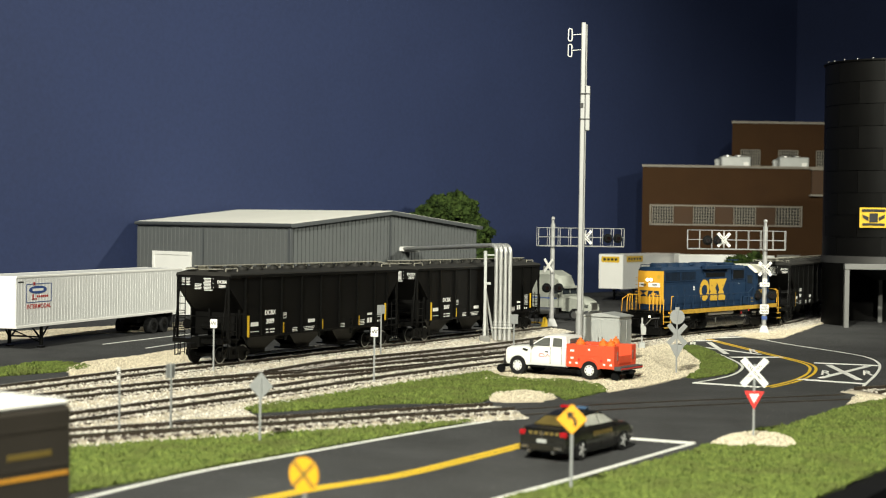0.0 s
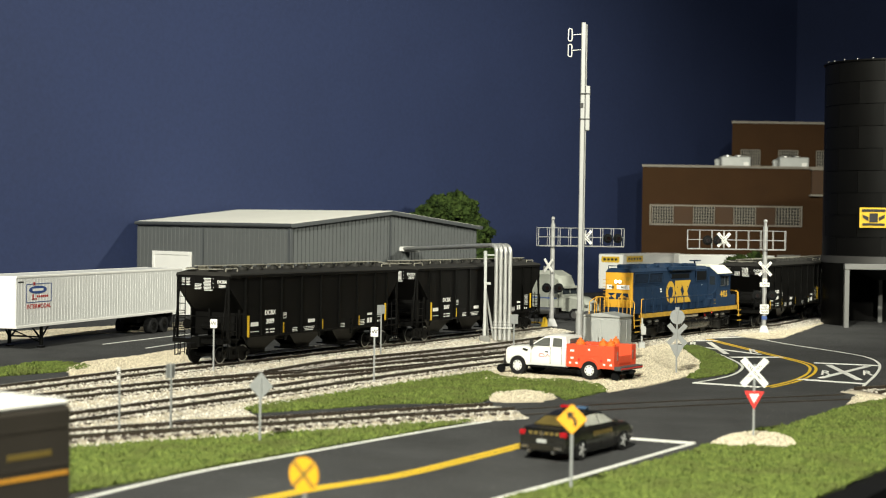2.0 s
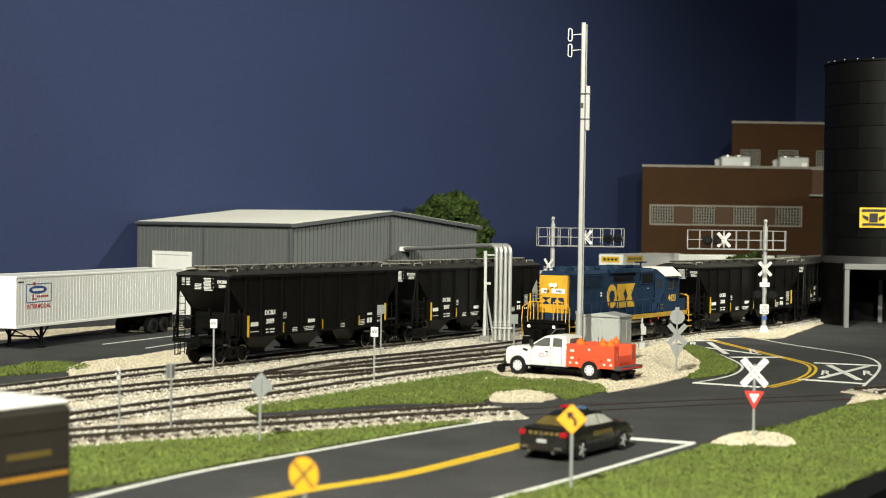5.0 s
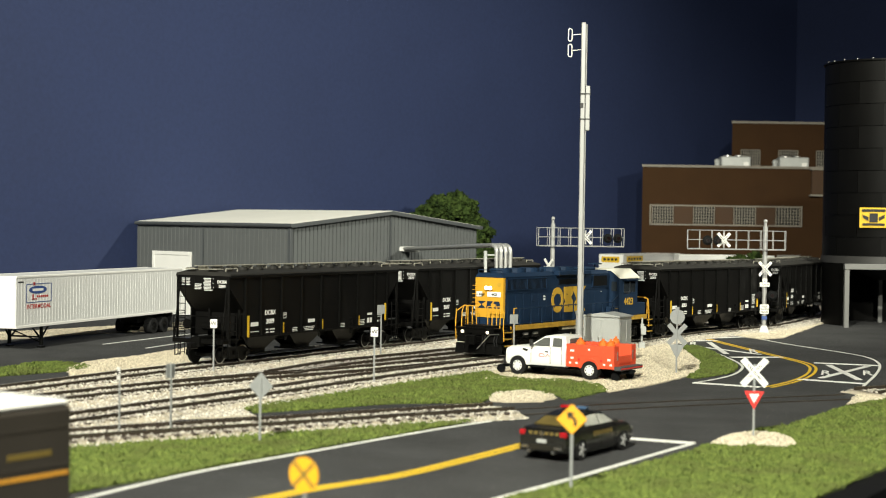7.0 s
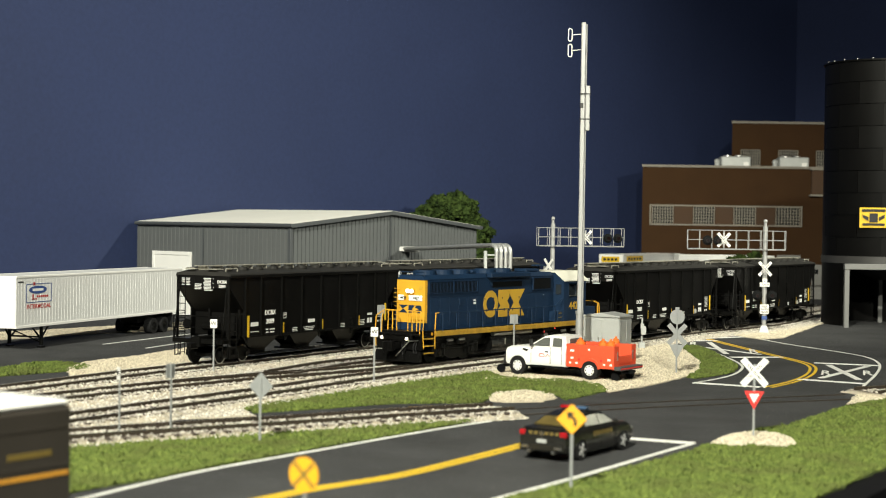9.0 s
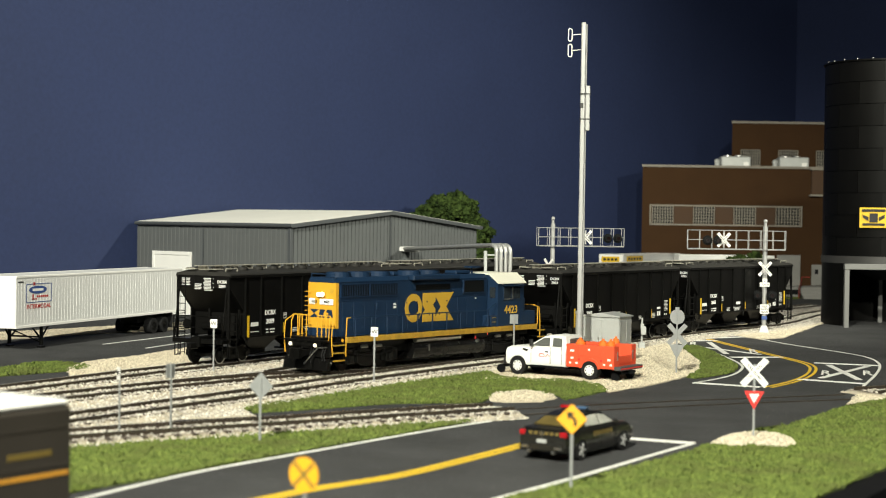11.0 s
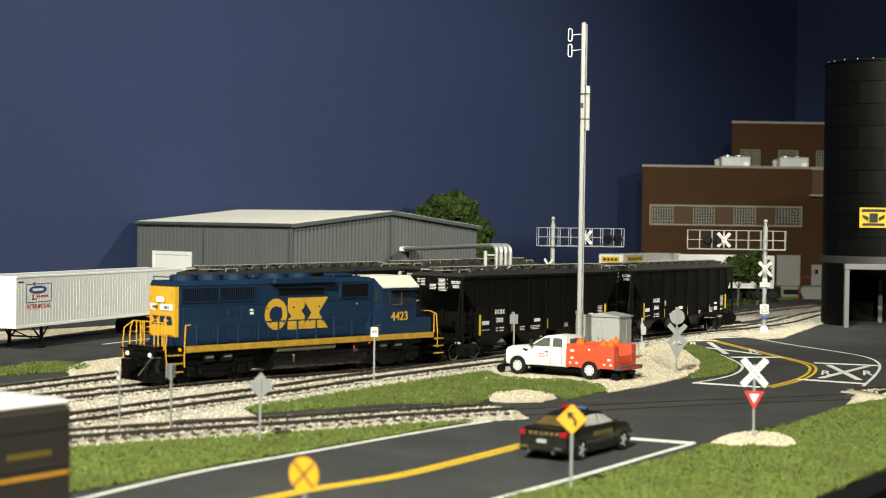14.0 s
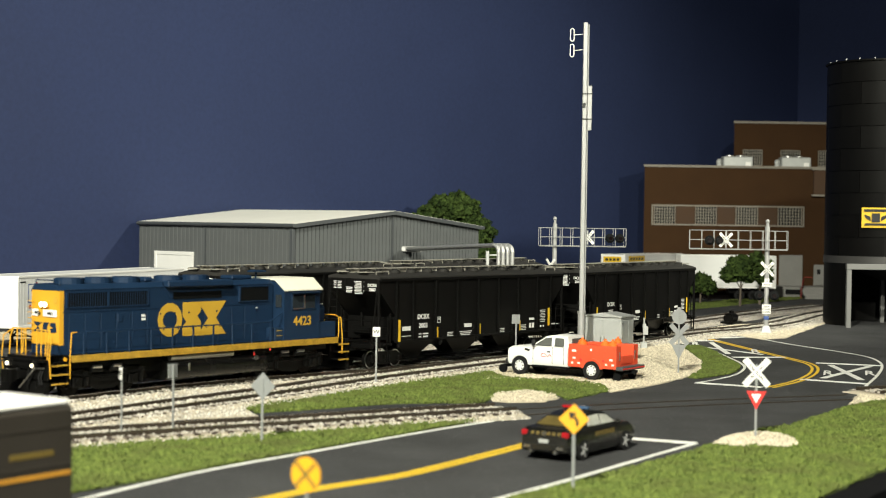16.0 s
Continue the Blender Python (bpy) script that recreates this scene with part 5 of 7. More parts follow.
def pipe_rack():
    r = thing("pipe_rack", 2.95, 94.6, 0, 0, "silver pipes on a frame leading over the hoppers to the warehouse", "pipe rack")
    far = Vector((-3.1 - 2.95, 119.6 - 94.6, 5.25))
    for i in range(4):
        x = 0.34 + i * 0.28
        pts = [(x, 0, 0.15), (x, 0, 5.55)]
        for k in range(1, 6):
            a = k / 5 * math.pi / 2
            pts.append((x - 0.35 * (1 - math.cos(a)) * 0.8, 0.45 * (1 - math.cos(a)), 5.55 + 0.42 * math.sin(a)))
        e = Vector((far.x + i * 0.24, far.y, far.z - 0.02 * i))
        pts.append(tuple(e))
        part("pipe", Shape().tube(pts, 0.125, 12), PIPE, r, "straight silver pipe with a swept bend", True)
        part("flange", Shape().rod((x, 0, 1.0), (x, 0, 1.15), 0.18, 12).rod((x, 0, 1.2), (x, 0, 1.3), 0.18, 12), PIPE, r)
    part("pipe_clamp", Shape().box(0.05, -0.2, 0.85, 1.4, -0.13, 0.97, 0.02), PIPE, r)
    part("wall_flange", Shape().box(far.x - 0.5, far.y - 0.6, far.z - 0.25, far.x + 1.3, far.y - 0.1, far.z + 0.2, 0.08), PIPE, r)
    fr = Shape()
    for y in (-0.1, 1.0):
        fr.box(-0.42, y - 0.08, 0, -0.24, y + 0.08, 5.6, 0.02)
    fr.box(-0.42, 0.05, 5.3, 0.3, 0.16, 5.42, 0.02)
    fr.rod((-0.33, -0.1, 3.9), (-0.33, 1.0, 2.9), 0.06, 6)
    fr.rod((-0.33, 1.0, 2.9), (-0.33, -0.1, 1.9), 0.06, 6)
    fr.rod((-0.1, 0.6, 0.2), (-0.33, 0.0, 3.2), 0.07, 6)
    fr.rod((0.25, 0.9, 0.2), (-0.33, 0.0, 3.4), 0.07, 6)
    fr.box(-0.33, -0.12, 3.55, 0.0, 0.0, 3.7)
    part("support_frame", fr, GALV, r, "grey steel support frame")
    part("footing", Shape().box(-0.65, -0.3, -0.05, 0.0, 0.35, 0.42, 0.06), CONCRETE, r, "pale concrete footing")
    part("footing", Shape().box(-0.5, 0.75, -0.05, -0.1, 1.25, 0.2, 0.06), CONCRETE, r, "pale concrete footing")


pipe_rack()


def silo():
    R, H = 4.7, 19.9
    s = thing("silo", 33.9, 118.4, 0, 0, "tall black panelled silo on a framed drive-through base", "silo")
    n = 48
    ring = lambda r, z: [(r * math.cos(6.28319 * i / n), r * math.sin(6.28319 * i / n), z) for i in range(n)]
    part("core", Shape().loft([ring(R - 0.06, 5.0), ring(R - 0.06, H - 0.15)]), SILO, s, "", True)
    # staggered curved panels
    rows = 9
    h = (H - 5.0) / rows

    def panel(half):
        m = 6
        o, i_ = [], []
        for k in range(m + 1):
            a = -half + 2 * half * k / m
            o.append((R * math.cos(a), R * math.sin(a)))
            i_.append(((R - 0.1) * math.cos(a), (R - 0.1) * math.sin(a)))
        return Shape().prism(o + i_[::-1], 0.0, h - 0.07, "z")
    base = None
    for r in range(rows):
        for k in range(8):
            a = radians(45 * k + (22.5 if r % 2 else 0) + 3)
            m = at87(0, 0, 5.0 + r * h + 0.03) @ Matrix.Rotation(a, 4, "Z")
            if base is None:
                base = part("panel", panel(radians(22.5) - 0.006), SILO, s, "curved black wall panel", True)
                base.matrix_basis = m
            else:
                again(base, s, m)
    part("roof_deck", Shape().loft([ring(R + 0.12, H - 0.12), ring(R + 0.12, H), ring(0.6, H + 0.05)]), SILO, s, "black flat roof deck")
    rail = Shape()
    for k in range(24):
        a = 6.28319 * k / 24
        rail.rod(((R - 0.1) * math.cos(a), (R - 0.1) * math.sin(a), H), ((R - 0.1) * math.cos(a), (R - 0.1) * math.sin(a), H + 0.12), 0.04, 5)
    part("roof_edge_clips", rail, GALV, s)
    part("roof_vent", Shape().rod((0.1, -3.4, H + 0.2), (0.1, -3.4, H + 1.4), 0.16, 8).ball((0.1, -3.4, H + 1.45), 0.3), STEEL, s, "small bright roof vent")
    # base: side walls left and back, open framed front
    def arc(a0, a1):
        m = 14
        o = [(R * math.cos(a0 + (a1 - a0) * k / m), R * math.sin(a0 + (a1 - a0) * k / m)) for k in range(m + 1)]
        i_ = [((R - 0.3) * math.cos(a0 + (a1 - a0) * k / m), (R - 0.3) * math.sin(a0 + (a1 - a0) * k / m)) for k in range(m + 1)]
        return Shape().prism(o + i_[::-1], -0.02, 4.98, "z")
    part("base_wall", arc(radians(60), radians(214)), SILO, s, "", True)
    part("base_wall", arc(radians(-40), radians(60)), SILO, s, "", True)
    part("base_band", Shape().loft([ring(R + 0.06, 4.7), ring(R + 0.06, 5.25), ring(R - 0.3, 5.25), ring(R - 0.3, 4.7)], False), BAND_GREY, s, "grey band over the opening", True)
    for x in (-4.15, 3.6):
        part("gate_post", Shape().box(x - 0.17, -4.95, -0.02, x + 0.17, -4.6, 4.7, 0.02), FRAME_GREY, s, "grey gate post")
    part("gate_beam", Shape().box(-4.35, -5.0, 4.3, 3.8, -4.6, 4.72, 0.02), FRAME_GREY, s, "grey gate beam")
    part("inner_post", Shape().box(0.2, 2.2, -0.02, 0.5, 2.5, 4.7), FRAME_GREY, s)
    part("hopper_cone", Shape().loft([ring(R - 0.4, 5.0), ring(0.6, 3.4)]), SILO, s, "black discharge cone", True)
    sg = part("sign_plate", placed(Shape().box(-1.05, -0.04, 0, 1.05, 0.02, 1.5, 0.02), turn(-2.1, -4.3, 7.38, -26)), YELLOW, s, "yellow sign plate")
    pic = Shape()
    pic.box(-0.3, 0.42, -0.03, 0.3, 1.08, 0)
    for k in (-1, 1):
        pic.prism([(k * 0.38, 0.5), (k * 0.78, 0.75), (k * 0.82, 1.0), (k * 0.38, 0.8)], -0.03, 0, "z")
    pic.box(-0.85, 1.2, -0.03, 0.85, 1.38, 0)
    pic.box(-0.8, 0.18, -0.03, 0.8, 0.34, 0)
    p2 = Shape()
    p2.add([(a, c - 0.02, b) for a, b, c in pic.v], pic.f)
    part("sign_bars", placed(p2, turn(-2.12, -4.335, 7.38, -26)), BLACK, sg, "plain dark bars and shape")


silo()


def factory():
    f = thing("factory", 0, 0, 0, 0, "brown brick factory with gridded windows and rooftop units", "factory")
    part("wall", Shape().prism([(21.2, 165), (52, 165), (52, 172), (23.0, 172)], 0, 13.6, "z"), BROWN, f, "brown brick front wall")
    part("upper_wall", Shape().prism([(32.0, 172), (58, 172), (58, 180), (34.2, 180)], 0, 18.85, "z"), BROWN, f, "brown brick upper storey")
    part("coping", Shape().prism([(21.1, 164.85), (52.1, 164.85), (52.1, 172), (22.95, 172)], 13.6, 13.85, "z"), COPING, f)
    part("coping", Shape().prism([(31.9, 171.85), (58.1, 171.85), (58.1, 180), (34.15, 180)], 18.85, 19.1, "z"), COPING, f)
    part("tan_pilaster", Shape().box(39.2, 164.6, 10.9, 43, 165, 13.5, 0.05), BROWN_LT, f, "tan brick panel under the coping")
    part("pilaster_trim", Shape().box(39.0, 164.5, 10.7, 43, 165, 10.9).box(39.0, 164.5, 13.5, 43, 164.9, 13.75), COPING, f)

    def window(x0, x1, y, z0, z1):
        w = part("window", Shape().box(x0, y - 0.05, z0, x1, y, z1), GRILLE, f, "dark gridded factory window")
        g = Shape()
        nx, nz = 8, 6
        for i in range(nx + 1):
            q = x0 + (x1 - x0) * i / nx
            g.box(q - 0.04, y - 0.13, z0, q + 0.04, y - 0.05, z1)
        for i in range(nz + 1):
            q = z0 + (z1 - z0) * i / nz
            g.box(x0, y - 0.12, q - 0.036, x1, y - 0.05, q + 0.036)
        part("window_frame", g, COPING, w, "pale steel glazing bars")
    for a, b in ((22.3, 24.5), (26.7, 28.9), (31.0, 33.3), (35.5, 38.0)):
        window(a, b, 165, 7.55, 9.45)
    for a, b in ((33.0, 35.1), (37.2, 39.3), (41.4, 43.5), (45.5, 47.6)):
        window(a, b, 172, 13.9, 15.9)
    fr = Shape().box(22.0, 164.9, 9.45, 38.3, 165, 9.6).box(22.0, 164.9, 7.4, 38.3, 165, 7.55).box(22.0, 164.9, 7.5, 22.15, 165, 9.5).box(38.15, 164.9, 7.5, 38.3, 165, 9.5)
    part("window_band", fr, COPING, f, "thin pale band round the windows")
    for a, b in ((24.6, 26.6), (29.0, 30.9), (33.4, 35.4)):
        part("spandrel", Shape().box(a, 164.94, 7.56, b, 165, 9.44), BROWN_LT, f)
    d = part("dock_door", Shape().box(35.7, 164.85, 0.55, 38.2, 165, 4.4, 0.03), CONCRETE, f, "pale grey roll-up door")
    part("door", Shape().box(39.4, 164.85, 1.2, 40.5, 165, 3.4, 0.03), CONCRETE, f, "pale grey steel door")
    part("door_pane", Shape().box(39.75, 164.82, 2.4, 40.1, 164.86, 2.9), GRILLE, f)
    part("loading_dock", Shape().box(34.5, 161.5, 0, 41.5, 165, 1.15, 0.04), CONCRETE, f, "pale concrete dock")
    part("dock_bumper", Shape().box(35.7, 161.4, 0.35, 38.0, 161.5, 0.85), GRILLE, f)
    for x in (37.6, 40.6):
        r = Shape().tube([(x - 0.9, 158.8, 0.0), (x - 0.9, 158.8, 1.0), (x, 161.6, 2.15), (x + 0.9, 161.6, 2.15)], 0.04, 6)
        r.tube([(x - 0.45, 160.2, 0.2), (x - 0.45, 160.2, 1.6)], 0.035, 6).tube([(x, 161.6, 1.1), (x, 161.6, 2.15)], 0.035, 6)
        part("stair_rail", r, RAIL_RED, f, "red stair rail")
    for i in range(4):
        part("stair", Shape().box(37.2, 158.9 + i * 0.65, 0, 41.2, 161.5, 0.28 * (i + 1)), CONCRETE, f)


factory()


def roof_unit(x):
    u = thing("roof_unit", x, 168.2, 13.6, 0, "pale grey air handler on the factory roof", "roof unit", "roof units")
    part("casing", Shape().box(-1.7, -0.9, 0.05, 1.5, 0.9, 1.35, 0.1), GALV, u)
    part("panel", Shape().box(0.7, -0.95, 0.15, 1.25, -0.9, 0.75), WHITE, u, "white access panel")
    part("cowl", Shape().rod((-2.0, 0, 0.05), (-2.0, 0, 0.7), 0.28, 10).ball((-2.0, 0, 0.8), 0.33), GALV, u)
    for k in (-0.9, 0.3):
        part("fan", Shape().rod((k, 0, 1.35), (k, 0, 1.5), 0.45, 14), STEEL, u)


roof_unit(31.7)
roof_unit(38.0)


def tree(x, y, h, spread, low, label, seed, crowns):
    t = thing("tree", x, y, 0, 0, label, "tree", "trees")
    rnd = random.Random(seed)
    tr = Shape().rod((0, 0, -0.05), (0.05, 0, low + 0.8), 0.16 * h / 6, 8, 0.09 * h / 6)
    for cx, cy, cz, cr in crowns:
        tr.rod((0.05, 0, low + 0.3), (cx * 0.8, cy * 0.8, cz), 0.07 * h / 6, 6, 0.03)
    part("trunk", tr, BARK, t, "thin brown trunk with limbs")
    spots = []
    for cx, cy, cz, cr in crowns:
        for _ in range(int(420 * cr * cr)):
            v = Vector((rnd.gauss(0, 1), rnd.gauss(0, 1), rnd.gauss(0, 1))).normalized()
            n_ = noise.noise((v * 2.1 + Vector((seed + cx, cy, cz))))
            if n_ < -0.38:
                continue
            r = cr * (0.82 + 0.32 * n_) * rnd.uniform(0.72, 1.05)
            spots.append((cx + v.x * r, cy + v.y * r, cz + v.z * r * 0.85))
    o = scatter("crown", spots, 0.19, LEAF, "dense dark green leaf clumps", "", "tuft", 0.0, seed)
    o.parent = t


tree(0.9, 141.5, 10, 8, 2.0, "broad dark green tree behind the warehouse", 5,
     [(0, 0, 7.6, 2.3), (-2.6, 0.3, 6.2, 1.9), (2.0, 0.2, 6.4, 1.9), (0.8, -0.6, 5.2, 2.1), (-0.6, 0, 5.4, 2.2), (-3.9, 0.4, 6.9, 1.3), (-2.0, 0.2, 7.7, 1.6), (1.0, 0.1, 8.6, 1.3), (2.5, -0.3, 4.2, 1.5), (-1.2, 0.2, 8.8, 1.3), (0.3, 0, 9.3, 1.0), (-4.6, 0.3, 6.4, 1.0)])
tree(27.4, 143, 5, 4, 1.3, "small round green tree beside the far track", 8, [(0, 0, 3.4, 1.45), (-0.9, 0.1, 2.8, 1.0), (0.7, 0, 2.8, 0.9), (0.2, -0.2, 4.0, 0.75)])
tree(29.8, 146, 5, 3, 1.2, "small green tree before the factory", 9, [(0, 0, 3.4, 1.2), (0.4, 0.1, 2.5, 0.9), (-0.3, 0, 4.2, 0.7)])
tree(24.2, 146, 4, 3, 0.6, "low green shrub tree before the factory", 12, [(0, 0, 1.9, 1.1), (0.7, 0, 1.5, 0.9), (-0.8, 0, 1.6, 0.9)])


def wheel_pair(parent, x, y, r, w, rim=WHITE, label="black road tyre"):
    t = part("wheel", Shape().rod((x, y - w / 2, r), (x, y + w / 2, r), r, 20), RUBBER, parent, label, True)
    s = 1 if y > 0 else -1
    part("rim", Shape().rod((x, y + s * w / 2, r), (x, y + s * (w / 2 + 0.015), r), r * 0.58, 14).rod((x, y + s * w / 2, r), (x, y + s * (w / 2 + 0.05), r), r * 0.2, 8), rim, t)
    return t


def semi_trailer(x, y, rz, length, label, height=2.85, sign=None):
    """Box trailer; its front bulkhead at local x = 0, the box runs to +length."""
    t = thing("semi_trailer", x, y, 0, rz, label, "trailer", "box trailers")
    z0 = 1.22
    part("box", Shape().box(0, -1.28, z0 + 0.12, length, 1.28, z0 + height, 0.04), WHITE_SIDE, t, "white ribbed box")
    for s in (-1, 1):
        for i in range(int(length / 0.31)):
            if i == 0:
                rb = part("side_rib", Shape().box(0.2, s * 1.28, z0 + 0.2, 0.25, s * 1.288, z0 + height - 0.15), WHITE_SIDE, t)
            else:
                again(rb, t, at87(i * 0.31, 0, 0))
        part("bottom_rail", Shape().box(0, s * 1.2, z0, length, s * 1.31, z0 + 0.16, 0.02), WHITE, t)
        part("top_rail", Shape().box(0, s * 1.2, z0 + height - 0.12, length, s * 1.31, z0 + height + 0.02, 0.03), WHITE, t)
    part("bulkhead", Shape().box(-0.04, -1.28, z0, 0.03, 1.28, z0 + height, 0.03), WHITE, t, "smooth white front wall")
    part("tail_door", Shape().box(length - 0.02, -1.28, z0, length + 0.05, 1.28, z0 + height, 0.03), WHITE, t)
    for s in (-1, 1):
        lg = Shape().box(2.8, s * 0.95, 0.15, 2.95, s * 1.1, z0).box(2.68, s * 0.85, 0.0, 3.07, s * 1.15, 0.12)
        lg.rod((2.88, s * 1.0, 0.5), (3.8, s * 0.9, z0), 0.05, 6).rod((2.88, s * 1.0, 0.5), (2.1, s * 0.9, z0), 0.05, 6)
        part("landing_leg", lg, CHASSIS, t, "black landing leg")
    part("leg_brace", Shape().rod((2.88, -1.0, 0.6), (2.88, 1.0, 0.6), 0.05, 6).rod((2.88, -1.0, 0.3), (2.88, 1.0, 1.0), 0.04, 6), CHASSIS, t)
    for ax in (length - 3.6, length - 2.2):
        for s in (-1, 1):
            wheel_pair(t, ax, s * 1.0, 0.5, 0.5, CHASSIS)
        part("axle", Shape().rod((ax, -1.0, 0.5), (ax, 1.0, 0.5), 0.09, 8), CHASSIS, t)
    part("subframe", Shape().box(length - 4.6, -0.6, 0.7, length - 1.2, 0.6, z0, 0.03), CHASSIS, t)
    part("mud_flap", Shape().box(length - 1.2, -1.25, 0.25, length - 1.15, -0.5, z0).box(length - 1.2, 0.5, 0.25, length - 1.15, 1.25, z0), RUBBER, t)
    return t


def yard_trailer():
    t = semi_trailer(-24.2, 83.6, 72.0, 19.0, "white ribbed box trailer parked in the yard")
    # side facing the tracks is local -y
    y = -1.289
    ex = lambda v: 0.95 + (v - 1.6) * 0.76
    ez = lambda v: 3.62 + (v - 3.615) * 0.82

    def panel(s, x0, z0, x1, z1):
        return s.box(ex(x0), y, ez(z0), ex(x1), y - 0.005, ez(z1))
    fr = Shape()
    for q in ((1.6, 2.35, 4.9, 2.4), (1.6, 3.57, 4.9, 3.615), (1.6, 2.4, 1.66, 3.57), (4.84, 2.4, 4.9, 3.57)):
        panel(fr, *q)
    e = part("emblem_frame", fr, SIGN_BLUE, t, "thin blue frame of an emblem")
    ov = [(ex(3.1 + 1.15 * math.cos(6.28319 * k / 24)), ez(3.2 + 0.27 * math.sin(6.28319 * k / 24))) for k in range(24)]
    part("emblem_oval", Shape().prism(ov, y - 0.007, y, "y"), SIGN_BLUE, e, "plain blue oval")
    part("emblem_oval_bar", Shape().box(ex(2.4), y - 0.007, ez(3.12), ex(3.8), y - 0.010, ez(3.28)), WHITE, e, "plain white bar on the oval")
    rd = Shape()
    for q in ((2.4, 2.55, 2.56, 2.9), (2.3, 2.55, 3.0, 2.62), (2.5, 3.5, 2.75, 3.72)):
        panel(rd, *q)
    for k in range(6):
        panel(rd, 2.95 + k * 0.26, 2.68, 3.14 + k * 0.26, 2.82)
    part("emblem_bar", rd, TRAILER_RED, e, "plain red bars")
    part("lettering", placed(lettering("INTERMODAL", 0.25, 0.003), turn(2.2, y - 0.003, 2.36, 0) @ Matrix.Diagonal((1.12, 1, 1, 1))), TRAILER_RED, t, "red block word on the side")
    bars(("y", y, -1), [(0.42, 3.74, 0.5, 0.07)], BLACK, t)


yard_trailer()


def far_trailers():
    t = semi_trailer(16.1, 147.8, 57, 13.0, "white box trailer with yellow plates before the wall", 3.3)
    for nm, s in (("side_plate", Shape().box(0.7, -1.32, 3.8, 4.2, -1.33, 4.35)), ("end_plate", Shape().box(-0.05, -0.9, 3.75, -0.06, 1.0, 4.3))):
        part(nm, s, YELLOW, t, "yellow plate with plain dark bars")
    b = Shape()
    for k in range(5):
        b.box(1.0 + k * 0.6, -1.33, 3.98, 1.4 + k * 0.6, -1.34, 4.2)
    part("plate_bar", b, BLACK, t)
    b = Shape()
    for k in range(4):
        b.box(-0.06, -0.7 + k * 0.4, 3.92, -0.07, -0.42 + k * 0.4, 4.15)
    part("plate_bar", b, BLACK, t)
    semi_trailer(23.4, 154.5, 2, 9.5, "plain white box trailer behind the small trees", 3.25)


far_trailers()



def highway_tractor():
    # nose towards local +x
    t = thing("highway_tractor", 9.2, 118.8, 0, -38, "cream conventional highway tractor with a tall sleeper", "truck")
    t.scale = (0.92, 0.92, 0.94)
    part("chassis", Shape().box(-4.6, -0.5, 0.6, 3.2, 0.5, 0.95), CHASSIS, t)
    sl = Shape().loft([[(x0, -w, 1.0), (x0, w, 1.0), (x0, w, z - 0.3), (x0, w - 0.25, z), (x0, -w + 0.25, z), (x0, -w, z - 0.3)] for x0, w, z in ((-2.3, 1.2, 3.95), (-0.6, 1.2, 4.0), (0.3, 1.15, 3.6), (0.75, 1.1, 2.75))])
    part("sleeper_cab", sl, CREAM, t, "cream sleeper and cab", True)
    hd = Shape().loft([[(x0, -w, 0.75), (x0, w, 0.75), (x0, w, z - 0.15), (x0, w - 0.2, z), (x0, -w + 0.2, z), (x0, -w, z - 0.15)] for x0, w, z in ((0.7, 1.05, 2.05), (2.2, 0.98, 1.9), (2.95, 0.9, 1.6), (3.2, 0.8, 1.2))])
    part("bonnet", hd, CREAM, t, "sloping cream bonnet", True)
    part("bumper", Shape().box(2.9, -1.1, 0.4, 3.35, 1.1, 0.85, 0.08), STEEL, t, "bright bumper")
    part("radiator_grille", Shape().box(3.05, -0.45, 0.9, 3.26, 0.45, 1.5, 0.03), STEEL, t, "bright radiator grille")
    part("windscreen", Shape().box(0.70, -1.02, 2.10, 0.80, 1.02, 2.66, 0.03), GLASS, t, "dark windscreen")
    part("windscreen_divider", Shape().box(0.80, -0.03, 2.10, 0.82, 0.03, 2.66), CREAM, t)
    part("sun_visor", Shape().prism([(0.74, 2.68), (1.05, 2.58), (1.07, 2.63), (0.74, 2.76)], -1.1, 1.1, "y"), CREAM, t, "cream sun visor")
    for s in (-1, 1):
        part("side_window", Shape().box(-0.4, s * 1.2, 2.15, 0.35, s * 1.215, 2.85), GLASS, t, "dark side window")
        part("side_stripe", Shape().box(-2.2, s * 1.2, 1.72, 0.3, s * 1.21, 1.82), SIGN_BLUE, t, "thin blue side stripe")
        part("door_seam", Shape().box(-0.5, s * 1.2, 1.05, -0.47, s * 1.208, 2.9).box(0.42, s * 1.165, 1.05, 0.45, s * 1.205, 2.1), GRILLE, t)
        part("sleeper_hatch", Shape().box(-1.9, s * 1.2, 1.1, -1.1, s * 1.212, 1.6, 0.01), CREAM, t)
        part("headlight", Shape().box(2.85, s * 0.7, 1.1, 3.12, s * 0.98, 1.35, 0.05), GLASS_GREY, t)
        part("mirror", Shape().box(0.6, s * 1.35, 2.1, 0.68, s * 1.55, 2.75, 0.03).rod((0.6, s * 1.1, 2.4), (0.64, s * 1.4, 2.4), 0.03, 5), CREAM, t)
        part("exhaust_stack", Shape().rod((-2.5, s * 1.0, 1.0), (-2.5, s * 1.0, 4.3), 0.08, 8), STEEL, t, "bright exhaust stack", True)
        part("fuel_tank", Shape().rod((-1.6, s * 1.0, 0.75), (0.2, s * 1.0, 0.75), 0.33, 12), STEEL, t, "", True)
        wheel_pair(t, 2.0, s * 1.0, 0.5, 0.3, STEEL)
        for ax in (-2.6, -3.9):
            wheel_pair(t, ax, s * 0.95, 0.5, 0.5, CHASSIS)


highway_tractor()


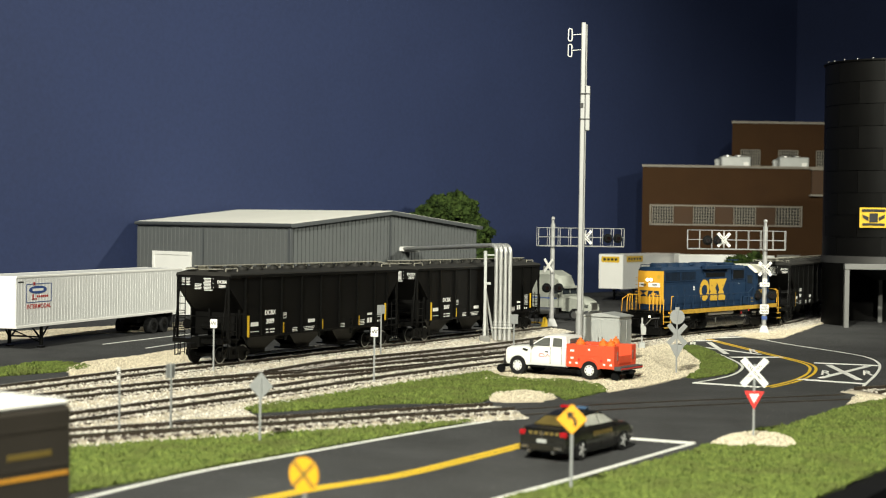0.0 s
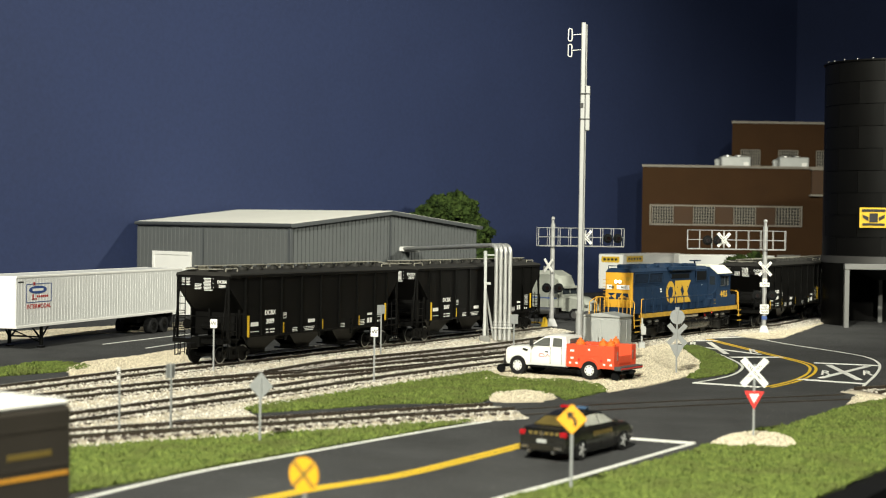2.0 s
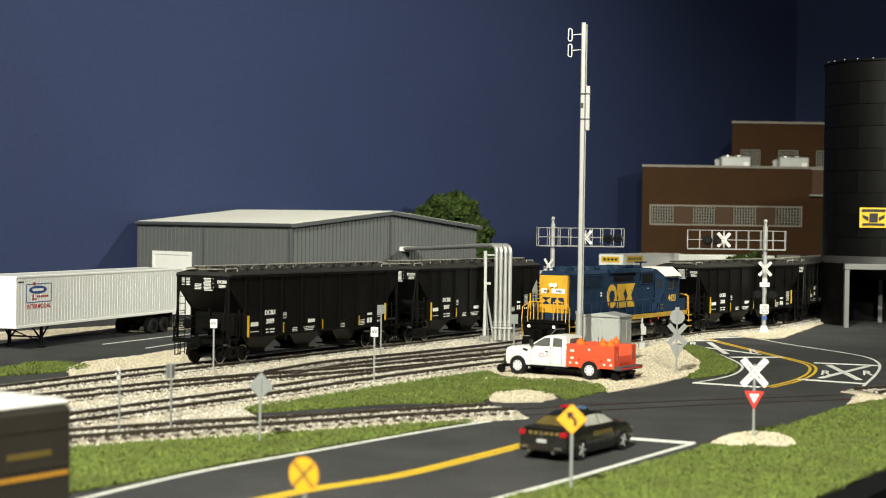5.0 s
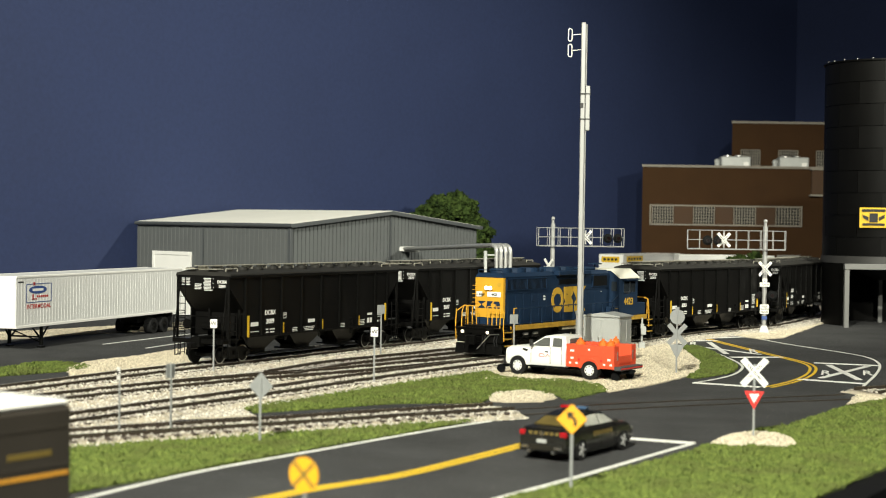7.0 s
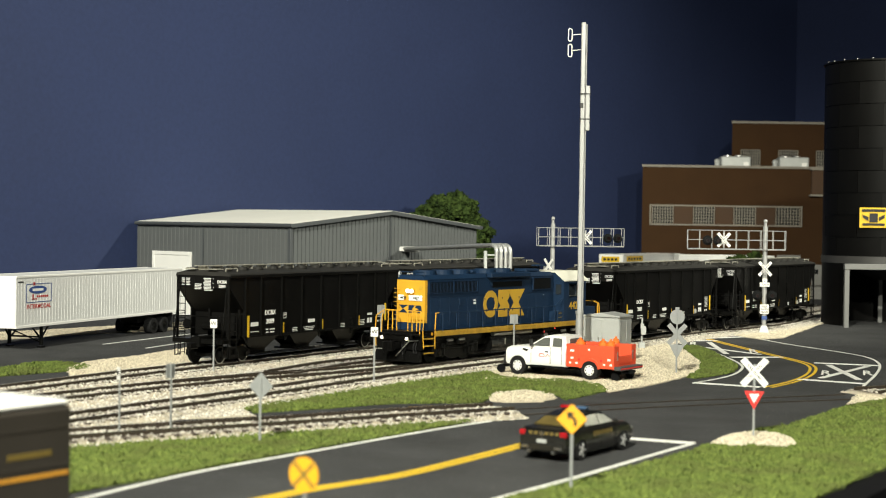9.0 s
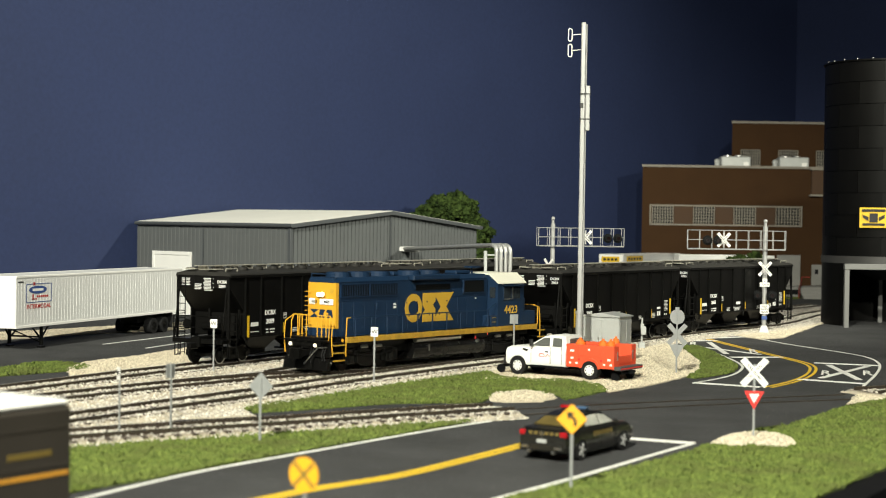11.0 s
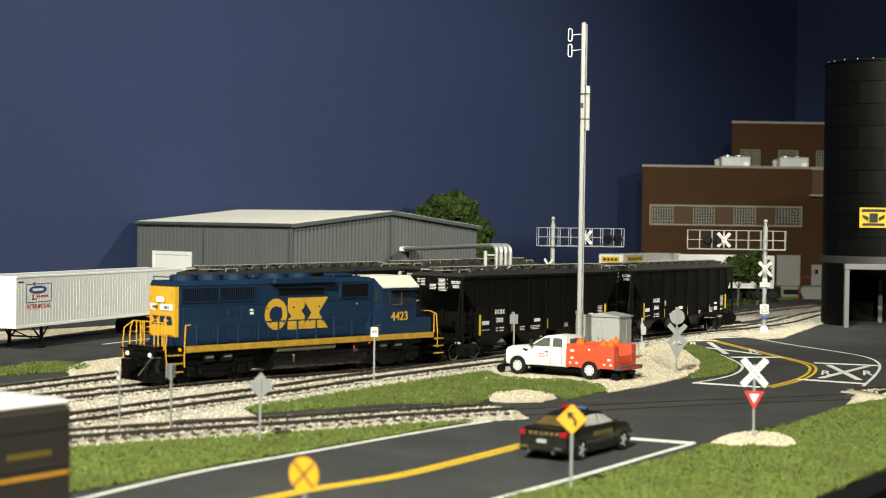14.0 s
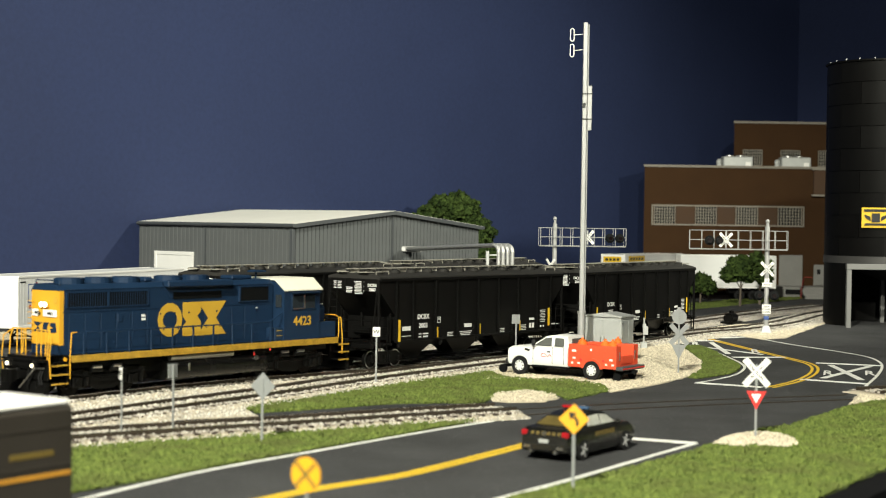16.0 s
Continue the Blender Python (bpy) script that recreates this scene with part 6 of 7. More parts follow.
# ---- road vehicles ----
def section(x, pts):
    """A closed cross ring, mirrored in y, from half-outline points (y, z) going up."""
    return [(x, -a, b) for a, b in pts] + [(x, a, b) for a, b in reversed(pts)]


def utility_truck():
    # nose towards local +x, origin midway between the axles
    rz = math.degrees(math.atan2(74.55 - 72.3, 3.75 - 7.1))
    t = thing("utility_truck", 5.9, 74.0, 0.06, rz, "white pickup cab with a red-orange utility body on gravel", "truck")
    WB = 1.98
    rings = []
    for x, w, z, lo in ((2.74, 0.84, 1.14, 0.5), (2.70, 0.95, 1.24, 0.48), (2.5, 0.99, 1.33, 0.48), (1.35, 1.0, 1.40, 0.48), (1.28, 1.0, 1.40, 0.48), (-0.62, 1.0, 1.40, 0.48)):
        rings.append(section(x, [(w * 0.92, lo), (w, lo + 0.15), (w, z - 0.22), (w - 0.05, z - 0.06), (w - 0.16, z)]))
    part("lower_cab", Shape().loft(rings), WHITE, t, "white bonnet and doors", True)
    gl = []
    for x, w, z in ((1.45, 0.9, 1.4), (0.66, 0.80, 1.90), (0.3, 0.78, 1.96), (-0.5, 0.78, 1.94), (-0.64, 0.88, 1.4)):
        gl.append([(x, -0.93, 1.38), (x, -w, z - 0.05), (x, -w + 0.12, z), (x, w - 0.12, z), (x, w, z - 0.05), (x, 0.93, 1.38)])
    part("cab_roof", Shape().loft(gl), WHITE, t, "white extended cab", True)
    for s in (-1, 1):
        for nm, q in (("door_window", [(1.22, 1.44), (0.66, 1.80), (0.32, 1.84), (0.28, 1.44)]), ("rear_window", [(0.12, 1.44), (0.14, 1.84), (-0.34, 1.82), (-0.4, 1.44)])):
            vs = []
            for k in (0.012, 0.03):
                vs.append([(a, s * (0.945 - (b - 1.38) * 0.29 + k), b) for a, b in q])
            part(nm, Shape().loft(vs), GLASS_GREY, t, "grey tinted side window")
        part("mirror", Shape().box(1.12, s * 1.02, 1.42, 1.22, s * 1.28, 1.75, 0.04), BLACK, t, "black door mirror")
        part("door_handle", Shape().box(0.32, s * 1.0, 1.13, 0.5, s * 1.025, 1.2, 0.01), BLACK, t)
        part("fender_vent", Shape().prism([(1.75, 1.2), (1.5, 1.12), (1.42, 1.22), (1.7, 1.28)], s * 0.99, s * 1.015, "y"), BLACK, t)
        part("door_seam", Shape().box(1.26, s * 0.995, 0.6, 1.28, s * 1.004, 1.4).box(0.2, s * 0.995, 0.6, 0.22, s * 1.004, 1.4).box(-0.42, s * 0.995, 0.6, -0.40, s * 1.004, 1.4), GRILLE, t)
        part("running_board", Shape().box(-0.62, s * 0.9, 0.40, 1.35, s * 1.03, 0.50, 0.02), GRILLE, t)
        mk = Shape()
        pts = [(0.55, 0.93), (0.78, 0.93), (0.84, 0.98), (0.78, 1.06), (0.60, 1.06), (0.45, 0.92), (0.36, 1.06), (0.26, 0.93)]
        for (ax, az), (bx, bz) in zip(pts, pts[1:]):
            mk.rod((ax, s * 1.003, az), (bx, s * 1.003, bz), 0.016, 5)
        part("door_mark", mk, RED_SIGN, t, "plain red shape")
        arch = [(0.53 * math.cos(a), 0.5 * math.sin(a)) for a in [math.pi * k / 12 for k in range(13)]]
        inn = [(0.45 * math.cos(a), 0.42 * math.sin(a)) for a in [math.pi * k / 12 for k in range(13)]]
        a1 = Shape()
        for k in range(12):
            a1.prism([(WB + arch[k][0], 0.5 + arch[k][1]), (WB + arch[k + 1][0], 0.5 + arch[k + 1][1]), (WB + inn[k + 1][0], 0.5 + inn[k + 1][1]), (WB + inn[k][0], 0.5 + inn[k][1])], s * 0.96, s * 1.04, "y")
        part("front_arch", a1, WHITE, t)
        a2 = Shape()
        for k in range(12):
            a2.prism([(-WB + arch[k][0], 0.52 + arch[k][1]), (-WB + arch[k + 1][0], 0.52 + arch[k + 1][1]), (-WB + inn[k + 1][0], 0.52 + inn[k + 1][1]), (-WB + inn[k][0], 0.52 + inn[k][1])], s * 1.08, s * 1.16, "y")
        part("rear_arch", a2, RED, t)
        # Dark plates stand for the shade inside the wheel arches.
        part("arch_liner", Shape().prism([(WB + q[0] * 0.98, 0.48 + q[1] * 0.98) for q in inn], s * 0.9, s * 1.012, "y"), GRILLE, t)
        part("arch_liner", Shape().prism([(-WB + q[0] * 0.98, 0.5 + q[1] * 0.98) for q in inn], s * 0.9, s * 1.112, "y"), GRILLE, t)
        for ax in (WB, -WB):
            w = part("wheel", Shape().rod((ax, s * 0.78, 0.44), (ax, s * 1.06 if ax > 0 else s * 1.14, 0.44), 0.44, 22), RUBBER, t, "black truck tyre", True)
            yo = (1.06 if ax > 0 else 1.14)
            rim = Shape().rod((ax, s * yo, 0.44), (ax, s * (yo + 0.012), 0.44), 0.25, 18).rod((ax, s * yo, 0.44), (ax, s * (yo + 0.05), 0.44), 0.1, 10)
            part("rim", rim, WHITE_SIDE, w, "pale steel wheel rim")
            hol = Shape()
            for k in range(8):
                a = 6.28319 * k / 8
                hol.rod((ax + 0.2 * math.cos(a), s * (yo + 0.012), 0.44 + 0.2 * math.sin(a)), (ax + 0.2 * math.cos(a), s * (yo + 0.016), 0.44 + 0.2 * math.sin(a)), 0.035, 6)
            part("rim_hole", hol, GRILLE, w)
    part("windscreen", Shape().prism([(1.42, 1.44), (0.73, 1.86), (0.68, 1.86), (1.3, 1.44)], -0.78, 0.78, "y"), GLASS_GREY, t, "grey tinted windscreen")
    part("back_window", Shape().box(-0.615, -0.6, 1.48, -0.66, 0.6, 1.82, 0.02), GLASS_GREY, t)
    part("front_bumper", Shape().box(2.68, -0.95, 0.42, 2.88, 0.95, 0.72, 0.06), BLACK, t, "black front bumper")
    part("front_grille", Shape().box(2.72, -0.6, 0.75, 2.78, 0.6, 1.12, 0.03), BLACK, t)
    for s in (-1, 1):
        part("headlight", Shape().box(2.62, s * 0.6, 0.82, 2.75, s * 0.9, 1.1, 0.03), GLASS_GREY, t)
    # red-orange service body with lockers and an open bed
    for s in (-1, 1):
        part("locker", Shape().box(-0.72, s * 0.62, 0.55, -3.25, s * 1.12, 1.62, 0.02), RED, t, "red-orange side locker")
        dd = [(-0.76, -1.35, 0.62, 1.55), (-1.42, -2.62, 1.1, 1.55), (-2.68, -3.2, 0.62, 1.55)]
        for a, b, z0, z1 in dd:
            part("locker_door", Shape().box(a, s * 1.12, z0, b, s * 1.135, z1, 0.006), RED, t)
        hw = Shape()
        for x, z, w in ((-1.05, 1.32, 0.22), (-1.95, 1.4, 0.1), (-1.05, 0.98, 0.16), (-3.0, 0.98, 0.16), (-0.95, 0.75, 0.12), (-1.3, 0.75, 0.12), (-2.75, 0.75, 0.12), (-3.1, 0.75, 0.12)):
            hw.box(x - w / 2, s * 1.135, z - 0.045, x + w / 2, s * 1.145, z + 0.045)
        tagged(part("locker_label", hw, WHITE, t, "small white plates"), kind="stuff")
        for x in (-1.42, -2.6):
            part("side_marker", Shape().rod((x, s * 1.135, 0.92), (x, s * 1.16, 0.92), 0.055, 10), RED_SIGN, t)
        part("tail_lamp", Shape().box(-3.25, s * 0.72, 0.95, -3.27, s * 0.82, 1.35), STEEL, t)
    part("bed_floor", Shape().box(-0.72, -0.62, 0.62, -3.25, 0.62, 0.80), RED, t)
    part("bed_front", Shape().box(-0.72, -1.1, 0.6, -0.80, 1.1, 1.62, 0.02), RED, t)
    part("tailgate", Shape().box(-3.19, -0.62, 0.7, -3.25, 0.62, 1.15, 0.02), RED, t, "low red-orange tailgate")
    part("step_bumper", Shape().box(-3.25, -1.12, 0.5, -3.62, 1.12, 0.68, 0.03), GREY_TRIM, t, "dark grey rear step bumper")
    part("tow_hitch", Shape().box(-3.3, -0.1, 0.3, -3.7, 0.1, 0.5, 0.03), GRILLE, t)
    part("hazard_strip", Shape().box(-3.62, -1.1, 0.56, -3.63, 1.1, 0.62), RED_SIGN, t)
    for x, y, r in ((-1.35, 0.87, 0.18), (-2.55, 0.87, 0.17), (-2.95, 0.87, 0.17), (-2.3, -0.87, 0.15)):
        bc = part("beacon", Shape().loft([[(x + q * math.cos(6.28319 * k / 16), y + q * math.sin(6.28319 * k / 16), 1.62 + z) for k in range(16)] for q, z in ((r * 1.3, 0), (r * 1.3, 0.07), (r, 0.12), (r, 0.19), (r * 0.4, 0.24), (r * 0.3, 0.32))]), ORANGE, t, "orange lidded container", True)
    # road-rail guide wheels
    for ax in (3.08, -3.15):
        g = Shape().box(min(ax, ax - 0.3), -0.75, 0.3, max(ax, ax - 0.3), 0.75, 0.42, 0.02)
        part("guide_frame", g, GRILLE, t, "black road-rail guide frame")
        for s in (-1, 1):
            part("guide_wheel", Shape().rod((ax, s * 0.68, 0.2), (ax, s * 0.82, 0.2), 0.2, 14), GRILLE, t, "black rail guide wheel", True)
    part("chassis", Shape().box(-3.2, -0.6, 0.38, 3.0, 0.6, 0.56), CHASSIS, t)


utility_truck()


def patrol_car():
    t = thing("patrol_car", 4.42, 49.3, 0.0, 56.5, "glossy black patrol sedan with a roof light bar", "car")
    t.scale = (0.93, 0.93, 0.96)
    WB = 1.52
    rings = []
    for x, w, lo, z in ((2.52, 0.70, 0.35, 0.62), (2.45, 0.84, 0.28, 0.78), (2.0, 0.92, 0.22, 0.92), (1.0, 0.95, 0.2, 1.0), (-0.2, 0.96, 0.2, 1.02), (-1.6, 0.96, 0.22, 1.06), (-2.25, 0.93, 0.26, 1.06), (-2.48, 0.86, 0.34, 0.98), (-2.54, 0.78, 0.4, 0.8)):
        rings.append(section(x, [(w - 0.06, lo), (w, lo + 0.16), (w, z - 0.28), (w - 0.03, z - 0.1), (w - 0.14, z)]))
    part("body", Shape().loft(rings), CAR, t, "glossy black body", True)
    g = []
    for x, w, z in ((1.15, 0.8, 1.0), (0.45, 0.66, 1.38), (-0.1, 0.64, 1.46), (-0.8, 0.64, 1.45), (-1.35, 0.68, 1.32), (-1.95, 0.78, 1.05)):
        g.append([(x, -0.84, 0.98), (x, -w, z - 0.05), (x, -w + 0.14, z), (x, w - 0.14, z), (x, w, z - 0.05), (x, 0.84, 0.98)])
    part("roof", Shape().loft(g), CAR, t, "glossy black roof", True)
    for s in (-1, 1):
        for q in ([(0.9, 1.04), (0.42, 1.30), (-0.02, 1.36), (-0.06, 1.04)], [(-0.14, 1.04), (-0.12, 1.37), (-0.78, 1.35), (-1.05, 1.06)]):
            vs = [[(a, s * (0.845 - (b - 0.98) * 0.42 + k), b) for a, b in q] for k in (0.012, 0.028)]
            part("side_window", Shape().loft(vs), CAR_GLASS, t, "side window painted pale for light in the glass")
        part("mirror", Shape().box(0.72, s * 0.92, 1.0, 0.85, s * 1.1, 1.14, 0.04), CAR, t)
        part("tail_light", Shape().box(-2.36, s * 0.62, 0.78, -2.53, s * 0.90, 0.98, 0.05), LAMP_RED, t, "red tail light")
        part("headlight", Shape().box(2.3, s * 0.58, 0.6, 2.5, s * 0.84, 0.74, 0.04), GLASS_GREY, t)
        b = Shape()
        for k in range(7):
            b.box(0.62 - k * 0.2, s * 0.962, 0.72, 0.50 - k * 0.2, s * 0.97, 0.86)
        tagged(part("side_bar", b, DULL_GOLD, t, "plain gold bars on the doors"), kind="stuff")
        part("door_seam", Shape().box(0.95, s * 0.955, 0.35, 0.965, s * 0.965, 1.0).box(-0.1, s * 0.957, 0.35, -0.085, s * 0.966, 1.0), GRILLE, t)
        for ax in (WB, -WB):
            w = part("wheel", Shape().rod((ax, s * 0.72, 0.34), (ax, s * 0.965, 0.34), 0.34, 22), RUBBER, t, "black tyre", True)
            rm = Shape().rod((ax, s * 0.965, 0.34), (ax, s * 0.972, 0.34), 0.08, 10)
            for k in range(5):
                a = 6.28319 * k / 5
                rm.rod((ax, s * 0.968, 0.34), (ax + 0.22 * math.cos(a), s * 0.968, 0.34 + 0.22 * math.sin(a)), 0.03, 5)
            part("rim", rm, SIGNAL_GREY, w, "five-spoke rim")
    part("rear_window", Shape().loft([[(-1.42, -0.5, 1.31), (-1.42, 0.5, 1.31), (-1.9, 0.64, 1.10), (-1.9, -0.64, 1.10)], [(-1.40, -0.5, 1.34), (-1.40, 0.5, 1.34), (-1.9, 0.64, 1.125), (-1.9, -0.64, 1.125)]]), AMBER_GLARE, t, "rear window painted amber for light in the glass")
    part("windscreen", Shape().loft([[(1.08, -0.68, 1.05), (1.08, 0.68, 1.05), (0.5, 0.54, 1.36), (0.5, -0.54, 1.36)], [(1.10, -0.68, 1.08), (1.10, 0.68, 1.08), (0.52, 0.54, 1.385), (0.52, -0.54, 1.385)]]), GLASS, t, "dark windscreen")
    lb = part("light_bar", Shape().box(-0.22, -0.5, 1.50, -0.42, 0.5, 1.58, 0.02), BLACK, t, "roof light bar")
    part("bar_foot", Shape().box(-0.25, -0.45, 1.44, -0.38, -0.35, 1.5).box(-0.25, 0.35, 1.44, -0.38, 0.45, 1.5), BLACK, lb)
    part("red_lens", Shape().box(-0.2, 0.1, 1.51, -0.44, 0.5, 1.60, 0.02), LAMP_RED, lb, "red lens")
    part("blue_lens", Shape().box(-0.2, -0.5, 1.51, -0.44, -0.1, 1.60, 0.02), LAMP_BLUE, lb, "blue lens")
    part("plate", Shape().box(-2.53, -0.18, 0.60, -2.56, 0.18, 0.72), GALV, t, "plain pale number plate")
    b = Shape()
    for k in range(6):
        b.box(-2.46, 0.5 - k * 0.2, 0.86, -2.52, 0.38 - k * 0.2, 0.95)
    tagged(part("boot_bar", b, DULL_GOLD, t, "plain gold bars on the boot"), kind="stuff")
    part("boot_star", Shape().rod((-2.5, 0, 0.9), (-2.54, 0, 0.9), 0.07, 6), STEEL, t)
    for y in (-0.45, 0.45):
        part("tail_pipe", Shape().rod((-2.4, y, 0.32), (-2.6, y, 0.32), 0.06, 10), STEEL, t)
    # Steel strips added to stand for reflections on the bumper corners.
    for y in (-0.62, 0.62):
        part("bumper_reflector", Shape().box(-2.575, y - 0.13, 0.42, -2.59, y + 0.13, 0.5, 0.01), STEEL, t, "bright plate standing for bumper reflections")
    part("boot_lip", Shape().box(-2.36, -0.72, 1.03, -2.5, 0.72, 1.07, 0.015), CAR, t, "glossy black boot lip")
    part("rear_bumper", Shape().box(-2.45, -0.85, 0.32, -2.58, 0.85, 0.58, 0.05), CAR, t)


patrol_car()


def delivery_van():
    # side facing the camera is local -y; nose to +x
    t = thing("delivery_van", -11.35, 32.85, 0, 56, "dark brown box van with gold stripes, white roof", "van")
    part("box_body", Shape().box(-3.6, -1.15, 0.6, 3.6, 1.15, 3.02, 0.10), VAN, t, "dark brown box body")
    part("roof", Shape().box(-3.55, -1.12, 3.02, 3.5, 1.12, 3.16, 0.07), WHITE, t, "white translucent roof")
    for z, m, h in ((2.52, VAN, 0.05), (1.66, VAN, 0.06), (1.45, GOLD, 0.10)):
        part("side_band", Shape().box(-3.58, -1.15, z, 3.45, -1.165, z + h), m, t, "thin side moulding")
        part("side_band", Shape().box(-3.58, 1.15, z, 3.45, 1.165, z + h), m, t, "thin side moulding")
    part("side_mark", Shape().box(1.7, -1.15, 1.93, 2.95, -1.16, 2.06), DULL_GOLD, t, "plain gold bar")
    part("chassis", Shape().box(-3.5, -0.9, 0.4, 3.6, 0.9, 0.62), CHASSIS, t)
    part("bumper", Shape().box(3.6, -1.1, 0.45, 3.8, 1.1, 0.8, 0.05), BLACK, t)
    for s in (-1, 1):
        for ax in (2.3, -2.2):
            wheel_pair(t, ax, s * 0.98, 0.42, 0.28, GALV)


delivery_van()


# ---- signs and signals ----
def post_sign(name, x, y, h, label, rz=0, base=0.05, group="sign posts", r=0.04, mat=SIGN_BACK):
    t = thing(name, x, y, 0, rz, label, "sign", group)
    part("post", Shape().box(-r, -r * 0.6, base - 0.15, r, r * 0.6, h, 0.008), mat, t, "thin grey post")
    return t


def crossbuck(parent, z, size, mat, y=-0.05, words=True, flip=1):
    for k in (-1, 1):
        b = Shape().box(-size / 2, -0.015, -0.092 * size, size / 2, 0.015, 0.092 * size, 0.01)
        ob = part("blade", placed(b, turn(0, y - (0.0 if k < 0 else 0.032) * flip, z, 0) @ pose(0, 0, 0, 0, k * 48, 0)), mat, parent, "crossbuck blade")
        if words:
            tx = lettering("CROSSING" if k < 0 else "RAIL ROAD", 0.085 * size, 0.006)
            part("wording", placed(tx, turn(0, y - 0.02 - (0.0 if k < 0 else 0.032), z, 0) @ pose(0, 0, 0, 0, k * 48, 0)), BLACK, ob, "black block wording")


# crossbuck with a yield sign on its gravel mound
t = post_sign("crossbuck_sign", 10.85, 53.4, 2.55, "white crossbuck above a red yield sign on a post", -8, 0.08)
crossbuck(t, 2.27, 1.22, WHITE)
tri = [(-0.34, 1.62), (0.34, 1.62), (0.0, 0.98)]
part("yield_plate", Shape().prism(tri, -0.06, -0.03, "y"), RED_SIGN, t, "red yield triangle")
part("yield_centre", Shape().prism([(-0.17, 1.52), (0.17, 1.52), (0.0, 1.2)], -0.066, -0.06, "y"), WHITE, t)

# back of a crossbuck, stop disc and triangle
t = post_sign("crossbuck_sign", 11.6, 76.1, 3.15, "grey back of a crossbuck with disc and triangle plates", -20, 0.05)
part("disc", Shape().rod((0, 0.04, 2.82), (0, 0.06, 2.82), 0.37, 22), SIGN_BACK, t, "bare grey disc")
part("cap", Shape().box(-0.1, 0.02, 3.05, 0.1, 0.05, 3.3), SIGN_BACK, t)
crossbuck(t, 1.95, 1.3, SIGN_BACK, 0.06, False, -1)
part("triangle", Shape().prism([(-0.38, 1.45), (0.38, 1.45), (0.0, 0.72)], 0.03, 0.05, "y"), SIGN_BACK, t, "bare grey triangle")

# whistle posts
for x, y, h, s, rz in ((-10.7, 72.4, 2.62, 1, -4), (-2.98, 68.4, 2.62, 1, -4), (-10.55, 50.6, 2.4, 1, -62)):
    t = post_sign("whistle_post", x, y, h, "white whistle post plate with a black letter W", rz, 0.08)
    pl = part("plate", Shape().box(-0.165, -0.055, h - 0.42, 0.165, -0.03, h, 0.012), WHITE, t, "white plate")
    part("letter", placed(lettering("W", 0.19, 0.006), turn(0, -0.06, h - 0.21)), BLACK, pl, "black letter W")

for x, y, h, rz in ((-3.32, 84.2, 2.75, 20), (-9.1, 52.0, 2.4, 55), (3.72, 79.5, 2.62, 10)):
    t = post_sign("track_sign", x, y, h, "bare grey back of a small track sign", rz, 0.08)
    part("plate", Shape().box(-0.22, 0.03, h - 0.48, 0.22, 0.05, h, 0.012), SIGN_BACK, t, "bare grey plate")

t = post_sign("warning_sign", -5.9, 50.4, 2.15, "bare grey back of a diamond warning sign", -12, 0.05)
part("plate", Shape().prism([(0, 1.42), (0.42, 1.86), (0, 2.32), (-0.42, 1.86)], 0.03, 0.05, "y"), SIGN_BACK, t, "bare grey diamond plate")

t = post_sign("curve_sign", 3.6, 42.2, 2.1, "yellow diamond curve sign with a black arrow", -4, 0.05)
part("plate", Shape().prism([(0, 1.55), (0.42, 1.97), (0, 2.39), (-0.42, 1.97)], -0.06, -0.03, "y"), SIGN_YEL, t, "yellow diamond plate")
ar = Shape().prism([(0.13, 1.78), (0.13, 1.95), (0.02, 2.07), (-0.04, 2.01), (0.05, 1.92), (0.05, 1.78)], -0.066, -0.06, "y").prism([(-0.15, 2.17), (0.07, 2.14), (-0.1, 1.95)], -0.066, -0.06, "y")
part("arrow", ar, BLACK, t, "black left curve arrow")

t = post_sign("advance_sign", -2.9, 33.2, 1.5, "round orange-yellow crossing warning sign with a dark cross", -30, 0.05)
part("disc", Shape().rod((0, -0.06, 1.82), (0, -0.03, 1.82), 0.38, 24), SIGN_YEL, t, "round orange-yellow plate")
xx = Shape()
for k in (-1, 1):
    xx.box(-0.36, -0.066 - 0.002 * k, -0.038, 0.36, -0.06, 0.038, 0, turn(0, 0, 1.82) @ pose(0, 0, 0, 0, 45 * k, 0))
part("cross", xx, DULL_GOLD, t, "thin dark cross")


def lamp_pair(parent, x, y, z, gap=0.36):
    for k in (-1, 1):
        h = part("flasher", Shape().rod((x + k * gap, y, z), (x + k * gap, y - 0.04, z), 0.34, 18).rod((x + k * gap, y - 0.04, z), (x + k * gap, y - 0.32, z), 0.21, 14), GRILLE, parent, "round black flasher hood", True)
        part("lens", Shape().rod((x + k * gap, y - 0.2, z), (x + k * gap, y - 0.325, z), 0.14, 12), LAMP_DARK, h, "unlit dark lens")


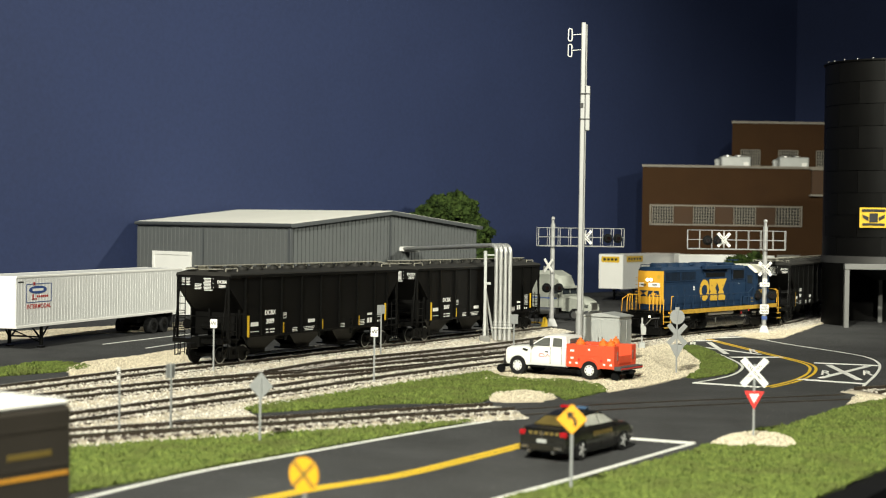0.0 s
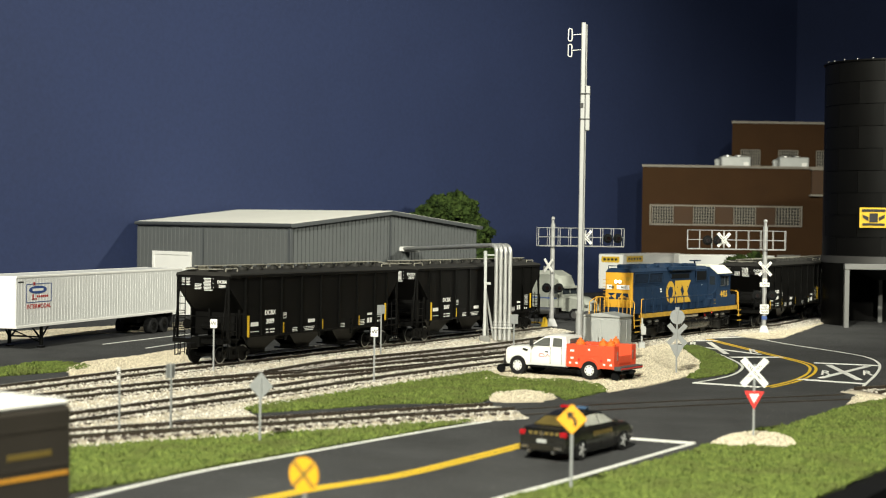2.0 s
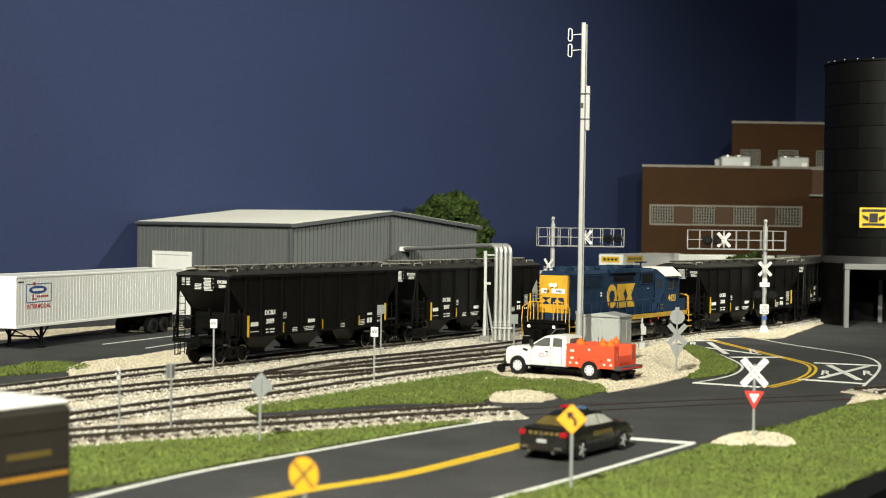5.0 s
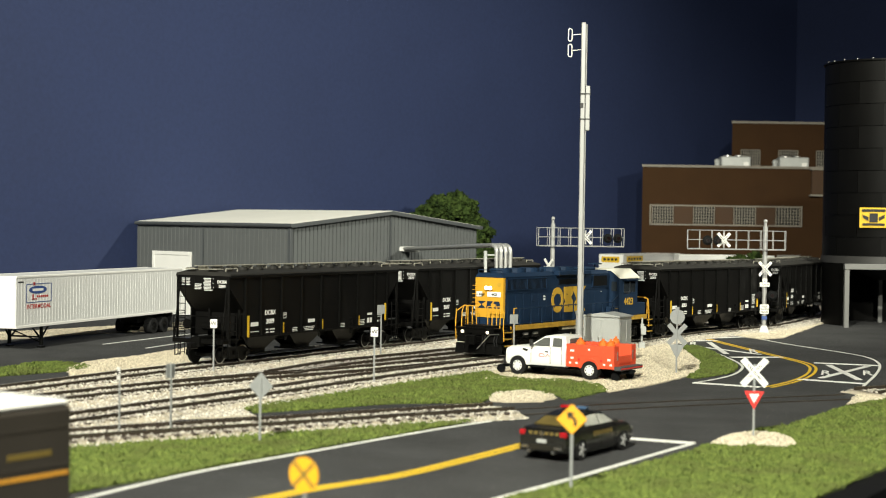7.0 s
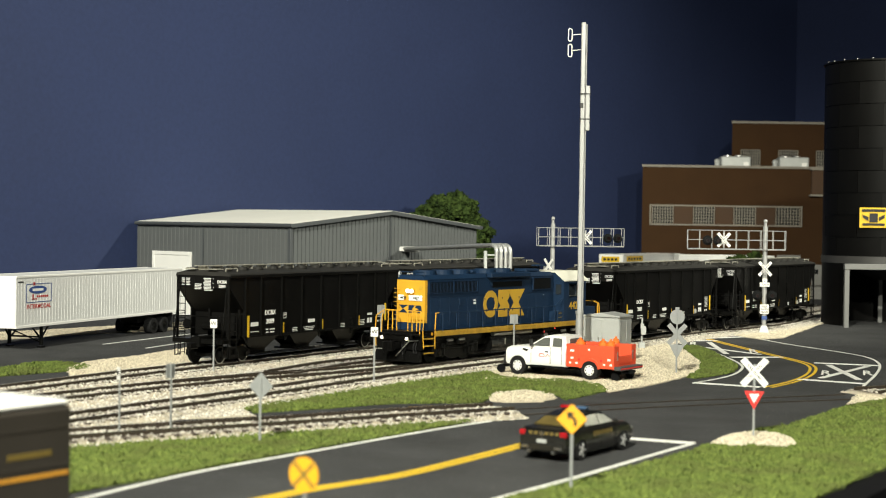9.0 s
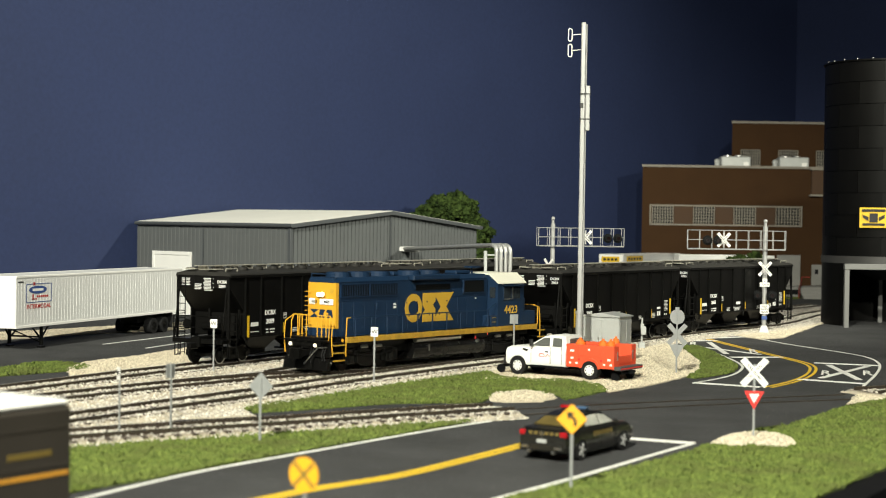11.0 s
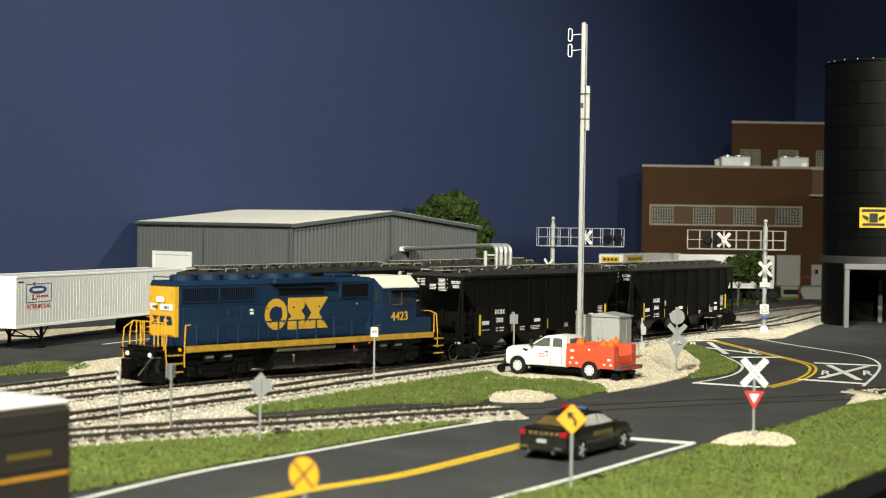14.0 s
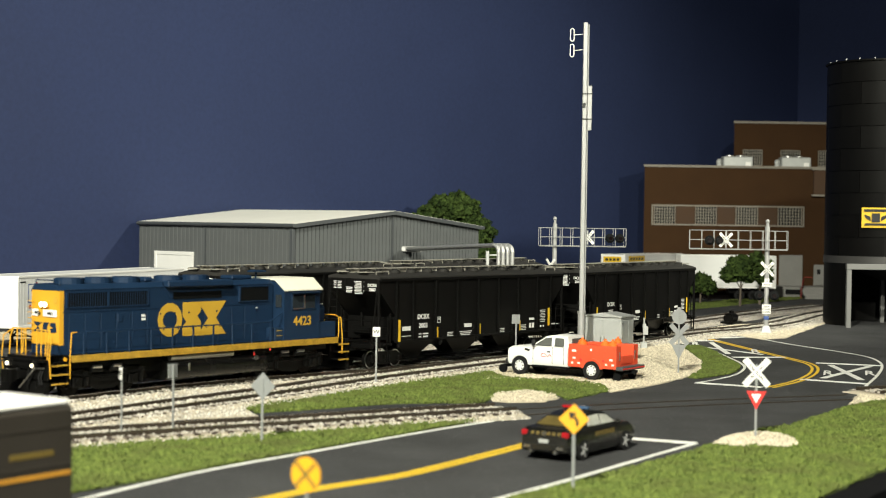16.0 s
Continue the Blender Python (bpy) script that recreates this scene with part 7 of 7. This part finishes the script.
def crossing_signal(x, y, rz, reach, label, bx, words):
    t = thing("crossing_signal", x, y, 0, rz, label, "signal", "crossing signals")
    part("mast", Shape().rod((0, 0, 0.5), (0, 0, 7.35), 0.16, 14).rod((0, 0, 7.35), (0, 0, 7.6), 0.1, 10), SIGNAL_GREY, t, "round silver mast", True)
    part("finial", Shape().ball((0, 0, 7.72), 0.14), SIGNAL_GREY, t)
    part("base", Shape().loft([[(a, b, z) for a, b in ((-q, -q), (q, -q), (q, q), (-q, q))] for q, z in ((0.38, 0), (0.34, 0.1), (0.2, 0.5), (0.17, 0.55))]), SIGNAL_GREY, t)
    x0, x1 = reach
    for z in (5.78, 7.05):
        for yy in (-0.35, 0.35):
            part("chord", Shape().rod((x0, yy, z), (x1, yy, z), 0.024, 6), SIGNAL_GREY, t, "thin truss chord")
    part("mid_rail", Shape().rod((x0, -0.35, 6.4), (x1, -0.35, 6.4), 0.03, 6), SIGNAL_GREY, t)
    part("walkway", Shape().box(x0, -0.33, 5.72, x1, 0.33, 5.76), SIGNAL_GREY, t, "walkway grating")
    n = 8
    for i in range(n + 1):
        q = x0 + (x1 - x0) * i / n
        part("upright", Shape().rod((q, -0.35, 5.78), (q, -0.35, 7.05), 0.024, 6).rod((q, 0.35, 5.78), (q, 0.35, 7.05), 0.02, 6), SIGNAL_GREY, t)
    lamp_pair(t, bx, -0.4, 6.35)
    h = part("arm_plate", Shape().box(-0.05, -0.45, 5.9, 0.05, -0.38, 6.9), SIGNAL_GREY, t)
    h.matrix_basis = at87((x0 + bx) / 2 + 1.6 if bx < 0 else bx - 2.0, 0, 0)
    for s in (-1, 1):
        b = Shape().box(-0.62, -0.015, -0.1, 0.62, 0.015, 0.1, 0.01)
        part("blade", placed(b, turn(0, -0.5 - 0.02 * s, 6.4) @ pose(0, 0, 0, 0, s * 48, 0)), WHITE, h, "white crossbuck blade")
        part("wording", placed(lettering("CROSSING" if s < 0 else "RAILROAD", 0.12, 0.006), turn(0, -0.53 - 0.02 * s, 6.4) @ pose(0, 0, 0, 0, s * 48, 0)), BLACK, h, "black block wording")
    return t


t = crossing_signal(22.2, 106.4, -6, (-5.3, 1.35), "silver cantilever crossing signal with black flashers", -3.6, True)
m = part("mast_crossbuck", Shape().box(-0.06, -0.24, 4.0, 0.06, -0.16, 4.8), SIGNAL_GREY, t)
for s in (-1, 1):
    bl = part("blade", placed(Shape().box(-0.62, -0.015, -0.1, 0.62, 0.015, 0.1, 0.01), turn(0, -0.27 - 0.02 * s, 4.45) @ pose(0, 0, 0, 0, s * 48, 0)), WHITE, m, "white crossbuck blade")
    part("wording", placed(lettering("CROSSING" if s < 0 else "RAILROAD", 0.12, 0.006), turn(0, -0.3 - 0.02 * s, 4.45) @ pose(0, 0, 0, 0, s * 48, 0)), BLACK, m, "black block wording")
p = part("track_plate", Shape().box(-0.33, -0.22, 3.22, 0.33, -0.18, 3.5, 0.01).box(-0.16, -0.22, 3.5, 0.16, -0.18, 3.78, 0.01), WHITE, t, "white plate with wording")
part("wording", placed(lettering("TRACKS", 0.12, 0.005), turn(0, -0.225, 3.36)), BLACK, p, "black block wording")
part("wording", placed(lettering("2", 0.17, 0.005), turn(0, -0.225, 3.63)), BLACK, p, "black numeral")
lamp_pair(t, 0, -0.18, 2.62, 0.5)
p = part("stop_plate", Shape().box(-0.3, -0.22, 1.35, 0.3, -0.18, 2.0, 0.01), WHITE, t, "white plate with wording")
for i, wd in enumerate(("STOP", "ON RED", "SIGNAL")):
    part("wording", placed(lettering(wd, 0.12, 0.005), turn(0, -0.225, 1.84 - i * 0.18)), BLACK, p, "black block wording")
part("blue_plate", Shape().box(-0.18, -0.22, 0.95, 0.18, -0.18, 1.2, 0.01), SIGN_BLUE, t, "small blue plate")

t = crossing_signal(7.85, 110.6, 8, (-1.1, 5.15), "silver cantilever crossing signal beside the tractor", 4.3, False)
lamp_pair(t, 0.0, -0.18, 2.75, 0.45)
for s in (-1, 1):
    part("blade", placed(Shape().box(-0.62, -0.015, -0.1, 0.62, 0.015, 0.1, 0.01), turn(-0.32, -0.2 - 0.02 * s, 4.35, -55) @ pose(0, 0, 0, 0, s * 48, 0)), WHITE, t, "white crossbuck blade")


def radio_mast():
    t = thing("radio_mast", 7.09, 79.6, 0.0, 0, "tall silver radio mast with two folded antennas", "mast")
    part("lower_pole", Shape().rod((0, 0, 0), (0, 0, 2.75), 0.19, 14), SIGNAL_GREY, t, "thick lower pole", True)
    part("collar", Shape().rod((0, 0, 2.7), (0, 0, 2.85), 0.22, 14), SIGNAL_GREY, t)
    part("pole", Shape().box(-0.13, -0.13, 2.7, 0.10, 0.1, 17.7, 0.03), SIGNAL_GREY, t, "square upper pole")
    part("conduit", Shape().rod((0.15, 0, 2.7), (0.15, 0, 17.6), 0.045, 8), SIGNAL_GREY, t)
    part("equipment_box", Shape().box(0.12, -0.14, 12.15, 0.36, 0.12, 14.45, 0.03), SIGNAL_GREY, t, "narrow grey box")
    for z in (12.7, 14.0):
        part("strap", Shape().box(-0.16, -0.16, z, 0.38, 0.14, z + 0.06), BLACK, t)
    part("dark_clamp", Shape().box(-0.15, -0.15, 13.3, 0.02, 0.0, 13.55), BLACK, t)
    for z in (17.05, 16.25):
        lp = [(-0.70 + 0.10 * math.cos(a), 0, z + (0.22 if math.sin(a) > 0 else -0.22) + 0.1 * math.sin(a)) for a in [6.28319 * k / 12 for k in range(13)]]
        part("antenna", Shape().tube(lp, 0.028, 6).rod((-0.6, 0, z), (-0.1, 0, z + 0.05), 0.02, 6), WHITE, t, "folded loop antenna")


radio_mast()


def relay_cabinet():
    t = thing("relay_cabinet", 8.85, 82.2, 0.05, -32, "pale grey relay cabinet with a low gable roof", "cabinet")
    part("body", Shape().box(-1.05, -0.85, 0, 1.05, 0.7, 2.4, 0.03), GALV, t, "pale grey body")
    rf = Shape().prism([(-1.12, 2.4), (-1.12, 2.46), (0, 2.62), (1.12, 2.46), (1.12, 2.4)], -0.93, 0.78, "y")
    part("roof", rf, GALV, t, "overhanging low gable roof")
    for x0, x1 in ((-0.98, -0.02), (0.02, 0.98)):
        d = part("door", Shape().box(x0, -0.85, 0.12, x1, -0.875, 2.25, 0.01), GALV, t)
        part("latch", Shape().box(x1 - 0.12 if x0 < 0 else x0 + 0.06, -0.875, 1.1, x1 - 0.06 if x0 < 0 else x0 + 0.12, -0.91, 1.35), STEEL, d)
    for y0, y1 in ((-0.78, -0.02), (0.02, 0.64)):
        d = part("end_door", Shape().box(1.05, y0, 0.12, 1.075, y1, 2.25, 0.01), GALV, t)
        for z in (0.4, 1.2, 2.0):
            part("hinge", Shape().box(1.075, y0 + 0.03 if y0 < 0 else y1 - 0.09, z, 1.10, y0 + 0.09 if y0 < 0 else y1 - 0.03, z + 0.16), STEEL, d)
    part("plinth", Shape().box(-1.2, -1.0, -0.12, 1.2, 1.0, 0.04, 0.02), CONCRETE, t)


relay_cabinet()


def small_signal():
    t = thing("dwarf_signal", 11.85, 91.3, 0.0, 0, "pale grey trackside box on a short post", "trackside box")
    part("foot", Shape().box(-0.18, -0.18, 0, 0.18, 0.18, 0.4, 0.03), GALV, t)
    part("post", Shape().rod((0, 0, 0.4), (0, 0, 1.85), 0.055, 8), GALV, t)
    part("box", Shape().box(-0.08, -0.2, 0.85, 0.22, -0.05, 1.35, 0.02), GALV, t)
    part("box", Shape().box(-0.1, -0.18, 1.2, 0.1, -0.05, 1.5, 0.02), GALV, t)


small_signal()


def switch_stand():
    t = thing("switch_machine", 21.6, 116.2, 0.0, 60, "low black switch machine beside the far track", "switch machine")
    part("motor", Shape().rod((-0.6, 0, 0.45), (0.6, 0, 0.45), 0.38, 14).rod((0.2, 0, 0.6), (0.2, 0, 1.0), 0.2, 10), CHASSIS, t, "black motor case", True)
    part("foot", Shape().box(-1.0, -0.5, 0.0, 1.2, 0.5, 0.2, 0.03), CHASSIS, t)


switch_stand()

# parking bay lines in the trailer yard
for a, b in (((-19.5, 88.9), (-15.7, 98.5)), ((-16.6, 86.6), (-14.6, 93.0))):
    stripe([a, b], 0.14, ROAD_WHITE, "thin white parking line in the trailer yard")

t = thing("wheel_stop", 6.25, 104.8, 0.0, 60, "yellow wheel stop clamped on the yard track's end", "wheel stop")
for y in (-0.7675, 0.7675):
    part("block", Shape().prism([(-0.35, 0.36), (0.35, 0.36), (0.3, 0.75), (0.05, 1.0), (-0.1, 0.6)], y - 0.1, y + 0.1, "y"), YELLOW, t, "yellow cast block")
part("tie_rod", Shape().rod((0.1, -0.8, 0.6), (0.1, 0.8, 0.6), 0.06, 8), YELLOW, t)



def motions():
    """The train rolls along the main track; each car rides on its two bogies."""
    times = (0, 0.5, 1, 1.5, 2, 2.5, 3, 3.5, 4, 6.5, 7, 7.5, 8, 8.5, 9, 11.5, 12, 12.5, 13, 13.5, 14, 14.5, 15, 15.5, 16)
    along = (107.6, 106.3, 105.05, 103.82, 102.62, 101.4, 100.12, 98.8, 97.4, 89.6, 88.08, 86.5, 84.9, 83.28, 81.66, 73.74, 72.28, 70.84, 69.4, 67.95, 66.47, 64.95, 63.37, 61.76, 60.1)
    fit = np.polyfit(times, along, 7)

    def where(t):
        return float(np.polyval(fit, t))

    steps = [i * 0.2 for i in range(81)]
    for car, behind, half, wheels, radius in ((LOCO, 0.0, 5.18, LOCO_WHEELS, 0.508), (HOP_A, 17.85, 6.45, WHEELS_A, 0.42), (HOP_B, 35.4, 6.45, WHEELS_B, 0.42)):
        rows = []
        for t in steps:
            c, h = MAIN.body(where(t) + behind, half)
            rows.append((t, at87(c.x, c.y, 0.35, 0, 0, h)))
        walk(car, rows)
        for w in wheels:
            x, z = w.location.x, w.location.z
            walk(w, [(t, Matrix.Translation((x, 0, z)) @ Matrix.Rotation((where(0) - where(t)) / radius, 4, "Y")) for t in steps])


motions()
